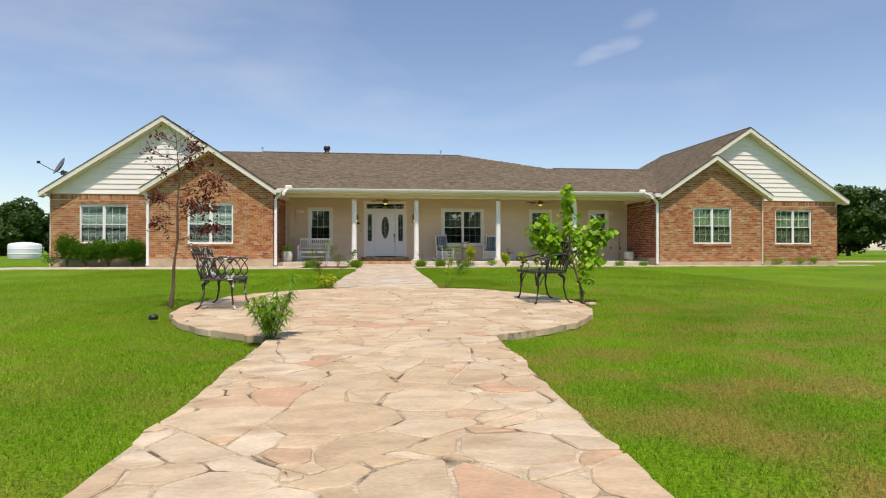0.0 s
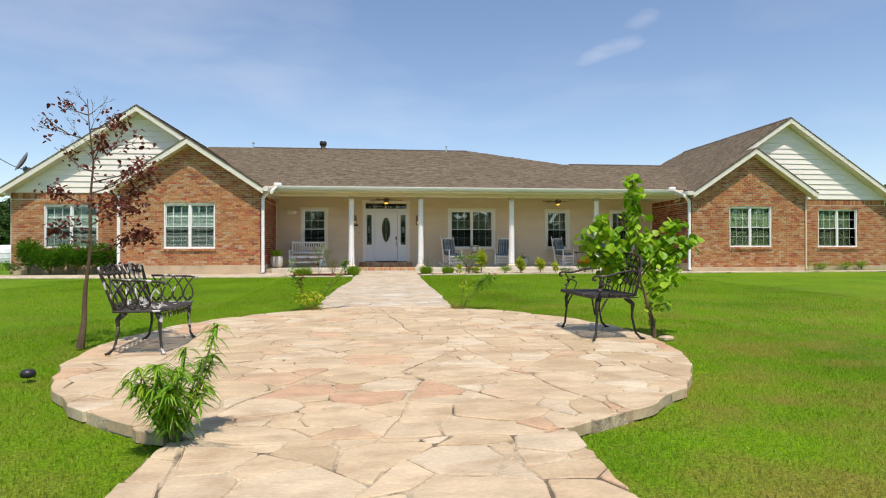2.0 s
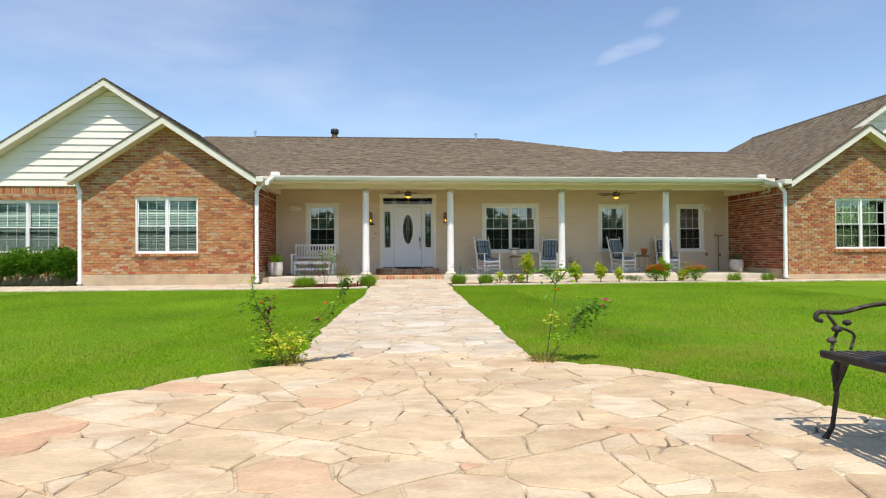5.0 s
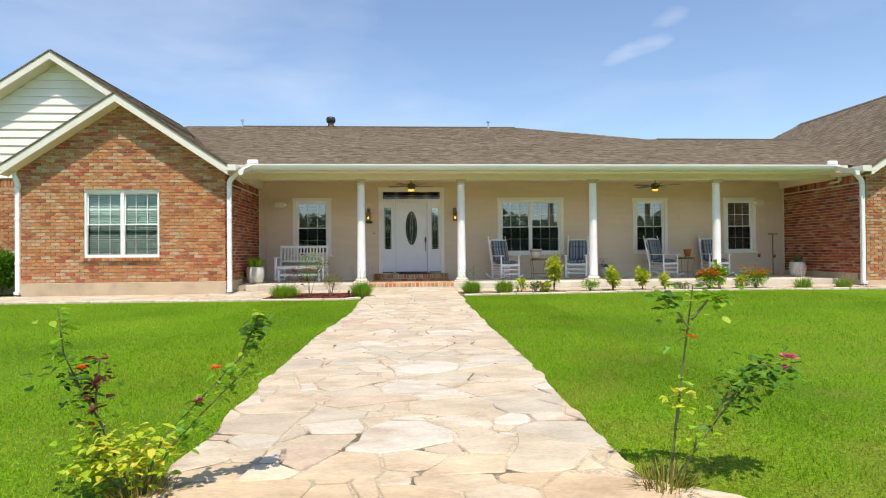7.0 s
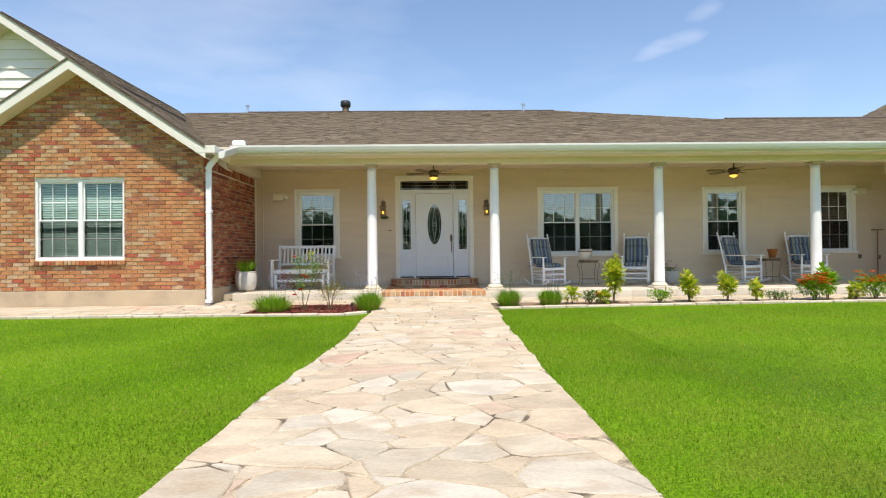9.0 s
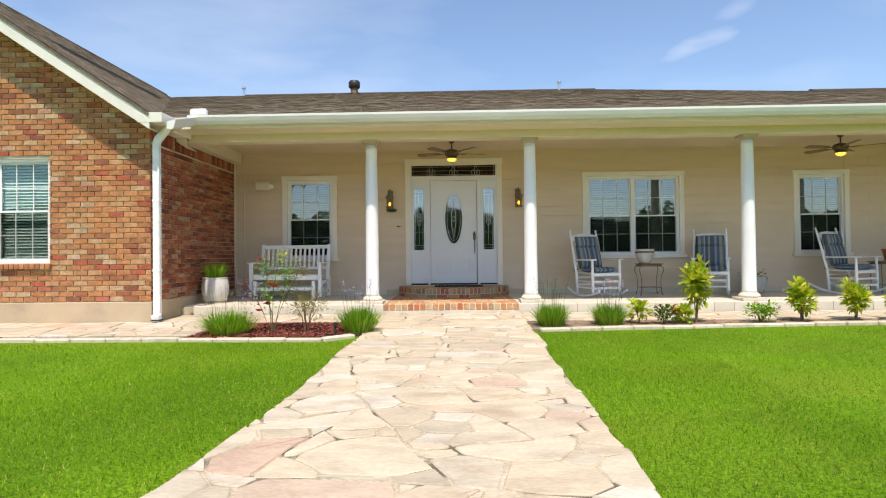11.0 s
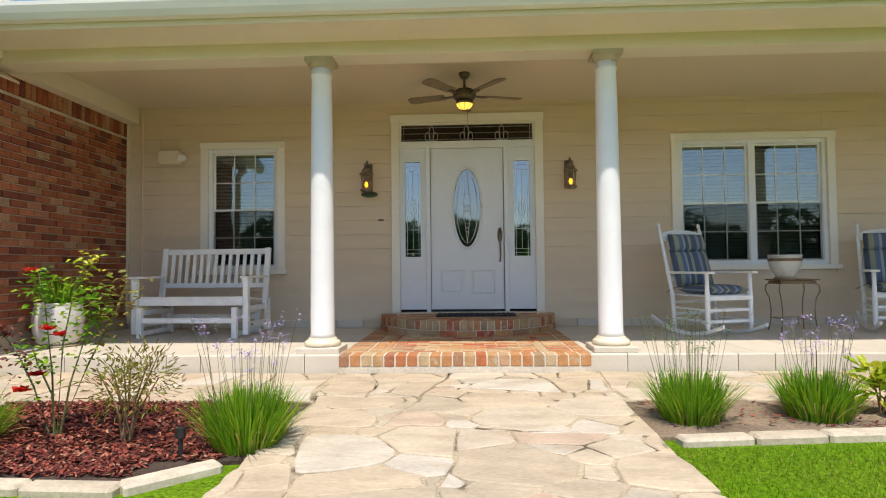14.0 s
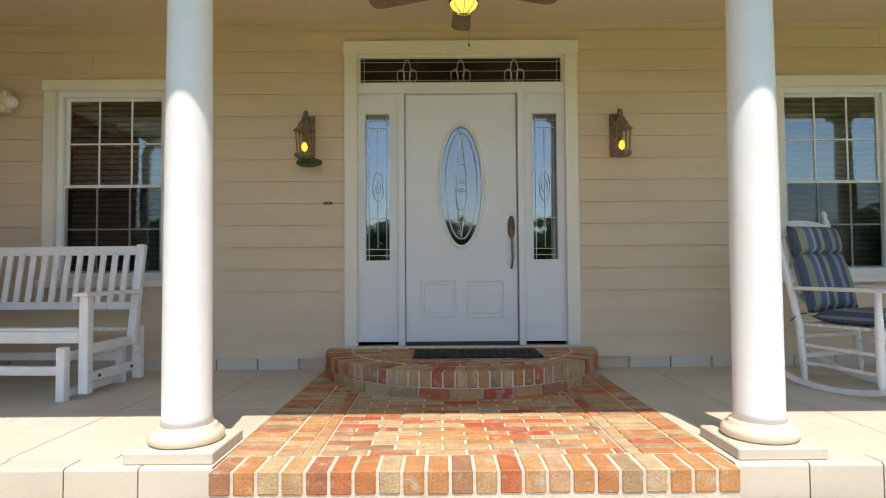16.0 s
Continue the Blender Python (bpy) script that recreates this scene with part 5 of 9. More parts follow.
# ---- things on the house ----
def build_entry():
    """Door, sidelights, transom and casing in one opening."""
    e = tagged(new("door_1"), kind="structure")
    y = Y_WALL
    e.matrix_basis = pose(0, y, 0)
    x0, x1, z0, z1 = DOOR_X[0], DOOR_X[1], 0.615, 3.08
    bm = bmesh.new()
    t = 0.105
    box(bm, x0, x0 + t, -0.04, 0.05, z0, z1 - t)
    box(bm, x1 - t, x1, -0.04, 0.05, z0, z1 - t)
    box(bm, x0 - 0.008, x1 + 0.008, -0.045, 0.05, z1 - t, z1)
    soften(bm, 0.004)
    part("door_casing", bm, M["casing"], e, "cream painted door casing")
    a, b = x0 + t, x1 - t
    zh0, zh1 = 2.655, 2.745      # head board between door and transom
    s0, s1 = 0.485, 1.400        # the slab
    bm = bmesh.new()
    box(bm, a, b, -0.02, 0.06, zh0, zh1)
    box(bm, s0 - 0.055, s0, -0.026, 0.06, z0, zh0)
    box(bm, s1, s1 + 0.055, -0.026, 0.06, z0, zh0)
    soften(bm, 0.004)
    part("door_frame", bm, M["door"], e, "white door frame with two side posts")
    # slab with an oval hole: a ring of quads round the oval
    cx, cz, rx, rz = (s0 + s1) / 2, 1.905, 0.165, 0.485

    def holed_panel(bm, u0, u1, w0, w1, f0, f1, ring, n=48):
        def outer(t):
            c, s = math.cos(t), math.sin(t)
            k = min((u1 - u0) / 2 / max(abs(c), 1e-6), (w1 - w0) / 2 / max(abs(s), 1e-6))
            return ((u0 + u1) / 2 + k * c, (w0 + w1) / 2 + k * s)
        ts = sorted(set([2 * math.pi * k / n for k in range(n)] + [math.atan2(sg * (w1 - w0), sh * (u1 - u0)) % (2 * math.pi) for sg in (1, -1) for sh in (1, -1)]))
        O = [outer(t) for t in ts]
        I = [ring(t) for t in ts]
        of = [bm.verts.new((p[0], f0, p[1])) for p in O]
        inf = [bm.verts.new((p[0], f0, p[1])) for p in I]
        ob = [bm.verts.new((p[0], f1, p[1])) for p in O]
        inb = [bm.verts.new((p[0], f1, p[1])) for p in I]
        m = len(ts)
        for i in range(m):
            j = (i + 1) % m
            bm.faces.new((of[i], of[j], inf[j], inf[i]))
            bm.faces.new((ob[j], ob[i], inb[i], inb[j]))
            bm.faces.new((inf[i], inf[j], inb[j], inb[i]))
            bm.faces.new((of[j], of[i], ob[i], ob[j]))
        bmesh.ops.recalc_face_normals(bm, faces=bm.faces)
    bm = bmesh.new()
    holed_panel(bm, s0 + 0.006, s1 - 0.008, z0 + 0.03, zh0 - 0.005, 0.012, 0.055, lambda t: (cx + rx * math.cos(t), cz + rz * math.sin(t)))
    slab = part("door_slab", bm, M["door"], e, "white panelled front door")
    bm = bmesh.new()
    for rr, wd in ((1.0, 0.0), (1.13, 0.0)):
        tube(bm, [(cx + (rx * rr + 0.008) * math.cos(t), 0.010, cz + (rz * (1 + (rr - 1) * 0.4) + 0.008) * math.sin(t)) for t in np.linspace(0, 2 * math.pi, 49)], 0.010 if rr == 1.0 else 0.005, 6)
    part("oval_moulding", bm, M["door"], slab, smooth=True)
    bm = bmesh.new()
    for px0, px1 in ((s0 + 0.12, cx - 0.04), (cx + 0.04, s1 - 0.12)):
        for pz0, pz1 in ((z0 + 0.22, z0 + 0.52),):
            for q in (0.0, 0.03):
                box(bm, px0 + q, px1 - q, 0.004 + q * 0.1, 0.013, pz1 - q - 0.012, pz1 - q)
                box(bm, px0 + q, px1 - q, 0.004 + q * 0.1, 0.013, pz0 + q, pz0 + q + 0.012)
                box(bm, px0 + q, px0 + q + 0.012, 0.004 + q * 0.1, 0.013, pz0 + q + 0.012, pz1 - q - 0.012)
                box(bm, px1 - q - 0.012, px1 - q, 0.004 + q * 0.1, 0.013, pz0 + q + 0.012, pz1 - q - 0.012)
    soften(bm, 0.003)
    part("panel_moulding", bm, M["door"], slab)
    bm = bmesh.new()
    vs = [bm.verts.new((cx + rx * math.cos(t), 0.035, cz + rz * math.sin(t))) for t in np.linspace(0, 2 * math.pi, 49)[:-1]]
    bm.faces.new(vs)
    part("oval_pane", bm, M["leaded"], slab, "leaded oval glass")

    def came(bm, pts, r=0.004):
        tube(bm, [(p[0], 0.028, p[1]) for p in pts], r, 5)

    def teardrop(bm, x, z, w, h):
        came(bm, [(x + w * math.sin(2 * t) * 0.5 * (1.2 - math.cos(t) * 0.3), z - h / 2 * math.cos(t)) for t in np.linspace(0, math.pi, 13)])
        came(bm, [(x - w * math.sin(2 * t) * 0.5 * (1.2 - math.cos(t) * 0.3), z - h / 2 * math.cos(t)) for t in np.linspace(0, math.pi, 13)])

    def lens(bm, x, z, w, h):
        for sg in (1, -1):
            came(bm, [(x + sg * w / 2 * math.sin(t), z - h / 2 * math.cos(t)) for t in np.linspace(0, math.pi, 11)])
    bm = bmesh.new()
    came(bm, [(cx + (rx - 0.035) * math.cos(t), cz + (rz - 0.05) * math.sin(t)) for t in np.linspace(0, 2 * math.pi, 41)])
    for sg in (1, -1):
        came(bm, [(cx + sg * 0.05 * (1 - abs(t)), cz + t * (rz - 0.06)) for t in np.linspace(-1, 1, 9)])
    lens(bm, cx, cz + 0.10, 0.09, 0.16)
    lens(bm, cx, cz, 0.075, 0.10)
    lens(bm, cx, cz - 0.11, 0.09, 0.18)
    lens(bm, cx, cz - 0.27, 0.04, 0.06)
    part("came", bm, M["came"], slab, "silvery lead lines of the oval glass")
    # sidelights
    for k, (p, q) in enumerate(((a, s0 - 0.055), (s1 + 0.055, b))):
        m0, m1 = p + (0.062 if k == 0 else 0.07), q - (0.07 if k == 0 else 0.062)
        zb_, zt_ = 1.30, 2.49
        bm = bmesh.new()
        box(bm, p, m0, 0.008, 0.055, z0 + 0.03, zh0)
        box(bm, m1, q, 0.008, 0.055, z0 + 0.03, zh0)
        box(bm, m0, m1, 0.008, 0.055, z0 + 0.03, zb_)
        box(bm, m0, m1, 0.008, 0.055, zt_, zh0)
        side = part("sidelight", bm, M["door"], e, "narrow white sidelight with leaded glass")
        bm = bmesh.new()
        for (c0, c1, d0, d1) in ((m0 - 0.012, m0, zb_ - 0.012, zt_ + 0.012), (m1, m1 + 0.012, zb_ - 0.012, zt_ + 0.012)):
            box(bm, c0, c1, -0.002, 0.008, d0, d1)
        box(bm, m0, m1, -0.002, 0.008, zt_, zt_ + 0.012)
        box(bm, m0, m1, -0.002, 0.008, zb_ - 0.012, zb_)
        box(bm, m0 + 0.01, m1 - 0.01, 0.0, 0.009, z0 + 0.14, z0 + 0.152)
        box(bm, m0 + 0.01, m1 - 0.01, 0.0, 0.009, z0 + 0.42, z0 + 0.432)
        part("glazing_bead", bm, M["door"], side)
        part("side_pane", boxed(m0, m1, 0.033, 0.037, zb_, zt_), M["leaded"], side, "leaded clear glass").visible_shadow = False
        bm = bmesh.new()
        mx = (m0 + m1) / 2
        for xx in (m0 + 0.025, m1 - 0.025):
            came(bm, [(xx, zb_), (xx, zt_)], 0.003)
        came(bm, [(mx, zb_ + 0.1), (mx, zt_ - 0.1)], 0.003)
        for zz in (zb_ + 0.04, zb_ + 0.09, zt_ - 0.05, zt_ - 0.11, zb_ + 0.34):
            came(bm, [(m0, zz), (m1, zz)], 0.003)
        lens(bm, mx, zb_ + 0.60, 0.085, 0.24)
        lens(bm, mx, zb_ + 0.60, 0.05, 0.09)
        part("came", bm, M["came"], side)
    # transom
    bm = bmesh.new()
    box(bm, a, a + 0.02, 0.0, 0.05, zh1, 2.955)
    box(bm, b - 0.02, b, 0.0, 0.05, zh1, 2.955)
    box(bm, a, b, 0.0, 0.05, 2.955, 2.975)
    tr = part("transom", bm, M["casing"], e)
    part("transom_pane", boxed(a + 0.02, b - 0.02, 0.033, 0.037, zh1, 2.955), M["glass_dim"], tr).visible_shadow = False
    bm = bmesh.new()
    zc = (zh1 + 2.955) / 2
    for zz in (zh1 + 0.03, zc, 2.925):
        came(bm, [(a + 0.02, zz), (b - 0.02, zz)], 0.0028)
    for xx in (a + 0.05, b - 0.05):
        came(bm, [(xx, zh1), (xx, 2.955)], 0.0028)
    for xx in ((a + b) / 2 - 0.44, (a + b) / 2, (a + b) / 2 + 0.44):
        lens(bm, xx, zc, 0.06, 0.19)
        lens(bm, xx - 0.05, zc - 0.04, 0.06, 0.11)
        lens(bm, xx + 0.05, zc - 0.04, 0.06, 0.11)
    part("came", bm, M["came"], tr)
    # handle set
    bm = bmesh.new()
    lathe(bm, [(0.0, 0), (0.030, 0.002), (0.030, 0.010), (0.0, 0.014)], seg=24)
    for v in bm.verts:
        v.co = Vector((v.co.x + 1.345, 0.012 - v.co.z, 1.56 + v.co.y * 3.2))
    bmesh.ops.recalc_face_normals(bm, faces=bm.faces)
    h = part("door_handle", bm, M["brass"], e, "antique brass door handle set", smooth=True)
    bm = bmesh.new()
    tube(bm, [(1.345, 0.0, 1.50), (1.345, -0.045, 1.475), (1.345, -0.055, 1.40), (1.35, -0.05, 1.32), (1.345, -0.02, 1.25), (1.345, 0.005, 1.235)], [0.008, 0.010, 0.011, 0.011, 0.009, 0.012], 8)
    part("grip", bm, M["brass"], h, smooth=True)
    bm = bmesh.new()
    tube(bm, [(1.345, 0.0, 1.6), (1.345, -0.012, 1.6)], 0.014, 12)
    part("keyhole", bm, M["bronze"], h)
    # back of the entry, and a dark sweep under the door
    part("door_sweep", boxed(s0, s1, 0.006, 0.05, z0 + 0.002, z0 + 0.03), M["dark"], e, "dark door sweep")


def lantern(place):
    t = thing("wall_lantern", place, "weathered bronze wall lantern with a glowing amber bulb", "lantern", "lanterns beside the front door")
    part("backplate", boxed(-0.045, 0.045, 0.058, 0.085, 0.02, 0.32, bevel=0.008), M["bronze_worn"], t)
    bm = bmesh.new()
    tube(bm, [(0, 0.06, 0.28), (0, 0.0, 0.335), (0, -0.05, 0.31), (0, -0.06, 0.275)], 0.009, 8)
    part("arm", bm, M["bronze_worn"], t, smooth=True)
    bm = bmesh.new()
    lathe(bm, [(0.075, 0.185), (0.078, 0.193), (0.05, 0.215), (0.045, 0.235), (0.03, 0.25), (0.012, 0.275)], (0, -0.05, 0), 6)
    part("cap", bm, M["bronze_worn"], t)
    bm = bmesh.new()
    for k in range(4):
        a = math.pi / 4 + k * math.pi / 2
        rod(bm, (0.052 * math.cos(a), -0.05 + 0.052 * math.sin(a), 0.03), (0.066 * math.cos(a), -0.05 + 0.066 * math.sin(a), 0.185), 0.006, seg=6)
    part("cage", bm, M["bronze_worn"], t)
    bm = bmesh.new()
    lathe(bm, [(0.045, 0.0), (0.064, 0.015), (0.068, 0.03), (0.05, 0.034)], (0, -0.05, 0), 16)
    part("tray", bm, M["bronze_worn"], t)
    bm = bmesh.new()
    lathe(bm, [(0.0, 0.045), (0.014, 0.055), (0.021, 0.078), (0.014, 0.10), (0.0, 0.112)], (0, -0.05, 0), 14)
    part("bulb", bm, M["bulb"], t, "glowing amber bulb", smooth=True)
    return t


def ceiling_fan(place):
    t = thing("ceiling_fan", place, "bronze ceiling fan with five dark blades and an amber lamp", "ceiling fan", "fans under the porch ceiling")
    bm = bmesh.new()
    lathe(bm, [(0.06, 0.0), (0.058, -0.02), (0.035, -0.06), (0.015, -0.065)][::-1], seg=20)
    part("canopy", bm, M["bronze"], t, smooth=True)
    bm = bmesh.new()
    rod(bm, (0, 0, -0.17), (0, 0, -0.055), 0.013)
    part("rod", bm, M["bronze"], t)
    bm = bmesh.new()
    lathe(bm, [(0.03, -0.30), (0.10, -0.29), (0.125, -0.255), (0.125, -0.21), (0.10, -0.185), (0.04, -0.165)], seg=28)
    part("motor", bm, M["bronze"], t, smooth=True)
    for k in range(5):
        b = pose(0, 0, -0.245, 0, 0, 18 + 72 * k)
        bm = bmesh.new()
        prism(bm, [(0.10, -0.02), (0.22, -0.035), (0.26, -0.015), (0.26, 0.015), (0.22, 0.035), (0.10, 0.02)], lambda x, y: (x, y, -0.004), lambda x, y: (x, y, 0.004))
        iron = part("blade_iron", bm, M["bronze"], t, place=b)
        bm = bmesh.new()
        prism(bm, [(0.22, -0.055), (0.60, -0.072), (0.64, -0.05), (0.65, 0.0), (0.64, 0.05), (0.60, 0.072), (0.22, 0.055)], lambda x, y: (x, y, 0.005), lambda x, y: (x, y, 0.013))
        part("blade", bm, M["blade"], t, "brown fan blade", place=b @ pose(0, 0, 0, 10))
    bm = bmesh.new()
    lathe(bm, [(0.085, -0.335), (0.095, -0.325), (0.09, -0.30), (0.05, -0.295)], seg=24)
    part("lamp_fitting", bm, M["bronze"], t, smooth=True)
    bm = bmesh.new()
    lathe(bm, [(0.0, -0.40), (0.045, -0.39), (0.075, -0.365), (0.088, -0.336), (0.05, -0.334)], seg=24)
    part("lamp_bowl", bm, M["amber"], t, "amber glass lamp bowl", smooth=True)
    bm = bmesh.new()
    for k in range(8):
        a = k * math.pi / 4
        tube(bm, [(0.09 * math.cos(a), 0.09 * math.sin(a), -0.336), (0.078 * math.cos(a), 0.078 * math.sin(a), -0.366), (0.046 * math.cos(a), 0.046 * math.sin(a), -0.392), (0, 0, -0.403)], 0.003, 5)
    part("lamp_cage", bm, M["bronze"], t)
    bm = bmesh.new()
    rod(bm, (0.03, -0.03, -0.60), (0.03, -0.03, -0.33), 0.002, seg=5)
    rod(bm, (0.03, -0.03, -0.62), (0.03, -0.03, -0.60), 0.006, seg=6)
    part("pull_chain", bm, M["brass"], t)
    return t


def flood_box(place, flip=1):
    t = thing("outdoor_speaker", place, "small cream outdoor speaker box on the siding", "speaker", "speakers under the porch ceiling")
    part("bracket", boxed(-0.03, 0.03, 0.05, 0.10, 0.05, 0.12), M["trim"], t)
    part("cabinet", boxed(-0.15, 0.12, -0.03, 0.055, 0.0, 0.17, bevel=0.012), M["trim"], t)
    bm = bmesh.new()
    tube(bm, [(flip * 0.115, 0.01, 0.07), (flip * 0.16, -0.01, 0.075), (flip * 0.20, -0.03, 0.06)], [0.045, 0.05, 0.03], 12)
    part("horn", bm, M["white"], t, smooth=True)
    return t


def build_fittings():
    first = lantern(pose(-0.29, Y_WALL - 0.105, 2.10) @ Matrix.Scale(1.17, 4))
    copy_thing(first, pose(2.20, Y_WALL - 0.105, 2.10))
    f = ceiling_fan(pose(0.93, 25.32, 3.238))
    copy_thing(f, pose(7.72, 25.32, 3.238, 0, 0, 25))
    flood_box(pose(-2.78, Y_WALL - 0.112, 2.50), 1)
    flood_box(pose(11.35, Y_WALL - 0.112, 2.52), -1)
    sign = thing("welcome_sign", pose(-0.26, Y_WALL - 0.12, 2.075), "small green oval sign hanging under the lantern", "sign")
    bm = bmesh.new()
    lathe(bm, [(0.0, 0.0), (0.10, 0.0), (0.105, 0.006), (0.10, 0.012), (0.0, 0.012)], seg=24)
    for v in bm.verts:
        v.co = Vector((v.co.x, -v.co.z, v.co.y * 0.38))
    bmesh.ops.recalc_face_normals(bm, faces=bm.faces)
    part("board", bm, material("sign_green", (0.05, 0.085, 0.02), 0.6, var=0.2, scale=30), sign)
    bm = bmesh.new()
    for k in range(6):
        box(bm, -0.062 + k * 0.021, -0.048 + k * 0.021, -0.016, -0.012, -0.012, 0.010)
    part("lettering", bm, M["black"], sign, "dark unreadable letters")
    bell = thing("door_bell", pose(-0.135, Y_WALL - 0.012, 1.765), "small dark door bell button on the siding", "door bell")
    part("plate", boxed(-0.035, 0.035, -0.012, 0.0, -0.011, 0.011, bevel=0.003), M["bronze"], bell)
    part("button", boxed(0.005, 0.018, -0.016, -0.012, -0.006, 0.006), M["brass"], bell, "brass button")
    mat = thing("door_mat", pose(1.03, 25.99, 0.604), "black rubber door mat on the brick step", "door mat")
    bm = boxed(-0.46, 0.46, -0.19, 0.19, 0.0, 0.012, bevel=0.004)
    part("base", bm, M["rubber"], mat)
    bm = bmesh.new()
    for i in range(14):
        x = -0.42 + i * 0.0625
        tube(bm, [(x + 0.016 * math.sin(k * 1.3 + i), -0.165 + k * 0.041, 0.014) for k in range(9)], 0.006, 5)
    part("ribs", bm, M["rubber"], mat)
    for x in (-3.19,):
        c = thing("wall_conduit", pose(x, Y_WALL - 0.02, 0.45), "thin tan conduit running up the corner of the siding", "conduit")
        bm = bmesh.new()
        rod(bm, (0, 0, 0), (0, 0, 2.7), 0.011)
        part("pipe", bm, M["siding"], c)
    c = thing("hose_bracket", pose(11.75, Y_WALL - 0.1, 0.45), "rusty iron plant stand against the siding", "plant stand")
    bm = bmesh.new()
    rod(bm, (0, 0, 0), (0, 0, 1.2), 0.012)
    part("pole", bm, M["rust"], c)
    part("shelf", boxed(-0.11, 0.11, -0.07, 0.07, 1.2, 1.225, bevel=0.004), M["rust"], c)
    for x, z in ((11.37, 1.02), (11.84, 1.00)):
        o = thing("wall_outlet", pose(x, Y_WALL - 0.012, z), "small grey weatherproof outlet cover on the siding", "outlet", "outlets on the siding")
        part("cover", boxed(-0.04, 0.04, -0.022, 0.0, -0.055, 0.055, bevel=0.005), M["bronze_worn"], o)
        part("hinge", boxed(-0.03, 0.03, -0.028, -0.022, 0.045, 0.055), M["came"], o)
    for x in (-2.86, 11.62):
        g = thing("gutter_guard", pose(x, 23.66, 3.285), "white metal splash guard standing on the gutter", "gutter guard", "splash guards on the gutter")
        part("plate", boxed(-0.13, 0.13, -0.07, 0.03, 0.03, 0.15, bevel=0.03), M["white_old"], g)
    for x, d, h, dark in ((-2.12, 0.16, 0.32, True), (-5.55, 0.035, 0.22, False), (4.15, 0.035, 0.22, False)):
        z = 3.33 + 0.313 * (32.85 - 23.72)
        if dark:
            v = thing("chimney_pipe", pose(x, 32.85, z), "round metal chimney pipe with a black cap on the ridge", "chimney")
            bm = bmesh.new()
            lathe(bm, [(d * 0.72, -0.1), (d * 0.72, h * 0.6)], seg=16)
            part("flue", bm, M["rust"], v, smooth=True)
            bm = bmesh.new()
            lathe(bm, [(d * 0.9, h * 0.55), (d * 1.12, h * 0.7), (d * 1.12, h * 1.1), (d * 0.9, h * 1.25)], seg=16)
            part("cap", bm, M["black"], v, smooth=True)
        else:
            v = thing("vent_pipe", pose(x, 32.85, z), "small galvanised roof vent pipe on the ridge", "vent pipe", "vent pipes on the roof")
            bm = bmesh.new()
            rod(bm, (0, 0, -0.1), (0, 0, h), d, seg=10)
            part("pipe", bm, M["came"], v)
            bm = bmesh.new()
            lathe(bm, [(0.03, h), (0.07, h + 0.005), (0.065, h + 0.06), (0.02, h + 0.08)], seg=10)
            part("cap", bm, M["came"], v)


def satellite_dish():
    t = thing("satellite_dish", pose(-11.55, 24.75, 3.42), "grey satellite dish on a mast at the roof edge", "satellite dish")
    bm = bmesh.new()
    tube(bm, [(0, 0, 0.0), (0, 0, 0.35), (-0.05, 0, 0.5), (-0.12, 0, 0.62)], 0.025, 8)
    part("mast", bm, M["dish"], t, smooth=True)
    part("mount", boxed(-0.17, 0.03, -0.07, 0.07, 0.42, 0.58, bevel=0.01), M["dish"], t)
    bm = bmesh.new()
    lathe(bm, [(0.0, 0.0), (0.15, 0.012), (0.27, 0.045), (0.38, 0.095), (0.385, 0.095), (0.27, 0.035), (0.15, 0.002)], seg=32, squash=0.86)
    bmesh.ops.recalc_face_normals(bm, faces=bm.faces)
    part("reflector", bm, M["dish"], t, smooth=True, place=pose(-0.16, -0.02, 0.74, 0, -62, 40))
    bm = bmesh.new()
    tube(bm, [(-0.12, 0, 0.48), (-0.45, -0.2, 0.62), (-0.78, -0.38, 0.84)], 0.017, 6)
    part("arm", bm, M["dish"], t)
    part("receiver", boxed(-0.06, 0.06, -0.05, 0.05, -0.04, 0.05, bevel=0.01), M["black"], t, place=pose(-0.80, -0.39, 0.86, 0, 0, 30))


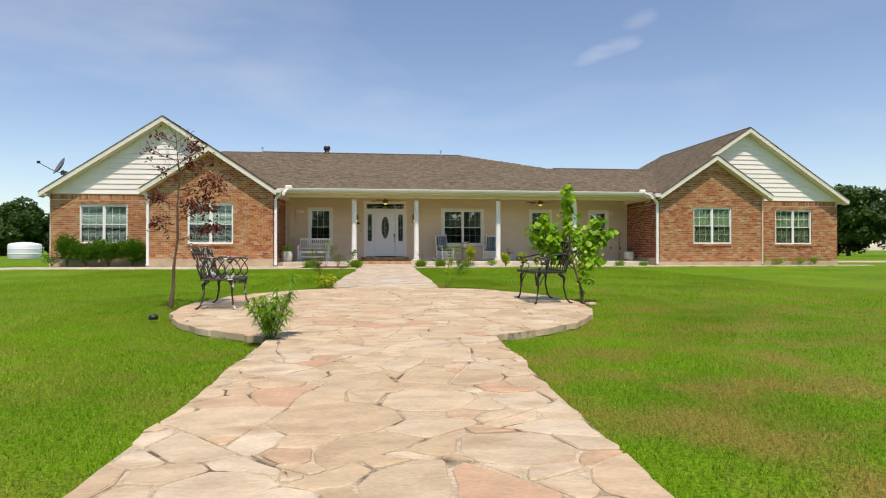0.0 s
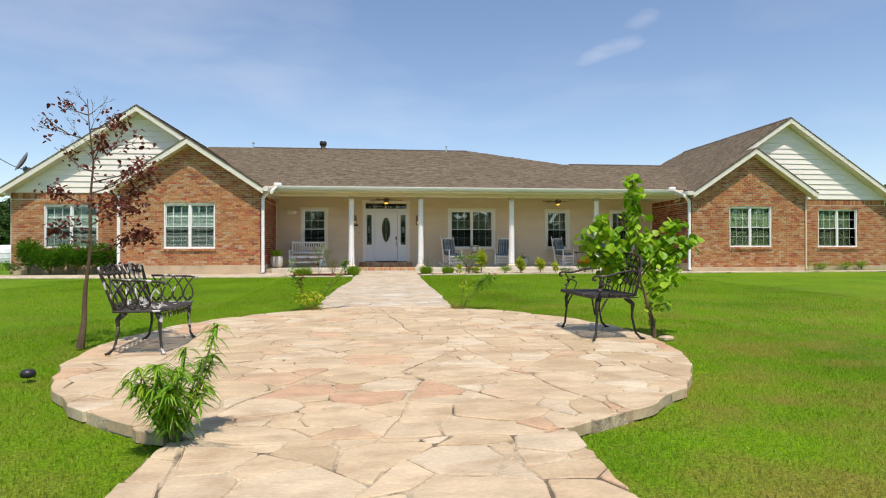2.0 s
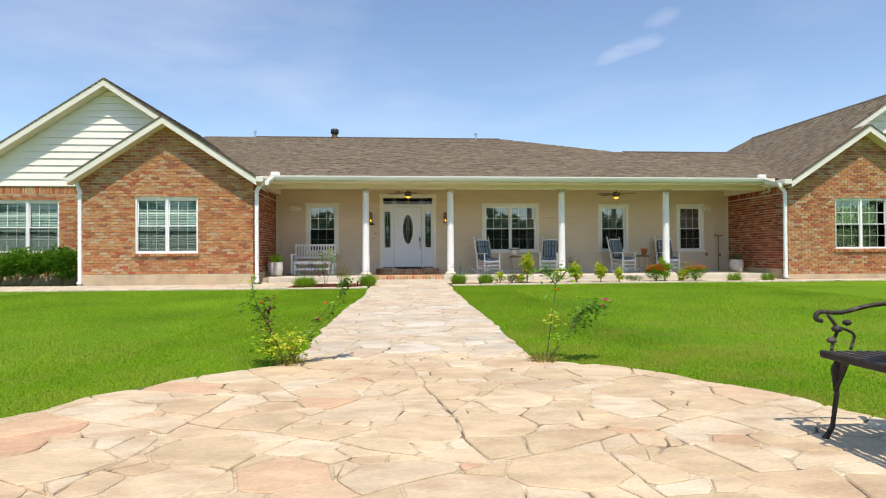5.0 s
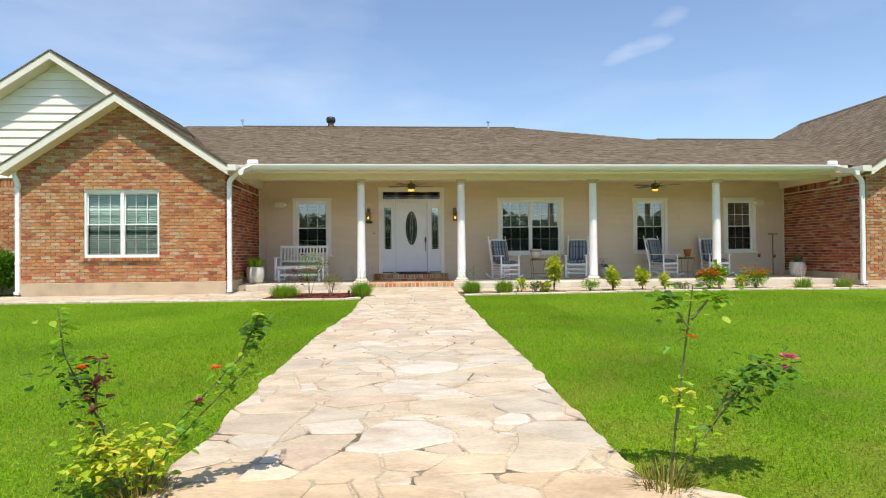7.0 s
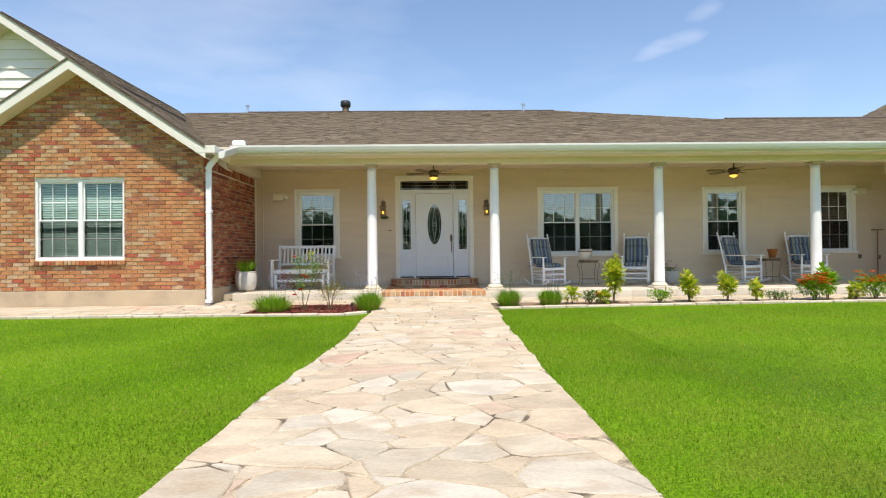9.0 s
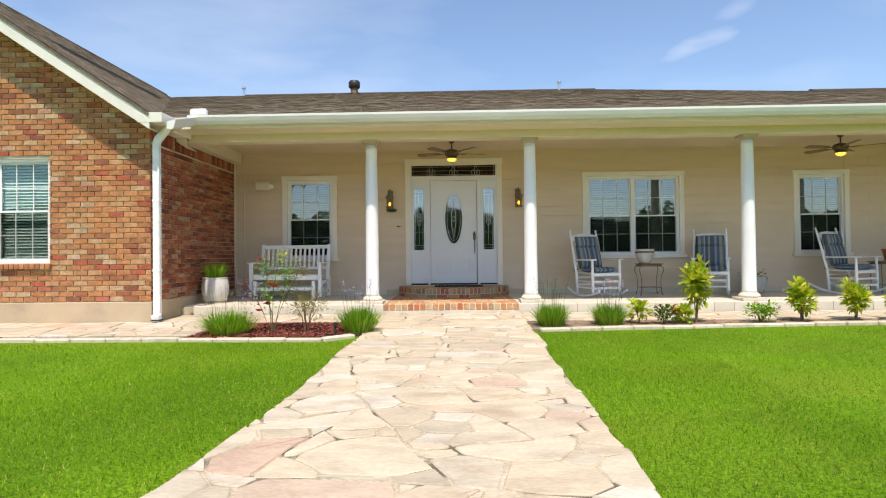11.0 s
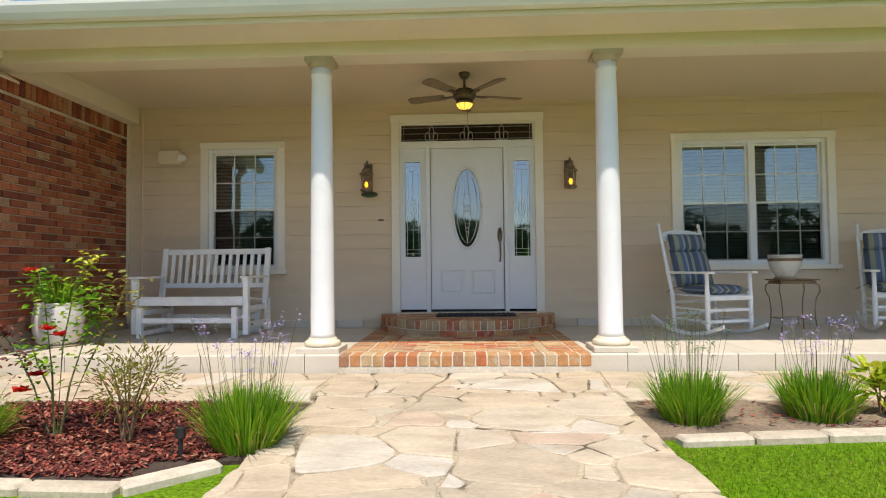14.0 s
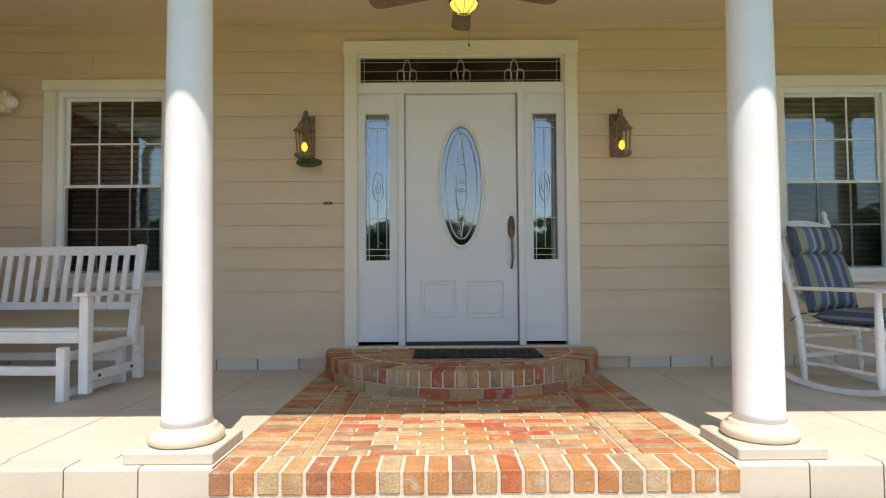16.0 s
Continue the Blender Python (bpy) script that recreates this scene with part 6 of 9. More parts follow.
# ---- porch furniture ----
def glider(place):
    t = thing("glider_bench", place, "white painted wooden glider bench with a slatted back", "bench")
    W = M["white_old"]
    hw = 0.635
    fr = part("seat_frame", boxed(-hw + 0.04, hw - 0.04, -0.30, -0.275, 0.345, 0.42, bevel=0.003), W, t)
    slat = mesh_of(boxed(-hw + 0.04, hw - 0.04, 0, 0.07, 0.42, 0.44, bevel=0.003), "seat_slat", W)
    for k in range(6):
        part("seat_slat", slat, None, t, place=pose(0, -0.29 + k * 0.085, -k * 0.008))
    tilt = pose(0, 0.20, 0.38, -10)
    for s in (-1, 1):
        part("back_post", boxed(s * hw - 0.03, s * hw + 0.03, -0.02, 0.025, -0.1, 0.62, bevel=0.004), W, t, place=tilt)
        part("front_leg", boxed(s * hw - 0.03, s * hw + 0.03, -0.335, -0.275, 0.035, 0.64, bevel=0.004), W, t)
        part("rear_leg", boxed(s * hw - 0.03, s * hw + 0.03, 0.245, 0.30, 0.03, 0.40, bevel=0.004), W, t)
        part("armrest", boxed(s * hw - 0.05, s * hw + 0.045, -0.37, 0.23, 0.64, 0.665, bevel=0.006), W, t)
        part("side_rail", boxed(s * hw - 0.012, s * hw + 0.012, -0.275, 0.25, 0.10, 0.16, bevel=0.003), W, t)
        part("side_rail", boxed(s * hw - 0.012, s * hw + 0.012, -0.275, 0.25, 0.28, 0.34, bevel=0.003), W, t)
        part("base_leg", boxed(s * (hw - 0.10) - 0.028, s * (hw - 0.10) + 0.028, -0.40, -0.345, 0.0, 0.33, bevel=0.004), W, t)
        part("base_leg", boxed(s * (hw - 0.10) - 0.028, s * (hw - 0.10) + 0.028, 0.20, 0.25, 0.0, 0.33, bevel=0.004), W, t)
        part("base_rail", boxed(s * (hw - 0.10) - 0.015, s * (hw - 0.10) + 0.015, -0.345, 0.20, 0.24, 0.30, bevel=0.003), W, t)
        part("base_rail", boxed(s * (hw - 0.10) - 0.015, s * (hw - 0.10) + 0.015, -0.345, 0.20, 0.02, 0.07, bevel=0.003), W, t)
        for yy in (-0.2, 0.16):
            part("bolt", boxed(s * (hw + 0.013), s * (hw + 0.02), yy, yy + 0.018, 0.12, 0.138), M["black"], t, "dark bolt")
    part("base_stretcher", boxed(-hw + 0.13, hw - 0.13, -0.39, -0.355, 0.16, 0.215, bevel=0.003), W, t)
    part("base_stretcher", boxed(-hw + 0.13, hw - 0.13, 0.21, 0.24, 0.16, 0.215, bevel=0.003), W, t)
    part("top_rail", boxed(-hw + 0.03, hw - 0.03, -0.012, 0.018, 0.545, 0.61, bevel=0.004), W, t, place=tilt)
    part("lower_rail", boxed(-hw + 0.03, hw - 0.03, -0.012, 0.018, 0.145, 0.20, bevel=0.004), W, t, place=tilt)
    me = mesh_of(boxed(-0.02, 0.02, -0.006, 0.012, 0.20, 0.545, bevel=0.002), "back_slat", W)
    for k in range(13):
        x = -hw + 0.105 + k * (2 * hw - 0.21) / 12
        part("back_slat", me, None, t, place=tilt @ Matrix.Translation((x, 0, 0)))
    return t


def rocking_chair(place):
    t = thing("rocking_chair", place, "white wooden rocking chair with a blue striped cushion", "rocking chair", "rocking chairs on the porch")
    W = M["white_old"]
    hw, R = 0.265, 1.15
    for s in (-1, 1):
        bm = bmesh.new()
        ys = np.linspace(-0.46, 0.56, 15)
        top = [(y, 0.035 + R - math.sqrt(R * R - (y - 0.02) ** 2)) for y in ys]
        outline = [(y, z) for y, z in top] + [(y, z - 0.036) for y, z in top[::-1]]
        x = s * hw
        prism(bm, outline, lambda a, b: (x - 0.016, a, b), lambda a, b: (x + 0.016, a, b))
        zmin = min(v.co.z for v in bm.verts)
        for v in bm.verts:
            v.co.z -= zmin
        soften(bm, 0.005)
        part("rocker", bm, W, t)
        bm = bmesh.new()
        tube(bm, [(s * hw, -0.27, 0.05), (s * hw, -0.262, 0.12), (s * hw, -0.262, 0.38), (s * hw, -0.26, 0.50), (s * hw, -0.258, 0.615)], [0.017, 0.023, 0.025, 0.02, 0.019], 10)
        part("front_leg", bm, W, t, smooth=True)
        bm = bmesh.new()
        tube(bm, [(s * hw, 0.20, 0.05), (s * hw, 0.205, 0.14), (s * hw, 0.225, 0.40), (s * hw, 0.33, 0.80), (s * hw, 0.41, 1.08), (s * hw, 0.418, 1.105), (s * hw, 0.425, 1.13), (s * hw, 0.432, 1.155)],
             [0.017, 0.022, 0.024, 0.021, 0.018, 0.012, 0.020, 0.010], 10)
        part("back_post", bm, W, t, smooth=True)
        bm = bmesh.new()
        prism(bm, [(-0.33, -0.042), (-0.34, 0.0), (-0.33, 0.042), (-0.1, 0.03), (0.27, 0.022), (0.27, -0.022), (-0.1, -0.03)], lambda a, b: (s * hw + b, a, 0.615 + 0.02 * 0), lambda a, b: (s * hw + b, a, 0.638))
        soften(bm, 0.006)
        part("armrest", bm, W, t)
        for z in (0.15, 0.26):
            bm = bmesh.new()
            rod(bm, (s * hw, -0.262, z), (s * hw, 0.212, z + 0.01), 0.011)
            part("side_rung", bm, W, t)
    for z, y in ((0.15, -0.262), (0.26, -0.262), (0.20, 0.212), (0.32, 0.22)):
        part("rung", boxed(-hw, hw, y - 0.010, y + 0.010, z - 0.016, z + 0.016, bevel=0.006), W, t)
    slat = mesh_of(boxed(-hw + 0.01, hw - 0.01, 0, 0.042, 0.392, 0.408, bevel=0.003), "seat_slat", W)
    for k in range(9):
        part("seat_slat", slat, None, t, place=pose(0, -0.26 + k * 0.056, 0))
    part("seat_rail", boxed(-hw, hw, -0.285, -0.255, 0.355, 0.40, bevel=0.004), W, t)
    lean = pose(0, 0.225, 0.42, -15.5)
    bm = bmesh.new()
    outline = [(-hw + 0.01, 0.56), (hw - 0.01, 0.56)] + [((hw - 0.01) * math.cos(a), 0.63 + 0.055 * math.sin(a)) for a in np.linspace(0, math.pi, 13)]
    prism(bm, outline, lambda a, b: (a, -0.01, b), lambda a, b: (a, 0.012, b))
    part("crest_rail", bm, W, t, place=lean)
    part("back_rail", boxed(-hw, hw, -0.01, 0.012, 0.12, 0.17, bevel=0.004), W, t, place=lean)
    for k in range(5):
        x = -0.18 + k * 0.09
        part("back_slat", boxed(x - 0.014, x + 0.014, -0.006, 0.008, 0.17, 0.56, bevel=0.003), W, t, place=lean)

    def pad(w, h, d, m, name, parent):
        bm = bmesh.new()
        nx, ny = 10, 8
        grid = {}
        for side in (1, -1):
            for i in range(nx + 1):
                for j in range(ny + 1):
                    u, v = i / nx * 2 - 1, j / ny * 2 - 1
                    e = (1 - abs(u) ** 5) * (1 - abs(v) ** 5)
                    edge = i in (0, nx) or j in (0, ny)
                    if edge and side < 0:
                        grid[(side, i, j)] = grid[(1, i, j)]
                    else:
                        puff = d * (0.25 + 0.75 * e) if not edge else 0.0
                        puff += 0.004 * math.sin(u * 9 + v * 4) * (0 if edge else 1)
                        grid[(side, i, j)] = bm.verts.new((u * w / 2 * (1 - 0.02 * v * v), v * h / 2 * (1 - 0.02 * u * u), side * puff / 2))
            for i in range(nx):
                for j in range(ny):
                    q = [grid[(side, i, j)], grid[(side, i + 1, j)], grid[(side, i + 1, j + 1)], grid[(side, i, j + 1)]]
                    bm.faces.new(q if side > 0 else q[::-1])
        return part(name, bm, M["stripes"], parent, smooth=True, place=m)
    cush = pad(0.50, 0.46, 0.10, pose(0, -0.055, 0.455), "seat_cushion", t)
    pad(0.49, 0.42, 0.11, lean @ pose(0, -0.055, 0.245, 90), "back_cushion", t)
    pad(0.47, 0.20, 0.12, lean @ pose(0, -0.065, 0.52, 90), "head_cushion", t)
    for s in (-1, 1):
        bm = bmesh.new()
        tube(bm, [(s * 0.24, 0.19, 0.47), (s * 0.275, 0.24, 0.46), (s * 0.30, 0.23, 0.44), (s * 0.33, 0.24, 0.42)], 0.004, 5)
        part("cushion_tie", bm, M["iron"], t, "dark cushion tie")
    return t


def side_table(place):
    t = thing("side_table", place, "small rusty wrought-iron side table with a thin top", "side table", "side tables between the rocking chairs")
    part("tabletop", boxed(-0.21, 0.21, -0.17, 0.17, 0.555, 0.568, bevel=0.004), M["rust"], t, "thin worn table top")
    part("apron", boxed(-0.19, 0.19, -0.13, 0.13, 0.515, 0.55, bevel=0.003), M["rust"], t)
    for sx in (-1, 1):
        for sy in (-1, 1):
            bm = bmesh.new()
            x, y = sx * 0.17, sy * 0.12
            tube(bm, [(x * 0.95, y * 0.95, 0.54), (x * 1.22, y * 1.2, 0.50), (x * 1.26, y * 1.25, 0.44), (x * 1.08, y * 1.05, 0.36), (x, y, 0.22), (x * 1.05, y * 1.05, 0.08), (x * 1.16, y * 1.16, 0.0)],
                 [0.007, 0.007, 0.007, 0.006, 0.006, 0.006, 0.010], 6)
            part("leg", bm, M["rust"], t, smooth=True)
    bm = bmesh.new()
    for a, b in (((-0.17, -0.12, 0.14), (0.17, -0.12, 0.14)), ((-0.17, 0.12, 0.14), (0.17, 0.12, 0.14)), ((-0.17, -0.12, 0.14), (-0.17, 0.12, 0.14)), ((0.17, -0.12, 0.14), (0.17, 0.12, 0.14))):
        rod(bm, a, b, 0.005, seg=6)
    part("stretcher", bm, M["rust"], t)
    return t


# ---- leaves and plants ----
def leaf_soup(parent, name, spots, mat, size, shape="oval", curl=0.25, label=""):
    """Leaves as bent diamonds or ovals: spots are (point, direction, size factor)."""
    verts, faces = [], []
    for p, d, k in spots:
        p, d = Vector(p), Vector(d)
        d = d.normalized() if d.length > 1e-6 else Vector((0, 0, 1))
        side = d.cross(Vector((0, 0, 1)))
        side = side.normalized() if side.length > 1e-3 else Vector((1, 0, 0))
        side = (side + Vector((RNG.uniform(-.5, .5), RNG.uniform(-.5, .5), RNG.uniform(-.5, .5))) * 0.8).normalized()
        up = side.cross(d).normalized()
        L = size[0] * k
        w = size[1] * k
        i = len(verts)
        if shape == "strap":
            n = 5
            for s in range(n + 1):
                f = s / n
                c = p + d * L * f - Vector((0, 0, 1)) * L * curl * f * f
                ww = w * (1 - f ** 2.2) * 0.5 + 0.0006
                verts += [tuple(c - side * ww), tuple(c + side * ww)]
            for s in range(n):
                faces.append((i + 2 * s, i + 2 * s + 1, i + 2 * s + 3, i + 2 * s + 2))
        elif shape == "heart":
            pts = [(0, 0, 0), (0.12, 0.38, 0.04), (0.45, 0.52, 0.02), (0.8, 0.26, -0.06), (1.0, 0, -0.14), (0.8, -0.26, -0.06), (0.45, -0.52, 0.02), (0.12, -0.38, 0.04), (0.45, 0, -0.05)]
            verts += [tuple(p + d * L * a + side * w * b + up * L * c) for a, b, c in pts]
            faces += [(i, i + 1, i + 8), (i + 1, i + 2, i + 8), (i + 2, i + 3, i + 8), (i + 3, i + 4, i + 8), (i + 4, i + 5, i + 8), (i + 5, i + 6, i + 8), (i + 6, i + 7, i + 8), (i + 7, i, i + 8)]
        else:
            pts = [(0, 0, 0), (0.35, 0.5, curl * 0.3), (0.75, 0.36, -curl * 0.05), (1.0, 0, -curl * 0.5), (0.75, -0.36, -curl * 0.05), (0.35, -0.5, curl * 0.3)]
            verts += [tuple(p + d * L * a + side * w * b + up * L * c) for a, b, c in pts]
            faces += [(i, i + 1, i + 2, i + 3), (i, i + 3, i + 4, i + 5)]
    if not verts:
        return None
    me = bpy.data.meshes.new(name)
    me.from_pydata(verts, [], faces)
    me.materials.append(mat)
    ob = new(name, me)
    ob.parent = parent
    return tagged(ob, label=label, kind="stuff" if name in ("blossom", "foliage") else "")


def rdir(spread=1.0, up=0.3):
    a = RNG.uniform(0, 2 * math.pi)
    return Vector((math.cos(a) * spread, math.sin(a) * spread, up + RNG.uniform(-0.4, 0.4)))


def clump(place, label, radius, height, blades, mat, stalks=0, flower=None, wide=0.008, group="strappy border plants", lean=0.7):
    """A grassy clump such as society garlic, with flower stalks."""
    t = thing("grass_clump", place, label, "garden plant", group)
    spots, dry = [], []
    for _ in range(blades):
        a, r = RNG.uniform(0, 2 * math.pi), radius * 0.35 * math.sqrt(RNG.random())
        lean_ = 0.04 + lean * RNG.random() ** 1.5
        d = Vector((math.cos(a) * lean_, math.sin(a) * lean_, 1))
        (dry if RNG.random() < 0.07 + 0.26 * lean_ else spots).append(((r * math.cos(a), r * math.sin(a), 0), d, RNG.uniform(0.55, 1.05)))
    leaf_soup(t, "foliage", spots, mat, (height, wide), "strap", 0.24)
    if mat is M["leaf_corn"]:
        leaf_soup(t, "foliage", dry, M["leaf_straw"], (height * 0.85, wide * 0.8), "strap", 0.45, "yellowed dry blades")
    if stalks:
        bm = bmesh.new()
        heads = []
        for _ in range(stalks):
            a, r = RNG.uniform(0, 2 * math.pi), radius * 0.3 * math.sqrt(RNG.random())
            l = RNG.uniform(0.05, 0.45)
            H = height * RNG.uniform(1.0, 1.6)
            top = (r * math.cos(a) + l * H * 0.6 * math.cos(a), r * math.sin(a) + l * H * 0.6 * math.sin(a), H)
            rod(bm, (r * math.cos(a), r * math.sin(a), 0), top, 0.0015, 0.0010, 4)
            heads.append(top)
        part("flower_stalk", bm, M["stem"], t, kind="stuff")
        if flower:
            sp = [(Vector(h) + Vector((RNG.gauss(0, 0.009), RNG.gauss(0, 0.009), RNG.gauss(0, 0.016))), rdir(1, 0.4), RNG.uniform(0.5, 1.1)) for h in heads for _ in range(11)]
            leaf_soup(t, "blossom", sp, flower, (0.020, 0.011), "oval", 0.2, "small lilac flower heads")
    return t


def leafy_bush(name, place, label, category, size, leaves, mat, leaf, stems=6, shape="oval", flowers=None, flower_mat=None, group="", core=True, flower_label="", floor=0.15, flower_size=0.03):
    """A small shrub: stems and an uneven crown of leaves."""
    t = thing(name, place, label, category, group)
    sx, sy, sz = size
    bm = bmesh.new()
    tips = []
    for k in range(stems):
        a = 2 * math.pi * k / stems + RNG.uniform(-0.4, 0.4)
        r = RNG.uniform(0.3, 0.8)
        tip = (sx / 2 * r * math.cos(a), sy / 2 * r * math.sin(a), sz * RNG.uniform(0.65, 0.98))
        mid = (tip[0] * 0.35, tip[1] * 0.35, tip[2] * 0.5)
        tube(bm, [(RNG.uniform(-.02, .02), RNG.uniform(-.02, .02), 0), mid, tip], [0.008, 0.006, 0.003], 5)
        tips.append((mid, tip))
    part("stem", bm, M["stem_brown"], t, kind="stuff")
    lobes = [(Vector(mid).lerp(Vector(tip), RNG.uniform(0.3, 1.0)), RNG.uniform(0.22, 0.38)) for mid, tip in tips for _ in range(2)]
    spots = []
    for _ in range(leaves):
        c, r = RNG.choice(lobes)
        d = Vector((RNG.gauss(0, 1), RNG.gauss(0, 1), RNG.gauss(0, 1))).normalized() * RNG.random() ** 0.4
        p = c + Vector((d.x * r * sx, d.y * r * sy, d.z * r * sz))
        p.z = max(p.z, floor * sz * RNG.random())
        spots.append((p, d + Vector((0, 0, 0.3)), RNG.uniform(0.6, 1.15)))
    leaf_soup(t, "foliage", spots, mat, leaf, shape)
    if flowers:
        fs = []
        for _ in range(flowers):
            c, r = RNG.choice(lobes)
            a = RNG.uniform(0, 2 * math.pi)
            q = c + Vector((math.cos(a) * r * sx * 0.8, math.sin(a) * r * sy * 0.8, r * sz * 0.9))
            for _ in range(10):
                fs.append((q, rdir(1, 0.35), RNG.uniform(0.7, 1.1)))
        leaf_soup(t, "blossom", fs, flower_mat, (flower_size, flower_size * 0.75), "oval", 0.4, flower_label)
    return t


def pot_profile(kind):
    if kind == "urn":
        return [(0.15, 0.0), (0.19, 0.03), (0.225, 0.14), (0.235, 0.26), (0.215, 0.38), (0.205, 0.40), (0.212, 0.41), (0.212, 0.425), (0.19, 0.425), (0.18, 0.36), (0.0, 0.36)]
    if kind == "bowl":
        return [(0.09, 0.0), (0.10, 0.02), (0.145, 0.09), (0.168, 0.16), (0.165, 0.225), (0.172, 0.23), (0.172, 0.25), (0.15, 0.25), (0.145, 0.21), (0.0, 0.21)]
    return [(0.07, 0.0), (0.105, 0.17), (0.118, 0.172), (0.118, 0.205), (0.10, 0.205), (0.095, 0.18), (0.0, 0.18)]


def planter(place, kind, scale, label, mat, group=""):
    t = thing("planter", place, label, "planter", group)
    bm = bmesh.new()
    lathe(bm, [(r * scale, z * scale + 0.02) for r, z in pot_profile(kind)], seg=36)
    part("pot", bm, mat, t, smooth=True)
    bm = bmesh.new()
    p = pot_profile(kind)[0][0] * scale
    lathe(bm, [(p * 1.05, 0.0), (p * 1.3, 0.008), (p * 1.3, 0.02), (p * 1.0, 0.02)], seg=28)
    part("saucer", bm, M["concrete"], t)
    bm = bmesh.new()
    z = pot_profile(kind)[-1][1] * scale + 0.022
    lathe(bm, [(pot_profile(kind)[-1 - 1][0] * scale * 0.98, z - 0.01), (0.02, z + 0.01)], seg=20)
    part("soil", bm, M["soil"], t, "dark potting soil")
    return t, z


def cane_plant(name, place, label, canes, mats, leaf, group="", blooms=()):
    """Straggly rose: canes with leaves in patches. canes: (points, leaves)."""
    t = thing(name, place, label, "rose bush", group)
    for pts, n, m, r in canes:
        bm = bmesh.new()
        tube(bm, pts, [0.006 * (1 - 0.6 * i / len(pts)) for i in range(len(pts))], 6)
        part("cane", bm, M["stem"], t)
    byk = {}
    for pts, n, m, r in canes:
        P3 = [Vector(p) for p in pts]
        for _ in range(int(n * 1.5)):
            f = 1 - RNG.random() ** 1.4 * 0.6
            k = min(int(f * (len(P3) - 1)), len(P3) - 2)
            q = P3[k].lerp(P3[k + 1], f * (len(P3) - 1) - k)
            byk.setdefault(m, []).append((q + Vector((RNG.gauss(0, r), RNG.gauss(0, r), RNG.gauss(0, r))), rdir(1, -0.1), RNG.uniform(0.6, 1.1)))
    for m, spots in byk.items():
        leaf_soup(t, "foliage", spots, M[m], leaf, "oval", 0.3)
    for (p, m, s) in blooms:
        spots = [(Vector(p) + Vector((RNG.gauss(0, s * 0.2), RNG.gauss(0, s * 0.2), 0)), rdir(0.9, 0.5), RNG.uniform(0.6, 1.0)) for _ in range(22)]
        leaf_soup(t, "bloom", spots, M[m], (s, s * 0.8), "heart", 0.3, "rose bloom in flower")
    return t


def build_porch_things():
    glider(pose(-2.07, 25.70, Z_FLOOR, 0, 0, -3))
    c = rocking_chair(pose(3.50, 25.46, Z_FLOOR, 0, 0, 21) @ Matrix.Scale(1.04, 4))
    copy_thing(c, pose(5.57, 25.62, Z_FLOOR, 0, 0, -22))
    copy_thing(c, pose(8.05, 25.62, Z_FLOOR, 0, 0, 24))
    copy_thing(c, pose(9.64, 25.72, Z_FLOOR, 0, 0, -4))
    s = side_table(pose(4.50, 25.72, Z_FLOOR))
    copy_thing(s, pose(8.78, 25.80, Z_FLOOR, 0, 0, 8))
    z = Z_FLOOR + 0.568
    p, h = planter(pose(4.42, 25.70, z), "bowl", 0.98, "cream glazed bowl planter with a painted band on a side table", M["ceramic"])
    bm = bmesh.new()
    lathe(bm, [(0.1665, 0.195), (0.1685, 0.20), (0.1672, 0.225), (0.165, 0.226)], seg=36)
    part("painted_band", bm, M["rust"], p, "brown painted band", smooth=True)
    spots = [((RNG.uniform(-.1, .1), RNG.uniform(-.1, .1), h), rdir(0.5, 0.5), RNG.uniform(0.5, 1)) for _ in range(160)]
    leaf_soup(p, "foliage", spots, M["leaf_dark"], (0.05, 0.012), "oval", 0.3, "low green sprouts")
    p, h = planter(pose(8.86, 25.80, z), "pot", 1.0, "small terracotta flower pot on a side table", M["terracotta"])
    p, h = planter(pose(-3.08, 24.72, Z_FLOOR), "urn", 0.96, "large glazed cream planter with spiky leaves by the brick wall", M["ceramic"], "large porch planters")
    spots = [((RNG.uniform(-.08, .08), RNG.uniform(-.08, .08), h), rdir(0.55, 1.0), RNG.uniform(0.6, 1.1)) for _ in range(200)]
    leaf_soup(p, "foliage", spots, M["leaf_corn"], (0.42, 0.022), "strap", 0.16)
    p, h = planter(pose(11.68, 25.1, Z_FLOOR), "urn", 0.92, "large glazed cream planter with thin leaves by the brick wall", M["ceramic"], "large porch planters")
    spots = [((RNG.uniform(-.08, .08), RNG.uniform(-.08, .08), h), rdir(0.45, 1.2), RNG.uniform(0.6, 1.1)) for _ in range(70)]
    leaf_soup(p, "foliage", spots, M["leaf_grey"], (0.42, 0.022), "strap", 0.3)
    p, h = planter(pose(6.50, 25.9, Z_FLOOR), "bowl", 1.15, "cream bowl planter with dark pink flowers on the porch floor", M["ceramic"])
    spots = [((RNG.gauss(-0.03, .09), RNG.gauss(0, .08), h + RNG.uniform(0, .12)), rdir(1, 0.3), RNG.uniform(0.6, 1.1)) for _ in range(160)]
    leaf_soup(p, "foliage", spots, M["leaf_dark"], (0.06, 0.035))
    spots = [((-0.1 + RNG.gauss(0, .07), RNG.gauss(0, .05), h + RNG.uniform(0.08, .28)), rdir(1, 0.3), RNG.uniform(0.6, 1.1)) for _ in range(60)]
    leaf_soup(p, "blossom", spots, M["leaf_red"], (0.045, 0.03), label="dark pink flowers")


# ---- garden beds ----
def edging_stone(place, L):
    t = tagged(part("edging_stone", boxed(0.004, L - 0.004, -0.055, 0.055, -0.10, 0.045, bevel=0.012), M["edging"]), kind="")
    return t


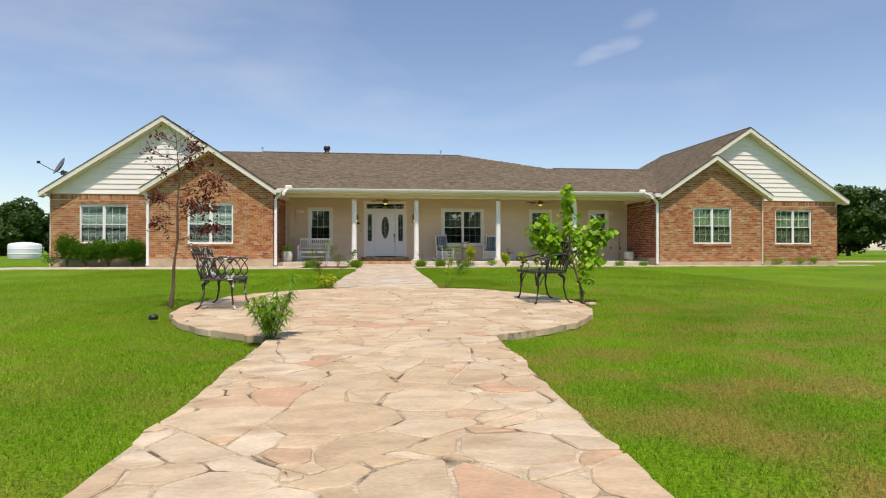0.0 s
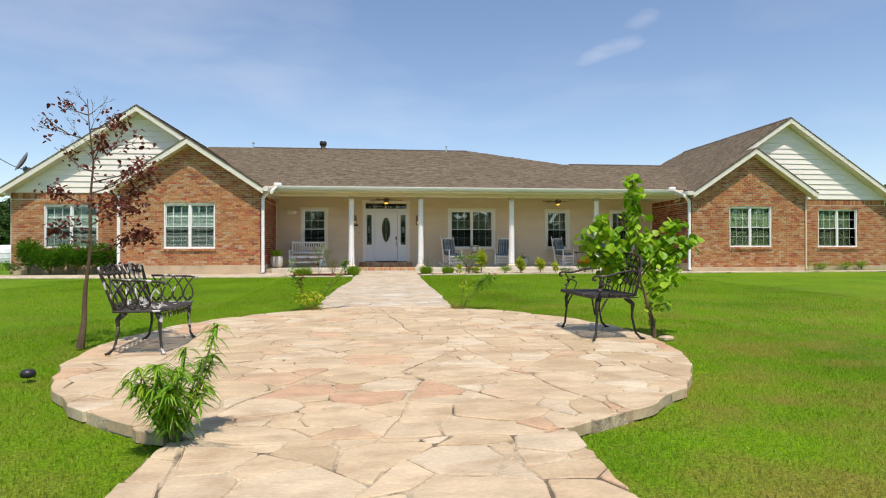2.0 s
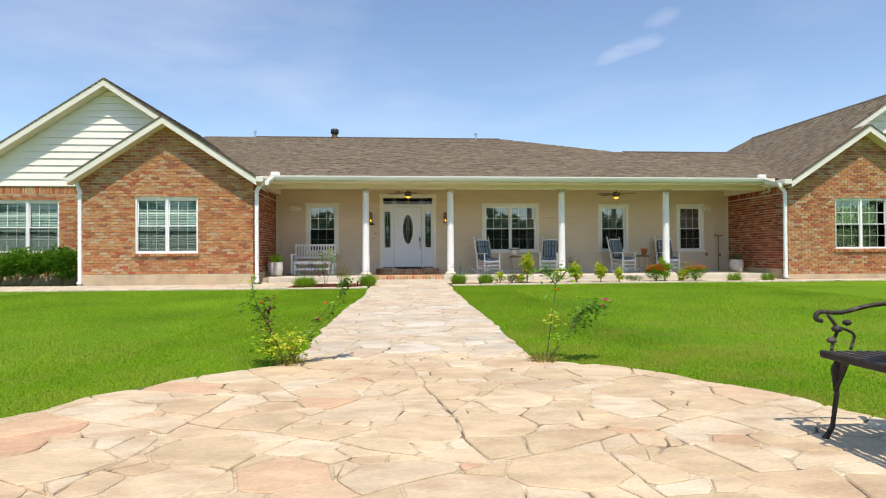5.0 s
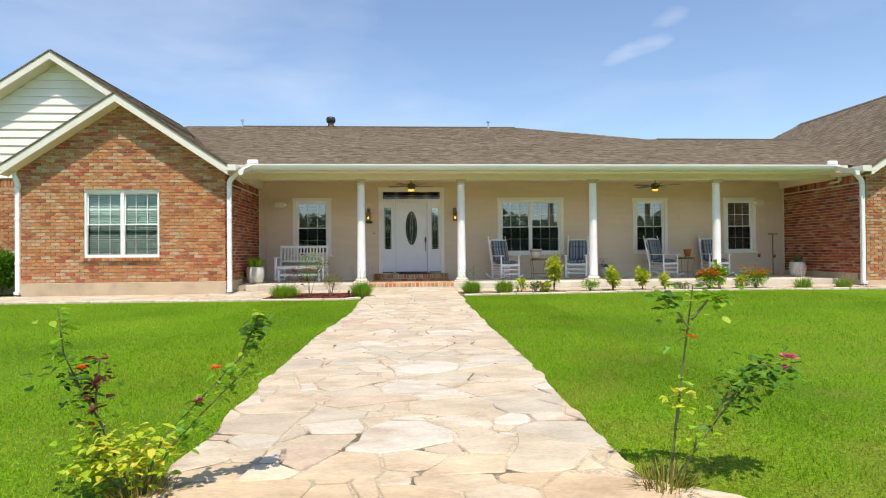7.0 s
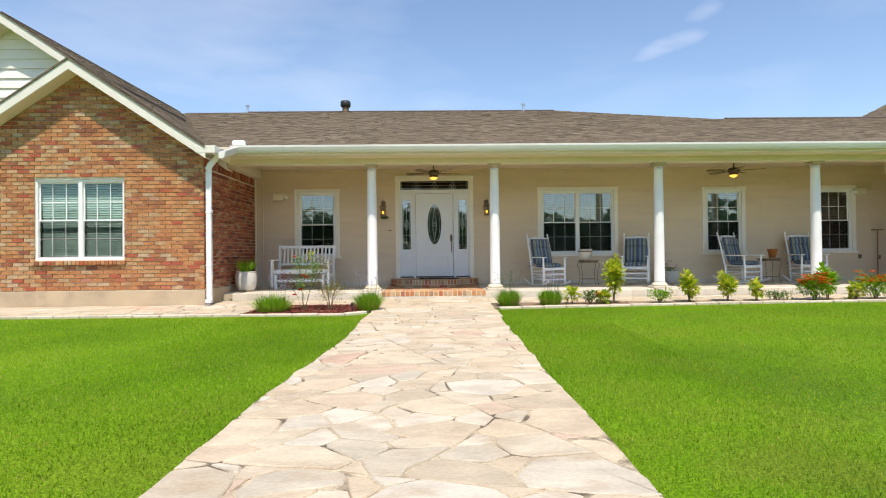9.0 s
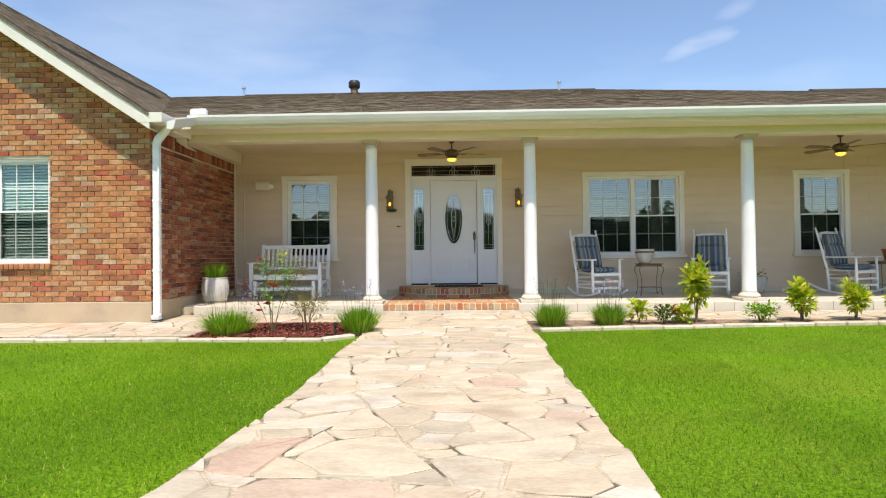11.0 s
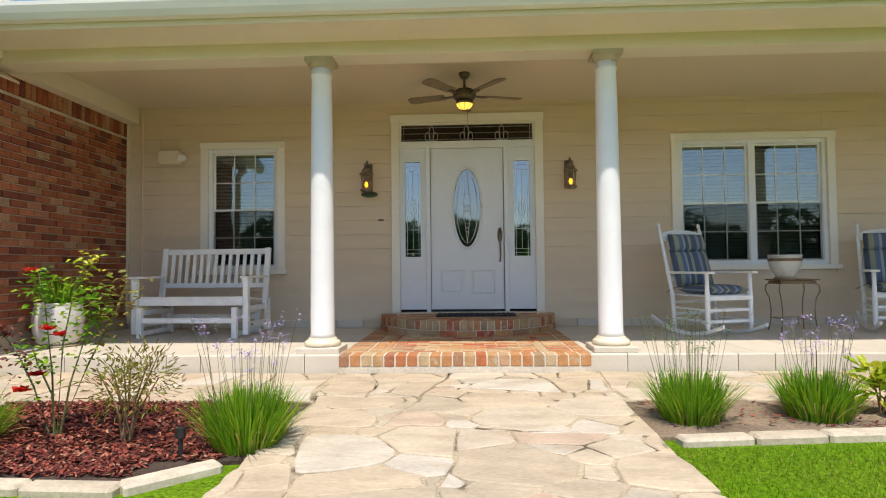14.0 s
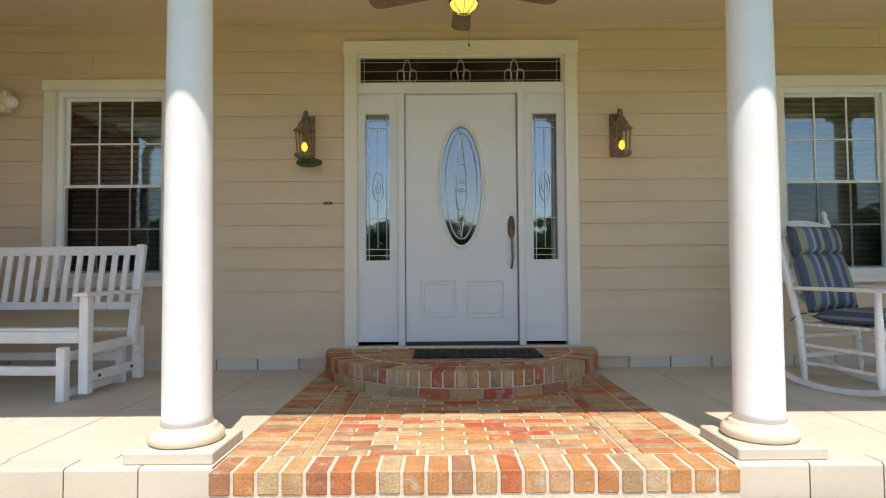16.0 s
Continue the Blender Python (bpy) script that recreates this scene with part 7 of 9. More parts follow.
def build_beds():
    def edge_run(points, nm):
        parent = tagged(new(nm), kind="structure")
        me = {}
        for p, q in zip(points, points[1:]):
            p, q = Vector(p), Vector(q)
            L = (q - p).length
            n = max(1, round(L / 0.42))
            for k in range(n):
                s = p.lerp(q, k / n)
                w = L / n
                bm = boxed(0.004, w - 0.004, -0.055, 0.055, -0.12, 0.018 + RNG.uniform(-0.006, 0.006), bevel=0.014)
                ang = math.degrees(math.atan2(q.y - p.y, q.x - p.x)) + RNG.uniform(-1.5, 1.5)
                part("edging_stone", bm, M["edging"], parent, place=pose(s.x, s.y, gz(s.y) - 0.01, 0, 0, ang))
    edge_run([(-0.22, 21.82), (-0.52, 21.52), (-2.2, 21.60), (-6.0, 21.66), (-12.6, 21.70)], "bed_edging")
    edge_run([(2.02, 22.20), (4.75, 22.50), (7.2, 22.66), (9.5, 22.72), (12.0, 22.50), (12.15, 22.5)], "bed_edging")
    bm = bmesh.new()
    left = [(-0.08, 21.9), (-0.27, 21.86), (-0.54, 21.6), (-2.2, 21.68), (-2.2, 23.03), (-0.08, 23.03)]
    prism(bm, orient(left), lambda x, y: (x, y, gz(y) - 0.015 + 0.0), lambda x, y: (x, y, gz(y) - 0.2))
    structure("bed_soil", bm, M["soil"])
    bm = bmesh.new()
    right = [(1.90, 22.26), (4.75, 22.56), (7.2, 22.72), (9.5, 22.78), (12.0, 22.56), (12.0, 23.07), (1.90, 23.07)]
    prism(bm, orient(right), lambda x, y: (x, y, gz(y) - 0.016), lambda x, y: (x, y, gz(y) - 0.2))
    structure("bed_soil", bm, M["bed_soil"])
    bm = bmesh.new()
    strip = [(-12.6, 21.76), (-2.2, 21.66), (-2.2, 21.9), (-12.6, 21.9)]
    prism(bm, orient(strip), lambda x, y: (x, y, gz(y) - 0.03), lambda x, y: (x, y, gz(y) - 0.2))
    structure("bed_soil", bm, M["soil"])
    # wood chips
    verts, faces = [], []
    for _ in range(16000):
        if RNG.random() < 0.93:
            x, y = RNG.uniform(-2.18, -0.25), RNG.uniform(21.65, 23.02)
            if x > -0.56 and y < 21.86 + (x + 0.56) * -0.0:
                continue
        else:
            x, y = RNG.uniform(2.05, 11.9), RNG.uniform(22.45, 23.05)
            if y < 22.26 + 0.11 * (x - 2.02) and x < 4.75 or y < 22.75 and x > 4.75 and x < 11:
                continue
        a, L, w = RNG.uniform(0, math.pi), RNG.uniform(0.006, 0.028), RNG.uniform(0.003, 0.008)
        z = gz(y) - 0.012 + RNG.uniform(0, 0.016)
        dx, dy, tz = math.cos(a) * L, math.sin(a) * L, RNG.uniform(-0.008, 0.008)
        i = len(verts)
        verts += [(x - dx - dy * w / L, y - dy + dx * w / L, z - tz), (x + dx - dy * w / L, y + dy + dx * w / L, z + tz), (x + dx + dy * w / L, y + dy - dx * w / L, z + tz + 0.002), (x - dx + dy * w / L, y - dy - dx * w / L, z - tz + 0.002)]
        faces.append((i, i + 1, i + 2, i + 3))
    soup("wood_chips", verts, faces, M["mulch"])


def build_border_plants():
    g = lambda y: gz(y) - 0.018
    clump(pose(-0.20, 22.10, g(22.1)), "dense green grassy clump with lilac flower stalks beside the walk", 0.46, 0.42, 1300, M["leaf_corn"], 34, M["petal_lilac"])
    clump(pose(-1.80, 22.05, g(22)), "wide green clump with yellowing blades and lilac flowers", 0.66, 0.40, 1300, M["leaf_corn"], 26, M["petal_lilac"], lean=1.1)
    clump(pose(2.24, 22.62, g(22.6)), "green grassy clump with tall dry stalks beside the walk", 0.46, 0.39, 1050, M["leaf_corn"], 38, M["leaf_grey"])
    clump(pose(3.00, 22.68, g(22.7)), "green grassy clump with faded lilac flower stalks", 0.48, 0.37, 1050, M["leaf_corn"], 34, M["petal_lilac"])
    clump(pose(10.35, 23.0, g(23)), "green grassy clump with pale pink flower stalks", 0.5, 0.34, 420, M["leaf_corn"], 20, M["petal_pink"])
    clump(pose(11.30, 22.9, g(23)), "smaller green grassy clump near the brick wing", 0.45, 0.32, 360, M["leaf_corn"], 14, M["petal_pink"])
    # yellow-green crotons and flowers in the right border
    L = "upright shrub with yellow and green leaves in the border"
    for x, y, h, w, n, m in ((4.18, 22.80, 0.72, 0.31, 230, "leaf_yellow"), (5.60, 22.86, 0.44, 0.30, 170, "leaf_yellow"), (6.32, 22.88, 0.45, 0.28, 160, "leaf_yellow"), (3.40, 22.74, 0.26, 0.22, 50, "leaf_yellow"),
                             (6.86, 22.9, 0.34, 0.20, 70, "leaf_yellow"), (3.98, 22.74, 0.22, 0.20, 60, "leaf_yellow"), (8.25, 23.0, 0.52, 0.28, 150, "leaf_bright"), (8.75, 22.95, 0.26, 0.24, 70, "leaf_yellow")):
        leafy_bush("croton", pose(x, y, g(y)), L if m == "leaf_yellow" else "upright bright green shrub in the border", "shrub", (w, w, h), int(n * 2.1), M[m], (0.100, 0.058), 5, group="shrubs in the border")
    leafy_bush("flowering_plant", pose(3.74, 22.72, g(22.7)), "low green plant with small red flowers", "flower", (0.34, 0.28, 0.22), 320, M["leaf_dark"], (0.045, 0.026), 6, flowers=11, flower_mat=M["petal_red"], flower_label="small red flowers")
    leafy_bush("flowering_plant", pose(5.02, 22.78, g(22.7)), "low mixed green plant with a few pink flowers", "flower", (0.50, 0.3, 0.24), 380, M["leaf_corn"], (0.05, 0.028), 7, flowers=4, flower_mat=M["petal_pink"], flower_label="small pink flowers")
    leafy_bush("flowering_plant", pose(7.25, 22.9, g(22.9)), "low spreading dark green plant", "shrub", (0.75, 0.35, 0.17), 500, M["leaf_dark"], (0.04, 0.018), 8)
    leafy_bush("flowering_plant", pose(7.92, 22.86, g(22.9)), "bushy plant covered in orange-red flowers", "flower", (0.62, 0.45, 0.44), 1100, M["leaf_corn"], (0.06, 0.024), 10, flowers=120, flower_mat=M["petal_orange"], flower_label="orange-red flowers", flower_size=0.045)
    leafy_bush("flowering_plant", pose(9.12, 22.92, g(22.9)), "spreading plant with orange and yellow flowers", "flower", (0.80, 0.45, 0.42), 1100, M["leaf_corn"], (0.06, 0.024), 10, flowers=70, flower_mat=M["petal_orange"], flower_label="orange flowers", flower_size=0.045)
    # red rose and small tree in the left bed
    base = pose(-1.33, 22.25, g(22))
    cane_plant("red_rose", base, "leggy red rose bush with thin canes in the mulched bed",
               [([(0, 0, 0), (-0.03, 0.02, 0.35), (-0.06, 0.0, 0.72), (-0.10, 0, 0.9)], 70, "leaf_corn", 0.05),
                ([(0.03, 0, 0), (0.10, -0.02, 0.30), (0.18, 0.02, 0.62), (0.20, 0.0, 0.78)], 110, "leaf_corn", 0.055),
                ([(-0.02, 0, 0), (-0.12, 0.0, 0.28), (-0.26, 0.03, 0.50), (-0.36, 0, 0.62)], 60, "leaf_red", 0.05),
                ([(0.01, 0, 0), (0.02, -0.05, 0.25), (-0.04, -0.08, 0.42), (-0.05, -0.1, 0.5)], 45, "leaf_corn", 0.04),
                ([(0.0, 0.02, 0), (0.14, 0.08, 0.4), (0.30, 0.08, 0.7), (0.34, 0.1, 0.84)], 80, "leaf_olive", 0.06),
                ([(0.0, 0.02, 0), (0.0, 0.06, 0.5), (0.06, 0.08, 0.85), (0.14, 0.1, 1.0)], 45, "leaf_yellow", 0.04)],
               M, (0.048, 0.030), blooms=(((-0.14, 0, 0.91), "petal_red", 0.05), ((0.02, -0.08, 0.60), "petal_red", 0.055), ((0.08, -0.08, 0.57), "petal_red", 0.05),
                                         ((-0.03, -0.1, 0.36), "petal_red", 0.055), ((-0.13, -0.08, 0.27), "petal_red", 0.05)))
    leafy_bush("small_acer", pose(-0.86, 22.15, g(22)), "small drooping brownish green tree in the mulched bed", "small tree", (0.46, 0.36, 0.46), 800, M["leaf_olive"], (0.042, 0.010), 8, floor=0.4)
    sp = thing("path_light", pose(-0.45, 21.90, g(22)), "short black landscape light stuck in the mulch", "path light")
    bm = bmesh.new()
    rod(bm, (0, 0, 0), (0, 0, 0.12), 0.012)
    part("stake", bm, M["black"], sp)
    bm = bmesh.new()
    lathe(bm, [(0.018, 0.10), (0.024, 0.105), (0.024, 0.15), (0.01, 0.155)], seg=12)
    part("head", bm, M["black"], sp)
    # roses beside the far side of the patio
    cane_plant("yellow_rose", pose(-0.45, 12.0, gz(12) - 0.03), "straggly rose bush with long canes at the patio edge",
               [([(0, 0, 0), (-0.12, 0, 0.30), (-0.25, 0.02, 0.52), (-0.29, 0, 0.64), (-0.31, 0, 0.82)], 26, "leaf_corn", 0.03),
                ([(0, 0, 0), (-0.14, 0.02, 0.32), (-0.22, 0.02, 0.46), (-0.27, 0, 0.56)], 60, "leaf_dark", 0.05),
                ([(-0.1, 0, 0.24), (-0.16, 0, 0.40), (-0.14, 0, 0.60)], 24, "leaf_red", 0.03),
                ([(0, 0, 0), (-0.08, -0.03, 0.15), (-0.15, -0.03, 0.26)], 110, "leaf_yellow", 0.055),
                ([(0.02, 0, 0), (0.04, -0.03, 0.15), (0.06, -0.02, 0.27)], 95, "leaf_yellow", 0.055),
                ([(0, 0, 0), (-0.14, 0.03, 0.10), (-0.22, 0.0, 0.20)], 45, "leaf_bright", 0.05),
                ([(0.02, 0, 0), (0.12, 0, 0.26), (0.27, 0.02, 0.42), (0.45, 0, 0.60), (0.53, 0, 0.78)], 34, "leaf_corn", 0.022),
                ([(0.45, 0, 0.60), (0.49, 0, 0.70), (0.54, 0, 0.77)], 34, "leaf_dark", 0.032),
                ([(0.02, 0, 0), (0.15, 0.02, 0.22), (0.26, 0.02, 0.34), (0.48, 0.05, 0.56)], 46, "leaf_corn", 0.03)],
               M, (0.052, 0.036), "rose bushes by the patio", blooms=(((0.35, 0, 0.56), "petal_orange", 0.03), ((0.27, 0, 0.42), "petal_pink", 0.025), ((-0.22, 0, 0.57), "petal_orange", 0.03), ((-0.18, 0, 0.33), "petal_orange", 0.028)))
    tuft = clump(pose(-0.42, 12.0, gz(12) - 0.03), "dry straw and weeds round the foot of the rose bush", 0.35, 0.16, 260, M["leaf_olive"], 0, wide=0.006, group="weeds by the patio edge", lean=1.4)
    copy_thing(tuft, pose(1.86, 11.92, gz(12) - 0.03, 0, 0, 120))
    cane_plant("pink_rose", pose(1.90, 11.96, gz(12) - 0.03), "tall straggly rose bush with one pink bloom at the patio edge",
               [([(0, 0, 0), (0.04, 0, 0.33), (0.09, 0.02, 0.62), (0.12, 0, 0.90)], 16, "leaf_corn", 0.025),
                ([(0.10, 0, 0.70), (0.03, 0, 0.80), (-0.02, 0, 0.84)], 22, "leaf_rose", 0.03),
                ([(0.11, 0, 0.74), (0.19, 0, 0.83), (0.25, 0, 0.85)], 24, "leaf_corn", 0.03),
                ([(0.04, 0, 0.28), (0.05, -0.01, 0.42)], 16, "leaf_yellow", 0.03),
                ([(0, 0, 0), (0.10, 0, 0.12), (0.25, 0.02, 0.30), (0.46, 0, 0.54)], 16, "leaf_rose", 0.03),
                ([(0.26, 0, 0.34), (0.36, 0, 0.47), (0.52, 0, 0.50)], 80, "leaf_rose", 0.05),
                ([(0.22, 0, 0.30), (0.26, 0, 0.38), (0.30, 0, 0.44)], 30, "leaf_rose", 0.045),
                ([(0, 0, 0), (0.09, -0.04, 0.14), (0.11, -0.05, 0.26)], 12, "leaf_bright", 0.03)],
               M, (0.054, 0.040), "rose bushes by the patio", blooms=(((0.56, 0, 0.56), "petal_pink", 0.045), ((0.54, 0, 0.51), "petal_pink", 0.035), ((0.11, 0, 0.66), "petal_orange", 0.03)))
    # tall narrow-leaved plant at the near corner of the patio
    t = thing("milkweed", pose(-0.50, 5.86, gz(5.9) - 0.03), "bushy plant of narrow drooping leaves at the paving corner", "garden plant")
    bm = bmesh.new()
    spots = []
    for k in range(17):
        a = RNG.uniform(0, 2 * math.pi)
        r = RNG.uniform(0.04, 0.24)
        H = RNG.uniform(0.28, 0.60)
        if k == 0:
            a, r, H = 0.2, 0.22, 0.62
        tip = Vector((r * math.cos(a), r * math.sin(a), H))
        tube(bm, [(RNG.uniform(-.03, .03), RNG.uniform(-.03, .03), 0), (tip.x * 0.6, tip.y * 0.5, H * 0.55), tip], [0.006, 0.005, 0.003], 5)
        for _ in range(70):
            f = 1 - RNG.random() ** 1.8 * 0.75
            q = Vector((tip.x * f, tip.y * f, H * f))
            spots.append((q, rdir(1, 0.35), RNG.uniform(0.6, 1.1)))
    part("stem", bm, M["stem"], t, kind="stuff")
    leaf_soup(t, "foliage", spots, M["leaf_corn"], (0.110, 0.013), "strap", 0.75)


# ---- patio: benches and small trees ----
def scroll(bm, pts, r=0.007, steps=4):
    """A round bar bent smoothly through the points."""
    P = [Vector(p) for p in pts]
    P = [2 * P[0] - P[1]] + P + [2 * P[-1] - P[-2]]
    curve = []
    for a, b, c, d in zip(P, P[1:], P[2:], P[3:]):
        for k in range(steps):
            t = k / steps
            curve.append(0.5 * (2 * b + (c - a) * t + (2 * a - 5 * b + 4 * c - d) * t * t + (3 * b - a - 3 * c + d) * t ** 3))
    curve.append(P[-2])
    tube(bm, curve, r, 6)


def iron_leg(t, mat, x0, y0, zt, dx, dy, name="leg", r=0.016):
    bm = bmesh.new()
    tube(bm, [(x0 - dx * 0.6, y0 - dy * 0.6, zt), (x0 + dx * 0.15, y0 + dy * 0.15, zt - 0.07), (x0 + dx * 0.05, y0 + dy * 0.05, zt * 0.55), (x0 + dx * 0.45, y0 + dy * 0.45, zt * 0.16), (x0 + dx, y0 + dy, 0.014), (x0 + dx * 1.35, y0 + dy * 1.35, 0.012)],
         [r * 1.9, r * 1.45, r * 0.85, r * 0.8, r, r * 0.7], 8)
    return part(name, bm, mat, t, smooth=True)


def lattice_bench(place):
    """Cast bench with a fan-shaped scroll lattice; local x along the seat, facing -y."""
    mat = M["iron_worn"]
    t = thing("garden_bench", place, "weathered black cast-iron bench with scroll lattice and flaking white paint", "garden bench")
    hw, sz = 0.50, 0.40
    bm = bmesh.new()
    outline = [(-hw, 0.20), (-hw - 0.02, -0.20), (-hw * 0.6, -0.25), (0, -0.265), (hw * 0.6, -0.25), (hw + 0.02, -0.20), (hw, 0.20)]
    rim = [(x, y, sz) for x, y in outline]
    scroll(bm, rim + [rim[0]], 0.013, 1)
    front = lambda x: -0.262 + 0.055 * abs(x / hw) ** 2
    for k in range(25):
        x = -hw + (k + 0.5) * 2 * hw / 25
        for lean_ in (-0.16, 0.16):
            tube(bm, [(max(-hw, min(hw, x - lean_)), 0.20, sz + 0.004 * (lean_ > 0)), (max(-hw, min(hw, x + lean_)), front(x), sz + 0.004 * (lean_ > 0))], 0.0075, 5)
    part("seat", bm, mat, t, "openwork cast-iron seat")
    for k in range(9):
        bm = bmesh.new()
        x = -hw + 0.07 + k * (2 * hw - 0.14) / 8
        y = -0.255 + 0.045 * abs(x / hw) ** 2
        scroll(bm, [(x - 0.05, y, sz - 0.015), (x - 0.02, y, sz - 0.065), (x + 0.03, y, sz - 0.05), (x + 0.012, y, sz - 0.028), (x - 0.012, y, sz - 0.04)], 0.006)
        scroll(bm, [(x + 0.055, y, sz - 0.015), (x + 0.02, y, sz - 0.055), (x - 0.02, y, sz - 0.07)], 0.005)
        part("apron_scroll", bm, mat, t)
    for sx in (-1, 1):
        iron_leg(t, mat, sx * (hw - 0.03), -0.19, sz - 0.01, sx * 0.035, -0.045)
        iron_leg(t, mat, sx * (hw - 0.05), 0.17, sz - 0.01, sx * 0.03, 0.08)
        bm = bmesh.new()
        y0, y1 = -0.23, 0.20
        scroll(bm, [(sx * (hw + 0.01), y1, sz + 0.29), (sx * (hw + 0.05), 0.0, sz + 0.285), (sx * (hw + 0.06), y0, sz + 0.27), (sx * (hw + 0.06), y0 - 0.03, sz + 0.24)], 0.013)
        part("armrest", bm, mat, t, smooth=True)
        n = 4
        for k in range(n):
            ya = y0 + (k + 0.5) * (y1 - y0) / n
            for s in (-1, 1):
                bm = bmesh.new()
                scroll(bm, [(sx * (hw + 0.05), ya + s * 0.05, sz + 0.275), (sx * (hw + 0.03), ya - s * 0.035, sz + 0.15), (sx * (hw + 0.01), ya - s * 0.045, sz + 0.06), (sx * hw, ya, sz + 0.02), (sx * hw, ya + s * 0.03, sz + 0.06)], 0.008)
                part("arm_scroll", bm, mat, t, smooth=True)
    lean = pose(0, 0.19, sz, -17)
    bm = bmesh.new()
    n = 8
    H = lambda x: 0.41 + 0.035 * math.cos(x / hw * math.pi / 2) + 0.012 * math.cos(x / hw * math.pi * 4.5)
    fan = 1.10
    scroll(bm, [(x * fan, 0, H(x)) for x in np.linspace(-hw, hw, 30)], 0.010)
    scroll(bm, [(x, 0, 0.015) for x in np.linspace(-hw, hw, 6)], 0.010)
    scroll(bm, [(-hw, 0, 0.015), (-hw * 1.05, 0, 0.2), (-hw * fan, 0, H(hw))], 0.011)
    scroll(bm, [(hw, 0, 0.015), (hw * 1.05, 0, 0.2), (hw * fan, 0, H(hw))], 0.011)
    part("back_frame", bm, mat, t, smooth=True, place=lean)
    bm = bmesh.new()
    for k in range(n):
        x = -hw + (k + 0.5) * 2 * hw / n
        w = hw / n
        for s in (-1, 1):
            scroll(bm, [(x + s * w * 0.9, 0.002 * s, 0.42), (x + s * w * 1.25, 0.002 * s, 0.36), (x + s * w * 0.8, 0, 0.28), (x - s * w * 0.15, 0, 0.20), (x - s * w * 0.95, 0, 0.11), (x - s * w * 0.9, 0, 0.05), (x - s * w * 0.25, 0, 0.03), (x - s * w * 0.1, 0, 0.08)], 0.0085)
            scroll(bm, [(x + s * w * 0.25, 0, 0.43), (x + s * w * 0.6, 0, 0.38), (x + s * w * 0.2, 0, 0.345), (x + s * w * 0.05, 0, 0.38)], 0.007)
    part("lattice", bm, mat, t, smooth=True, place=lean)
    return t


def rose_bench(place):
    """Cast bench with an arched back filled with climbing stems and leaves."""
    mat = M["iron"]
    t = thing("garden_bench", place, "dark bronze cast-iron bench with an arched back of stems and roses", "garden bench")
    hw, sz = 0.52, 0.47
    for k in range(9):
        y = -0.235 + k * 0.052
        w = hw + 0.02 - 0.05 * (k / 8)
        part("seat_slat", boxed(-w, w, y, y + 0.036, sz - 0.012, sz + 0.008, bevel=0.003), mat, t)
    for s in (-1, 1):
        part("seat_rail", boxed(s * hw - 0.02, s * hw + 0.02, -0.24, 0.23, sz - 0.022, sz - 0.0125), mat, t)
    part("seat_rim", boxed(-hw - 0.03, hw + 0.03, -0.265, -0.24, sz - 0.03, sz + 0.012, bevel=0.008), mat, t)
    for s in (-1, 1):
        for pts in ([(s * 0.40, -0.22, sz - 0.03), (s * 0.44, -0.22, sz - 0.11), (s * 0.49, -0.22, sz - 0.20)], [(s * 0.53, -0.10, sz - 0.03), (s * 0.53, -0.15, sz - 0.11), (s * 0.53, -0.19, sz - 0.20)]):
            bm = bmesh.new()
            scroll(bm, pts, 0.010)
            part("bracket", bm, mat, t)
    for sx in (-1, 1):
        iron_leg(t, mat, sx * (hw - 0.02), -0.20, sz - 0.02, sx * 0.025, -0.045)
        iron_leg(t, mat, sx * (hw - 0.05), 0.19, sz - 0.02, sx * 0.02, 0.10)
        bm = bmesh.new()
        scroll(bm, [(sx * (hw - 0.02), 0.22, sz + 0.27), (sx * (hw + 0.03), 0.05, sz + 0.25), (sx * (hw + 0.05), -0.12, sz + 0.21), (sx * (hw + 0.05), -0.24, sz + 0.215), (sx * (hw + 0.045), -0.27, sz + 0.18), (sx * (hw + 0.045), -0.235, sz + 0.165)], 0.013)
        scroll(bm, [(sx * (hw + 0.045), -0.20, sz + 0.20), (sx * (hw + 0.04), -0.15, sz + 0.12), (sx * (hw + 0.03), -0.18, sz + 0.06), (sx * (hw + 0.02), -0.20, sz)], 0.009)
        scroll(bm, [(sx * (hw + 0.03), -0.14, sz + 0.13), (sx * (hw + 0.03), -0.06, sz + 0.09), (sx * (hw + 0.02), -0.09, sz + 0.01)], 0.008)
        part("armrest", bm, mat, t, smooth=True)
        bm = bmesh.new()
        for (yy, zz, r) in ((-0.16, 0.12, 0.028), (-0.10, 0.155, 0.024), (-0.19, 0.06, 0.026)):
            lathe(bm, [(0.0, -r * 0.7), (r * 0.8, -r * 0.4), (r, 0.1 * r), (r * 0.6, r * 0.6), (0.0, r * 0.8)], (sx * (hw + 0.03), yy, sz + zz), 9)
        part("rosette", bm, mat, t, smooth=True)
    lean = pose(0, 0.215, sz, -12)
    bm = bmesh.new()
    arch = [(-hw + 0.02, 0, 0.0), (-hw - 0.0, 0, 0.15), (-hw + 0.01, 0, 0.32), (-hw + 0.05, 0, 0.40), (-hw + 0.16, 0, 0.435), (-0.14, 0, 0.455), (0.14, 0, 0.455), (hw - 0.16, 0, 0.435), (hw - 0.05, 0, 0.40), (hw - 0.01, 0, 0.32), (hw, 0, 0.15), (hw - 0.02, 0, 0.0)]
    scroll(bm, arch, 0.016)
    scroll(bm, [(-hw, 0, 0.012), (hw, 0, 0.012)], 0.012)
    part("back_frame", bm, mat, t, smooth=True, place=lean)
    bm = bmesh.new()
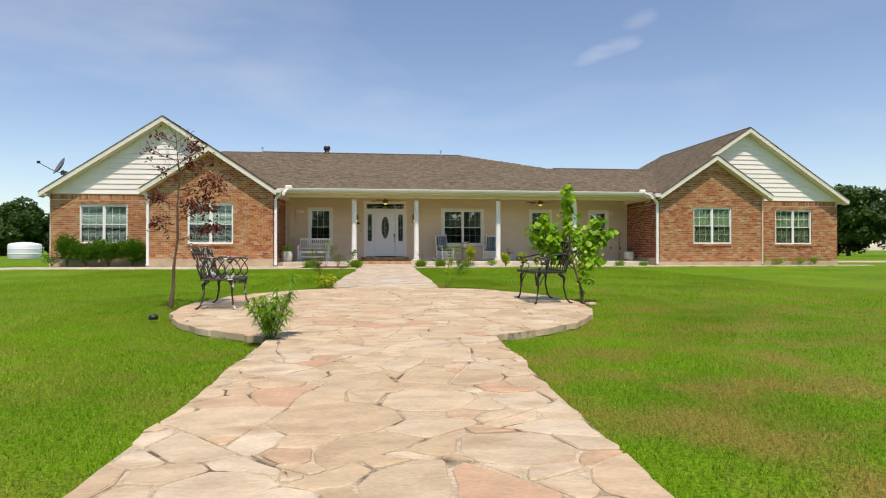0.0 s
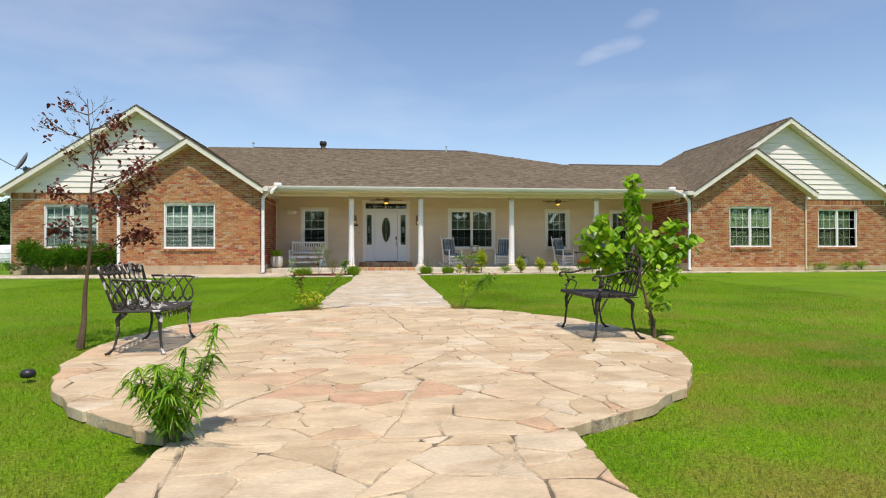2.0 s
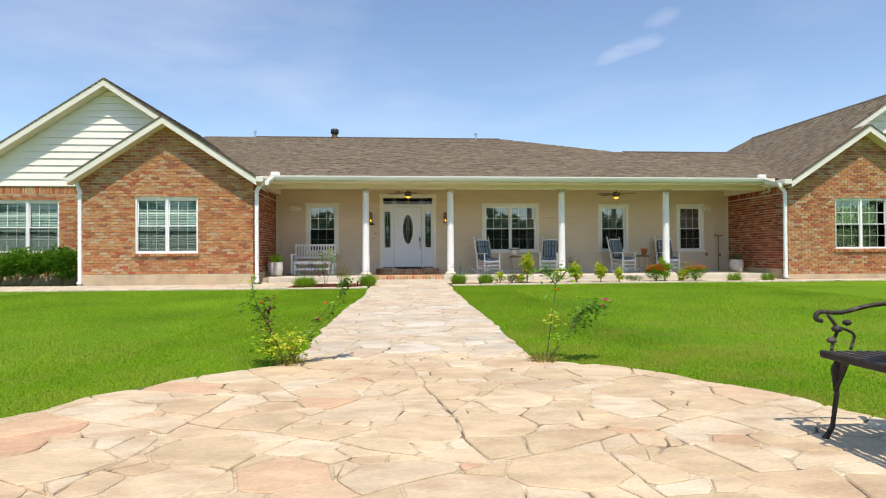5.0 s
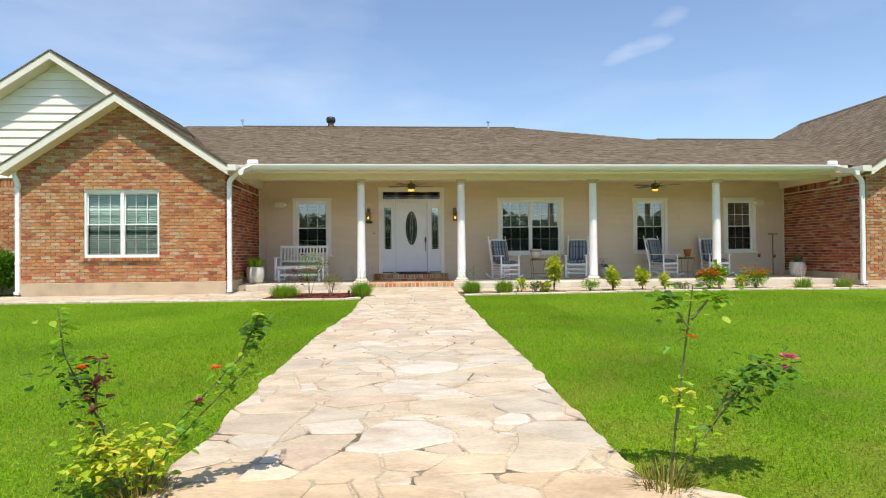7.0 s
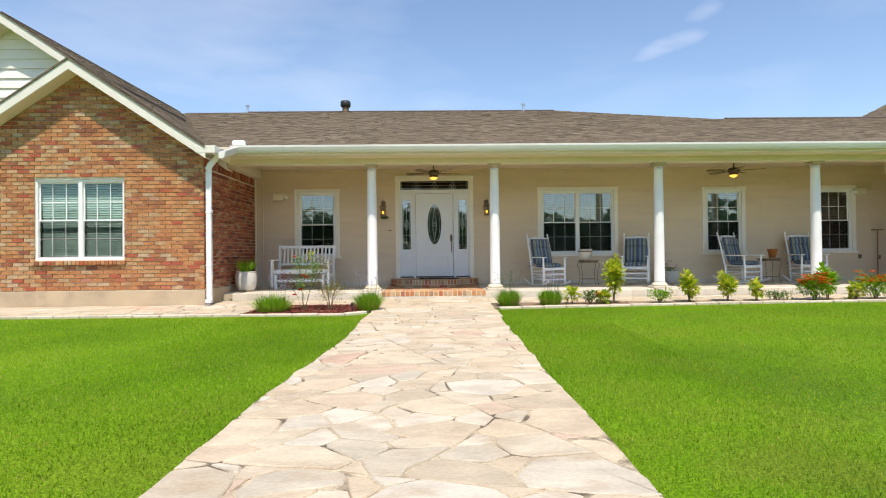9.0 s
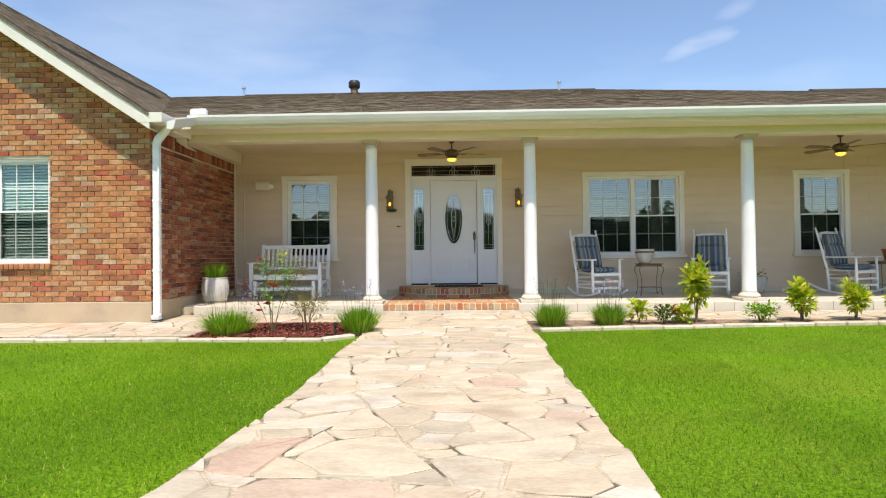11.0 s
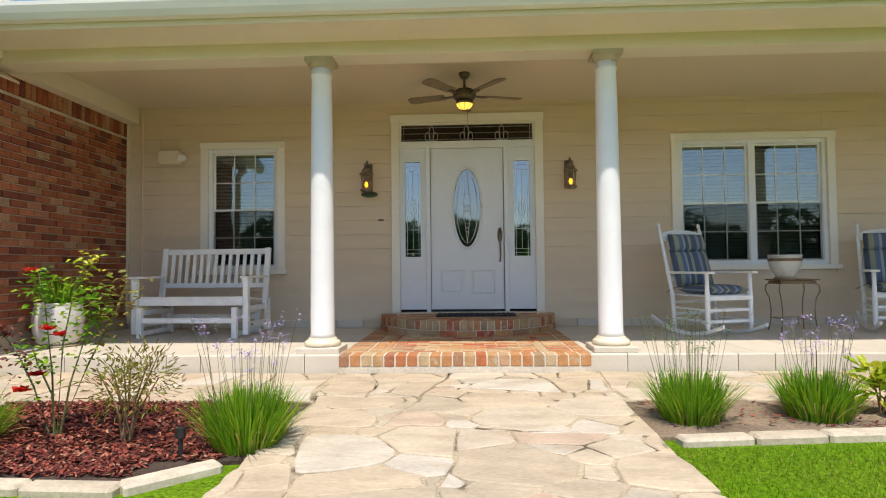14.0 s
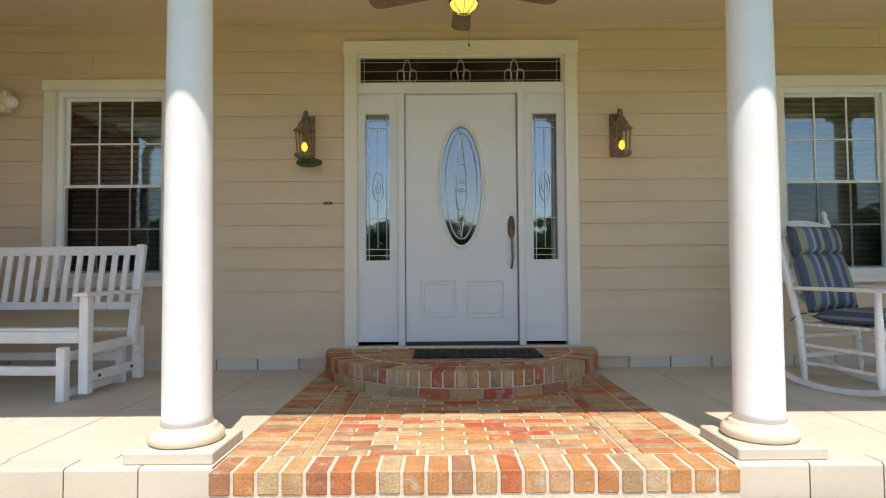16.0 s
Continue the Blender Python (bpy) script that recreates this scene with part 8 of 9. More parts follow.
    for k in range(9):
        x = -hw + 0.08 + k * (2 * hw - 0.16) / 8
        b = 0.03 * math.sin(k * 2.1)
        scroll(bm, [(x, 0, 0.01), (x + b, 0, 0.13), (x - b * 1.4, 0, 0.27), (x + b * 0.6, 0, 0.44)], 0.0075)
        if k < 8:
            scroll(bm, [(x, 0, 0.10), (x + 0.05, 0.003, 0.19), (x + 0.11, 0, 0.24), (x + 0.10, 0, 0.33)], 0.0065)
    part("stems", bm, mat, t, smooth=True, place=lean)
    spots = []
    for _ in range(46):
        spots.append(((RNG.uniform(-hw + 0.08, hw - 0.1), RNG.uniform(-0.008, 0.008), RNG.uniform(0.12, 0.40)), (RNG.uniform(-1, 1), 0.1, RNG.uniform(-0.6, 1)), RNG.uniform(0.7, 1.1)))
    lv = leaf_soup(t, "cast_leaves", spots, mat, (0.06, 0.042), "heart", 0.2)
    lv.matrix_basis = lean
    bm = bmesh.new()
    for _ in range(12):
        r = RNG.uniform(0.022, 0.032)
        lathe(bm, [(0.0, -r * 0.6), (r * 0.8, -r * 0.4), (r, 0.0), (r * 0.6, r * 0.5), (0.0, r * 0.6)], (RNG.uniform(-hw + 0.1, hw - 0.1), 0, RNG.uniform(0.14, 0.38)), 9)
    part("cast_roses", bm, mat, t, smooth=True, place=lean)
    return t


def branch_out(bm, p, d, length, r, depth, tips, spread=0.6, up=0.25):
    q = p + d * length
    mid = p.lerp(q, 0.5) + Vector((RNG.gauss(0, 1), RNG.gauss(0, 1), 0)) * length * 0.06
    tube(bm, [p, mid, q], [r, r * 0.85, r * 0.65], 7 if r > 0.01 else 5)
    tips.append((p.lerp(q, 0.6), depth))
    tips.append((q, depth))
    if depth == 0:
        return
    for _ in range(RNG.choice((2, 3))):
        nd = (d + Vector((RNG.uniform(-1, 1) * spread, RNG.uniform(-1, 1) * spread, RNG.uniform(-0.2, 1) * up))).normalized()
        branch_out(bm, q, nd, length * RNG.uniform(0.6, 0.85), r * 0.62, depth - 1, tips, spread, up)


def build_patio():
    z = gz(8.9)
    lattice_bench(pose(-1.64, 8.80, z + 0.0, 0, 0, 92))
    rose_bench(pose(3.08, 9.12, z + 0.0, 0, 0, -90))
    # young tree with dark red leaves
    t = thing("young_tree", pose(-2.45, 9.02, lawn_z(9)), "slender young tree with sparse dark red leaves", "tree")
    bm = bmesh.new()
    tips = []
    trunk = [Vector(p) for p in ((0, 0, 0), (0.035, 0.0, 0.25), (0.045, 0.01, 0.6), (0.10, 0.0, 1.0), (0.095, 0, 1.5), (0.13, 0, 1.9), (0.09, 0, 2.25), (0.07, 0, 2.55))]
    tube(bm, trunk, [0.042, 0.027, 0.021, 0.018, 0.014, 0.010, 0.006, 0.003], 9)
    for zf, az, ln in ((0.42, 10, 0.50), (0.45, 170, 0.34), (0.50, 330, 0.55), (0.53, 60, 0.50), (0.56, 220, 0.38), (0.60, 350, 0.58), (0.64, 30, 0.5), (0.68, 150, 0.38), (0.72, 300, 0.45), (0.76, 20, 0.42), (0.80, 200, 0.40), (0.85, 60, 0.34), (0.92, 160, 0.28)):
        k = zf * (len(trunk) - 1)
        p = trunk[int(k)].lerp(trunk[min(int(k) + 1, len(trunk) - 1)], k - int(k))
        a = radians(az)
        branch_out(bm, p, Vector((math.cos(a), math.sin(a) * 0.8, 0.32)).normalized(), ln * 0.52, 0.008, 2, tips, 0.75, 0.4)
    bare = []
    for zf, az, ln in ((0.70, 120, 0.42), (0.76, 250, 0.40), (0.80, 80, 0.42), (0.84, 310, 0.38), (0.88, 180, 0.34), (0.92, 20, 0.30), (0.95, 260, 0.24)):
        k = zf * (len(trunk) - 1)
        p = trunk[int(k)].lerp(trunk[min(int(k) + 1, len(trunk) - 1)], k - int(k))
        branch_out(bm, p, Vector((math.cos(radians(az)), math.sin(radians(az)) * 0.8, 0.9)).normalized(), ln * 0.36, 0.004, 3, bare, 0.7, 0.4)
    part("trunk", bm, M["bark"], t)
    spots = []
    for q, d in tips:
        low = q.z < 1.85
        right = q.x > 0.0
        n = (11 if right else 6) if low else (5 if right else 2)
        for _ in range(n):
            if RNG.random() < 0.75 and q.z > 0.95:
                spots.append((q + Vector((RNG.gauss(0, .05), RNG.gauss(0, .05), RNG.gauss(0, .045))), rdir(0.8, -0.5), RNG.uniform(0.6, 1.15)))
    leaf_soup(t, "crown", spots, M["leaf_red"], (0.054, 0.036), "heart", 0.4, "sparse dark red leaves")
    # young tree with bright heart-shaped leaves
    t = thing("young_tree", pose(3.72, 9.05, lawn_z(9)), "small leaning young tree with bright green heart-shaped leaves", "tree")
    bm = bmesh.new()
    tube(bm, [(0, 0, 0), (-0.02, 0, 0.18), (-0.10, -0.02, 0.42), (-0.18, -0.02, 0.66), (-0.20, 0.0, 0.9)], [0.030, 0.024, 0.018, 0.015, 0.011], 8)
    limbs = [([(-0.18, 0, 0.62), (-0.38, 0, 0.80), (-0.62, 0.02, 1.0), (-0.84, 0, 1.16)], 110), ([(-0.20, 0, 0.74), (-0.44, -0.02, 1.0), (-0.60, -0.04, 1.22), (-0.68, 0, 1.36)], 90),
             ([(-0.20, 0, 0.9), (-0.24, 0, 1.2), (-0.26, 0, 1.5), (-0.25, 0, 1.85)], 120), ([(-0.16, 0, 0.68), (0.02, 0, 0.92), (0.16, 0, 1.12), (0.24, 0, 1.35)], 120),
             ([(-0.14, 0, 0.58), (0.10, 0.02, 0.85), (0.30, 0, 1.0), (0.44, 0, 1.12)], 100), ([(-0.12, 0, 0.52), (-0.40, 0.05, 0.74), (-0.62, 0.10, 0.90), (-0.76, 0.1, 0.98)], 60),
             ([(-0.10, 0, 0.48), (0.08, -0.1, 0.62), (0.22, -0.05, 0.72), (0.28, 0, 0.70)], 70), ([(-0.20, 0.0, 0.85), (-0.08, 0.1, 1.05), (0.0, 0.15, 1.22)], 60),
             ([(-0.05, 0, 0.3), (0.03, -0.03, 0.36), (0.14, -0.03, 0.38)], 9), ([(-0.18, 0, 0.7), (-0.3, 0.12, 0.9), (-0.42, 0.18, 1.1)], 60)]
    spots = []
    for pts, n in limbs:
        tube(bm, pts, [0.011, 0.008, 0.006, 0.003][:len(pts)], 6)
        for _ in range(int(n * 1.2)):
            f = 0.15 + 0.85 * RNG.random()
            k = f * (len(pts) - 1)
            i = min(int(k), len(pts) - 2)
            q = Vector(pts[i]).lerp(Vector(pts[i + 1]), k - i)
            spots.append((q + Vector((RNG.gauss(0, .045), RNG.gauss(0, .05), RNG.gauss(0, .045))), rdir(0.8, -0.75), RNG.uniform(0.6, 1.2)))
    part("trunk", bm, M["bark"], t)
    leaf_soup(t, "crown", spots, M["leaf_vine"], (0.098, 0.090), "heart", 0.2, "bright green heart-shaped leaves")
    s = part("flat_stone", boxed(-0.08, 0.07, -0.06, 0.05, -0.03, 0.022, bevel=0.015), M["concrete"], place=pose(3.80, 8.92, lawn_z(9), 0, 0, 20))
    tagged(s, "flat tan stone lying in the grass by the tree", "stone")
    s = thing("valve_cap", pose(-2.20, 7.66, lawn_z(7.7)), "small round black lid in the lawn", "valve cap")
    bm = bmesh.new()
    lathe(bm, [(0.05, 0.0), (0.055, 0.03), (0.045, 0.055), (0.01, 0.062)], seg=16)
    part("cap", bm, M["black"], s, smooth=True)
    # upright stones round the patio's edge
    parent = tagged(new("patio_edging"), kind="structure")
    cx, cy, rx, ry = PATIO
    a = 0.0
    while a < 2 * math.pi:
        x, y = cx + (rx - 0.035) * math.cos(a), cy + (ry - 0.035) * math.sin(a)
        step = RNG.uniform(0.28, 0.5) / rx
        if not (path_left(y) - 0.1 < x < path_right(y) + 0.1):
            L = step * math.hypot(rx * math.sin(a), ry * math.cos(a))
            ang = math.degrees(math.atan2(ry * math.cos(a + step / 2), -rx * math.sin(a + step / 2)))
            part("edge_stone", boxed(0.004, L - 0.006, -0.03, 0.02 + RNG.uniform(-0.01, 0.02), -0.18, -0.075 + RNG.uniform(-0.012, 0.0), bevel=0.01), M["rim"], parent, place=pose(x, y, gz(y) - 0.004, 0, 0, ang))
        a += step


def build_wing_plants():
    z = gz(24)
    t = None
    for x, y, w, h, n in ((-11.05, 23.8, 0.9, 1.02, 2600), (-10.35, 23.75, 1.1, 0.80, 3000), (-9.55, 23.75, 1.2, 0.86, 3200), (-8.70, 23.8, 1.2, 0.90, 3200)):
        leafy_bush("shrub", pose(x, y, z), "dense dark green rounded shrub against the brick wing", "shrub", (w, 0.8, h), n, M["leaf_shrub"], (0.085, 0.055), 14, group="shrubs by the wing", floor=0.6)
    leafy_bush("shrub", pose(-11.55, 23.75, z), "low straggly green shrub near the house corner", "shrub", (0.9, 0.6, 0.38), 500, M["leaf_dark"], (0.06, 0.035), 8, floor=0.6)
    for x, w, h in ((17.4, 0.7, 0.28), (18.2, 0.8, 0.22), (19.2, 0.9, 0.24), (19.9, 0.6, 0.26)):
        leafy_bush("shrub", pose(x, 24.2, z), "low green ground shrub along the brick wing", "shrub", (w, 0.4, h), 260, M["leaf_corn"], (0.06, 0.03), 6, group="low shrubs by the right wing")


def water_tank():
    t = thing("water_tank", pose(-26.1, 48.5, 0.22), "round white plastic water tank on the far lawn", "water tank")
    bm = bmesh.new()
    lathe(bm, [(1.06, 0.0), (1.08, 0.03), (1.08, 1.05), (1.0, 1.18), (0.5, 1.27), (0.2, 1.30), (0.0, 1.30)], seg=40)
    part("tank", bm, M["tank"], t, smooth=True)
    bm = bmesh.new()
    for zz in (0.35, 0.7):
        lathe(bm, [(1.08, zz), (1.10, zz + 0.02), (1.10, zz + 0.06), (1.08, zz + 0.08)], seg=40)
    part("ribs", bm, M["tank"], t, smooth=True)


def big_tree(place, seed, H=8.0):
    """A wide woodland tree: trunk, limbs and a crown of leaf clumps."""
    r = random.Random(seed)
    t = thing("tree", place, "broad leafy tree in the woods edge", "tree", "trees at the woods edge")
    bm = bmesh.new()
    tube(bm, [(0, 0, -0.3), (0.05, 0, H * 0.25), (0.0, 0.1, H * 0.5)], [0.26, 0.18, 0.10], 8)
    lobes = []
    for k in range(24):
        a = r.uniform(0, 2 * math.pi)
        rad = H * r.uniform(0.12, 0.40)
        zz = H * r.uniform(0.10, 0.92)
        rad *= math.sqrt(max(0.1, 1 - abs(zz / H - 0.45) * 1.25))
        c = Vector((rad * math.cos(a), rad * math.sin(a), zz))
        tube(bm, [(0.02, 0.05, min(zz * 0.6, H * 0.45)), tuple(c)], [0.07, 0.02], 5)
        lobes.append((c, H * r.uniform(0.10, 0.19)))
    part("trunk", bm, M["bark"], t)
    verts, faces = [], []
    for c, R in lobes:
        for _ in range(330):
            d = Vector((r.gauss(0, 1), r.gauss(0, 1), r.gauss(0, 1))).normalized()
            p = c + Vector((d.x * R * 1.15, d.y * R * 1.15, d.z * R * 0.85)) * r.uniform(0.6, 1.05)
            s = r.uniform(0.14, 0.30)
            u = Vector((r.gauss(0, 1), r.gauss(0, 1), r.gauss(0, 0.6))).normalized()
            v = u.cross(d).normalized()
            i = len(verts)
            verts += [tuple(p + u * s), tuple(p + v * s * 0.6), tuple(p - u * s), tuple(p - v * s * 0.6)]
            faces.append((i, i + 1, i + 2, i + 3))
    me = bpy.data.meshes.new("crown")
    me.from_pydata(verts, [], faces)
    me.materials.append(M["leaf_wood"])
    ob = new("crown", me)
    ob.parent = t
    return t


def build_woods():
    a = big_tree(pose(53, 62, -0.2), 1, 8.4)
    b = big_tree(pose(-43, 78, -0.2), 2, 7.4)
    r = random.Random(9)
    for k in range(20):
        x, y = 46 + k * 2.7 + r.uniform(-1.2, 1.2), 70 - k * 2.6 + r.uniform(-3, 3)
        s = r.uniform(0.85, 1.15)
        copy_thing(a if k % 2 else b, pose(x, y, -0.1, 0, 0, r.uniform(0, 360)) @ Matrix.Scale(1, 4))
    for k in range(20):
        x, y = -35 - k * 2.7 + r.uniform(-1.2, 1.2), 82 - k * 2.2 + r.uniform(-3, 3)
        copy_thing(b if k % 3 else a, pose(x, y, -0.6, 0, 0, r.uniform(0, 360)) @ Matrix.Scale(0.84, 4))
    # woods behind the walker and further round, one mass of leaf clumps
    verts, faces = [], []
    for k in range(70):
        ang = radians(-200 + k * 220 / 69.0)
        cx, cy = 5 + 92 * math.cos(ang), 18 + 92 * math.sin(ang)
        H = r.uniform(7, 11)
        for _ in range(420):
            d = Vector((r.gauss(0, 1), r.gauss(0, 1), r.gauss(0, 1))).normalized()
            p = Vector((cx + d.x * 5.5, cy + d.y * 5.5, H * 0.5 + d.z * H * 0.5 * r.uniform(0.8, 1.05)))
            s = r.uniform(0.5, 0.95)
            u = Vector((r.gauss(0, 1), r.gauss(0, 1), r.gauss(0, 0.7))).normalized()
            v = u.cross(d).normalized()
            i = len(verts)
            verts += [tuple(p + u * s), tuple(p + v * s * 0.8), tuple(p - u * s), tuple(p - v * s * 0.8)]
            faces.append((i, i + 1, i + 2, i + 3))
    soup("far_woods", verts, faces, M["leaf_wood"])


def grass_field(name, n, region, length, width, mat):
    """Grass blades, one bent strip each, where region(x, y) holds; arrays only."""
    rs = np.random.default_rng(11 + n)
    x0, x1, y0, y1 = region[0]
    x, y = rs.uniform(x0, x1, n * 2), rs.uniform(y0, y1, n * 2)
    keep = region[1](x, y)
    x, y = x[keep][:n], y[keep][:n]
    k = len(x)
    z = 0.012 * np.clip(y, -6, 25) - 0.037 - dip(x, y)
    a = rs.uniform(0, 2 * np.pi, k)
    L = length * rs.uniform(0.5, 1.1, k)
    lean = rs.uniform(0.15, 1.0, k)
    b = rs.uniform(0, 2 * np.pi, k)
    w = width * rs.uniform(0.7, 1.2, k) / 2
    dx, dy = np.cos(a) * lean, np.sin(a) * lean
    nrm = 1 / np.sqrt(dx * dx + dy * dy + 1)
    sx, sy = np.cos(b) * w, np.sin(b) * w
    P = np.zeros((k, 3, 3), np.float32)
    P[:, 0] = np.stack([x - sx, y - sy, z], 1)
    P[:, 1] = np.stack([x + sx, y + sy, z], 1)
    P[:, 2] = np.stack([x + dx * nrm * L, y + dy * nrm * L, z + nrm * L], 1)
    me = bpy.data.meshes.new(name)
    me.vertices.add(k * 3)
    me.vertices.foreach_set("co", P.reshape(-1))
    me.loops.add(k * 3)
    me.loops.foreach_set("vertex_index", np.arange(k * 3, dtype=np.int32))
    me.polygons.add(k)
    me.polygons.foreach_set("loop_start", np.arange(0, k * 3, 3, dtype=np.int32))
    me.update()
    me.validate()
    me.materials.append(mat)
    return tagged(new(name, me), kind="stuff")


def build_grass():
    cx, cy, rx, ry = PATIO

    def lawn(x, y, margin=0.0):
        walk_ = (x > path_left(y) - margin) & (x < path_right(y) + margin)
        pat = ((x - cx) / (rx + margin)) ** 2 + ((y - cy) / (ry + margin)) ** 2 < 1
        bedl = (x < 0) & (y > 21.45)
        bedr = (x > 0) & (y > 22.12 + 0.09 * np.clip(x - 2, 0, 6))
        return ~(walk_ | pat | bedl | bedr)

    def near(x, y):
        d = np.minimum(np.abs(x + 0.55), np.abs(x - 1.75))
        dp = np.abs(np.sqrt(((x - cx) / rx) ** 2 + ((y - cy) / ry) ** 2) - 1) * 3
        return lawn(x, y, -0.01) & (np.minimum(d, dp) < 1.6)
    grass_field("lawn_grass_near", 400000, ((-5.0, 6.5, 1.6, 22.6), near), 0.030, 0.0045, M["grass"])
    grass_field("lawn_grass", 400000, ((-8.0, 10.0, 1.6, 22.8), lambda x, y: lawn(x, y, 0.0)), 0.032, 0.0070, M["grass"])
    edge = lambda x, y: lawn(x, y, -0.025) & ~lawn(x, y, 0.06)
    grass_field("lawn_fringe", 26000, ((-5.0, 6.5, 1.6, 22.6), edge), 0.050, 0.005, M["grass"])


build_entry()
build_fittings()
satellite_dish()
build_porch_things()
build_beds()
build_border_plants()
build_patio()
build_wing_plants()
water_tank()
build_woods()
build_grass()


# ---- brickwork and shingles, pieces last ----
def build_brickwork():
    for nm, x0, x1, y, wins, ga in (("left", WL[1], WL[2], Y_WING, WIN_LEFT, (-8.12, -3.25)), ("right", WR[0], WR[1], Y_WING, WIN_RIGHT, (12.08, 16.97)),
                                ("left_set_back", WL[0], WL[1], Y_OUT, WIN_LEFT_OUT, None), ("right_set_back", WR[1], WR[2], Y_OUT, WIN_RIGHT_OUT, None)):
        wall = tagged(new("brickwork"), kind="structure")
        top = gable_top(ga[0], ga[1], 3.05 + BAY) if ga else None
        z1 = 4.84 if ga else 2.87
        bricks = brick_boxes(x0, x1, Z_BRICK if x0 < 5 else Z_BRICK_RIGHT, z1, holes_of(wins), top)
        if not ga:
            bricks += [(x0 + k * 0.0755, 0.066, 2.87, 0.195) for k in range(int((x1 - x0) / 0.0755))]
        near = (lambda u, z: u > -4.35 and z < 3.0) if nm == "left" else None
        brick_face("bricks", bricks, pose(0, y + 0.02, 0), M["brick"], near, wall)
    # side walls of the porch, in the redder bricks with shade in their colour
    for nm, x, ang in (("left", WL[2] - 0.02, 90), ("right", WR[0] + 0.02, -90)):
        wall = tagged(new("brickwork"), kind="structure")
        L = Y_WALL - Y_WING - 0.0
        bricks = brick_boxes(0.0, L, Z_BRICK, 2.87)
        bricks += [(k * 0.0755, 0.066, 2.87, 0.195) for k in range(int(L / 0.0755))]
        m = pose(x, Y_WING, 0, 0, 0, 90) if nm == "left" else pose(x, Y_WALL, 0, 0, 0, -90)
        brick_face("bricks", bricks, m, M["brick_red_shaded"], None, wall)
    for x, ang, y0, L in ((WL[1] + 0.015, -90, Y_OUT, Y_OUT - Y_WING), (WR[1] - 0.015, 90, Y_WING, Y_OUT - Y_WING)):
        wall = tagged(new("brickwork"), kind="structure")
        brick_face("bricks", brick_boxes(0.0, L, Z_BRICK, 3.05), pose(x, y0, 0, 0, 0, ang), M["brick"], None, wall)


def build_siding():
    wall = tagged(new("siding"), kind="structure")
    course = 0.178
    holes = [(a, b, c - 0.0, d) for a, b, c, d, _ in WIN_PORCH] + [(DOOR_X[0], DOOR_X[1], 0.3, 3.08)]
    cache = {}
    z, j = 0.52, 0
    while z < 3.16:
        x = WL[2] + 0.03
        top = min(z + course, 3.17)
        joints = [x] + [x + 3.66 * k + (1.3 if j % 2 else 0.4) for k in range(5)] + [WR[0] - 0.03]
        for a, b in zip(joints, joints[1:]):
            b = min(b, WR[0] - 0.03)
            spans = [(a, b - 0.003)]
            for h in holes:
                if h[2] < z + course * 0.5 < h[3]:
                    cut = []
                    for s in spans:
                        if s[1] <= h[0] or s[0] >= h[1]:
                            cut.append(s)
                        else:
                            if s[0] < h[0]:
                                cut.append((s[0], h[0]))
                            if s[1] > h[1]:
                                cut.append((h[1], s[1]))
                    spans = cut
            for s in spans:
                if s[1] - s[0] < 0.03:
                    continue
                bm = bmesh.new()
                prism(bm, [(-0.017, 0.0), (-0.004, top - z - 0.001), (0.010, top - z - 0.001), (0.010, 0.0)], lambda p, q: (s[0], p, q), lambda p, q: (s[1], p, q))
                part("board", bm, M["siding"], wall, place=pose(0, Y_WALL, z))
        for h in holes:
            for p0, p1 in ((z, h[2]), (h[3], top)):
                inside = z < h[2] < top if p1 == h[2] else z < h[3] < top
                mostly = h[2] < z + course * 0.5 < h[3]
                if inside and mostly and p1 - p0 > 0.004:
                    bm = boxed(h[0] - 0.002, h[1] + 0.002, -0.010, 0.010, 0.0, p1 - p0)
                    part("board", bm, M["siding"], wall, place=pose(0, Y_WALL, p0))
        z += course
        j += 1
    # white lap boards in the two large gables
    for xa, xb in ((-12.08, -3.25), (12.08, 21.38)):
        wall = tagged(new("siding"), kind="structure")
        top = gable_top(xa, xb, 2.98)
        z = 3.09
        while z < top((xa + xb) / 2) - 0.1:
            dx = max(0.0, (z + 0.2 - 2.98) / PITCH)
            a, b = xa + dx, xb - dx
            a, b = a - 0.18, b + 0.18
            a, b = max(a, xa + 0.15), min(b, xb - 0.15)
            if b - a > 0.1:
                bm = bmesh.new()
                prism(bm, [(-0.030, 0.0), (-0.002, 0.2), (0.02, 0.2), (0.02, 0.0)], lambda p, q: (a, p, q), lambda p, q: (b, p, q))
                part("board", bm, M["siding_white"], wall, place=pose(0, Y_OUT, z))
            z += 0.2
    # base course under the siding
    base = tagged(new("baseboard"), kind="structure")
    me = mesh_of(boxed(0, 0.322, -0.02, 0.012, 0, 0.095, bevel=0.004), "base_tile", M["tile"])
    x = WL[2] + 0.05
    while x < WR[0] - 0.36:
        if x + 0.322 < DOOR_X[0] - 0.16 or x > DOOR_X[1] + 0.16:
            part("base_tile", me, None, base, place=pose(x, Y_WALL, Z_FLOOR))
        x += 0.33


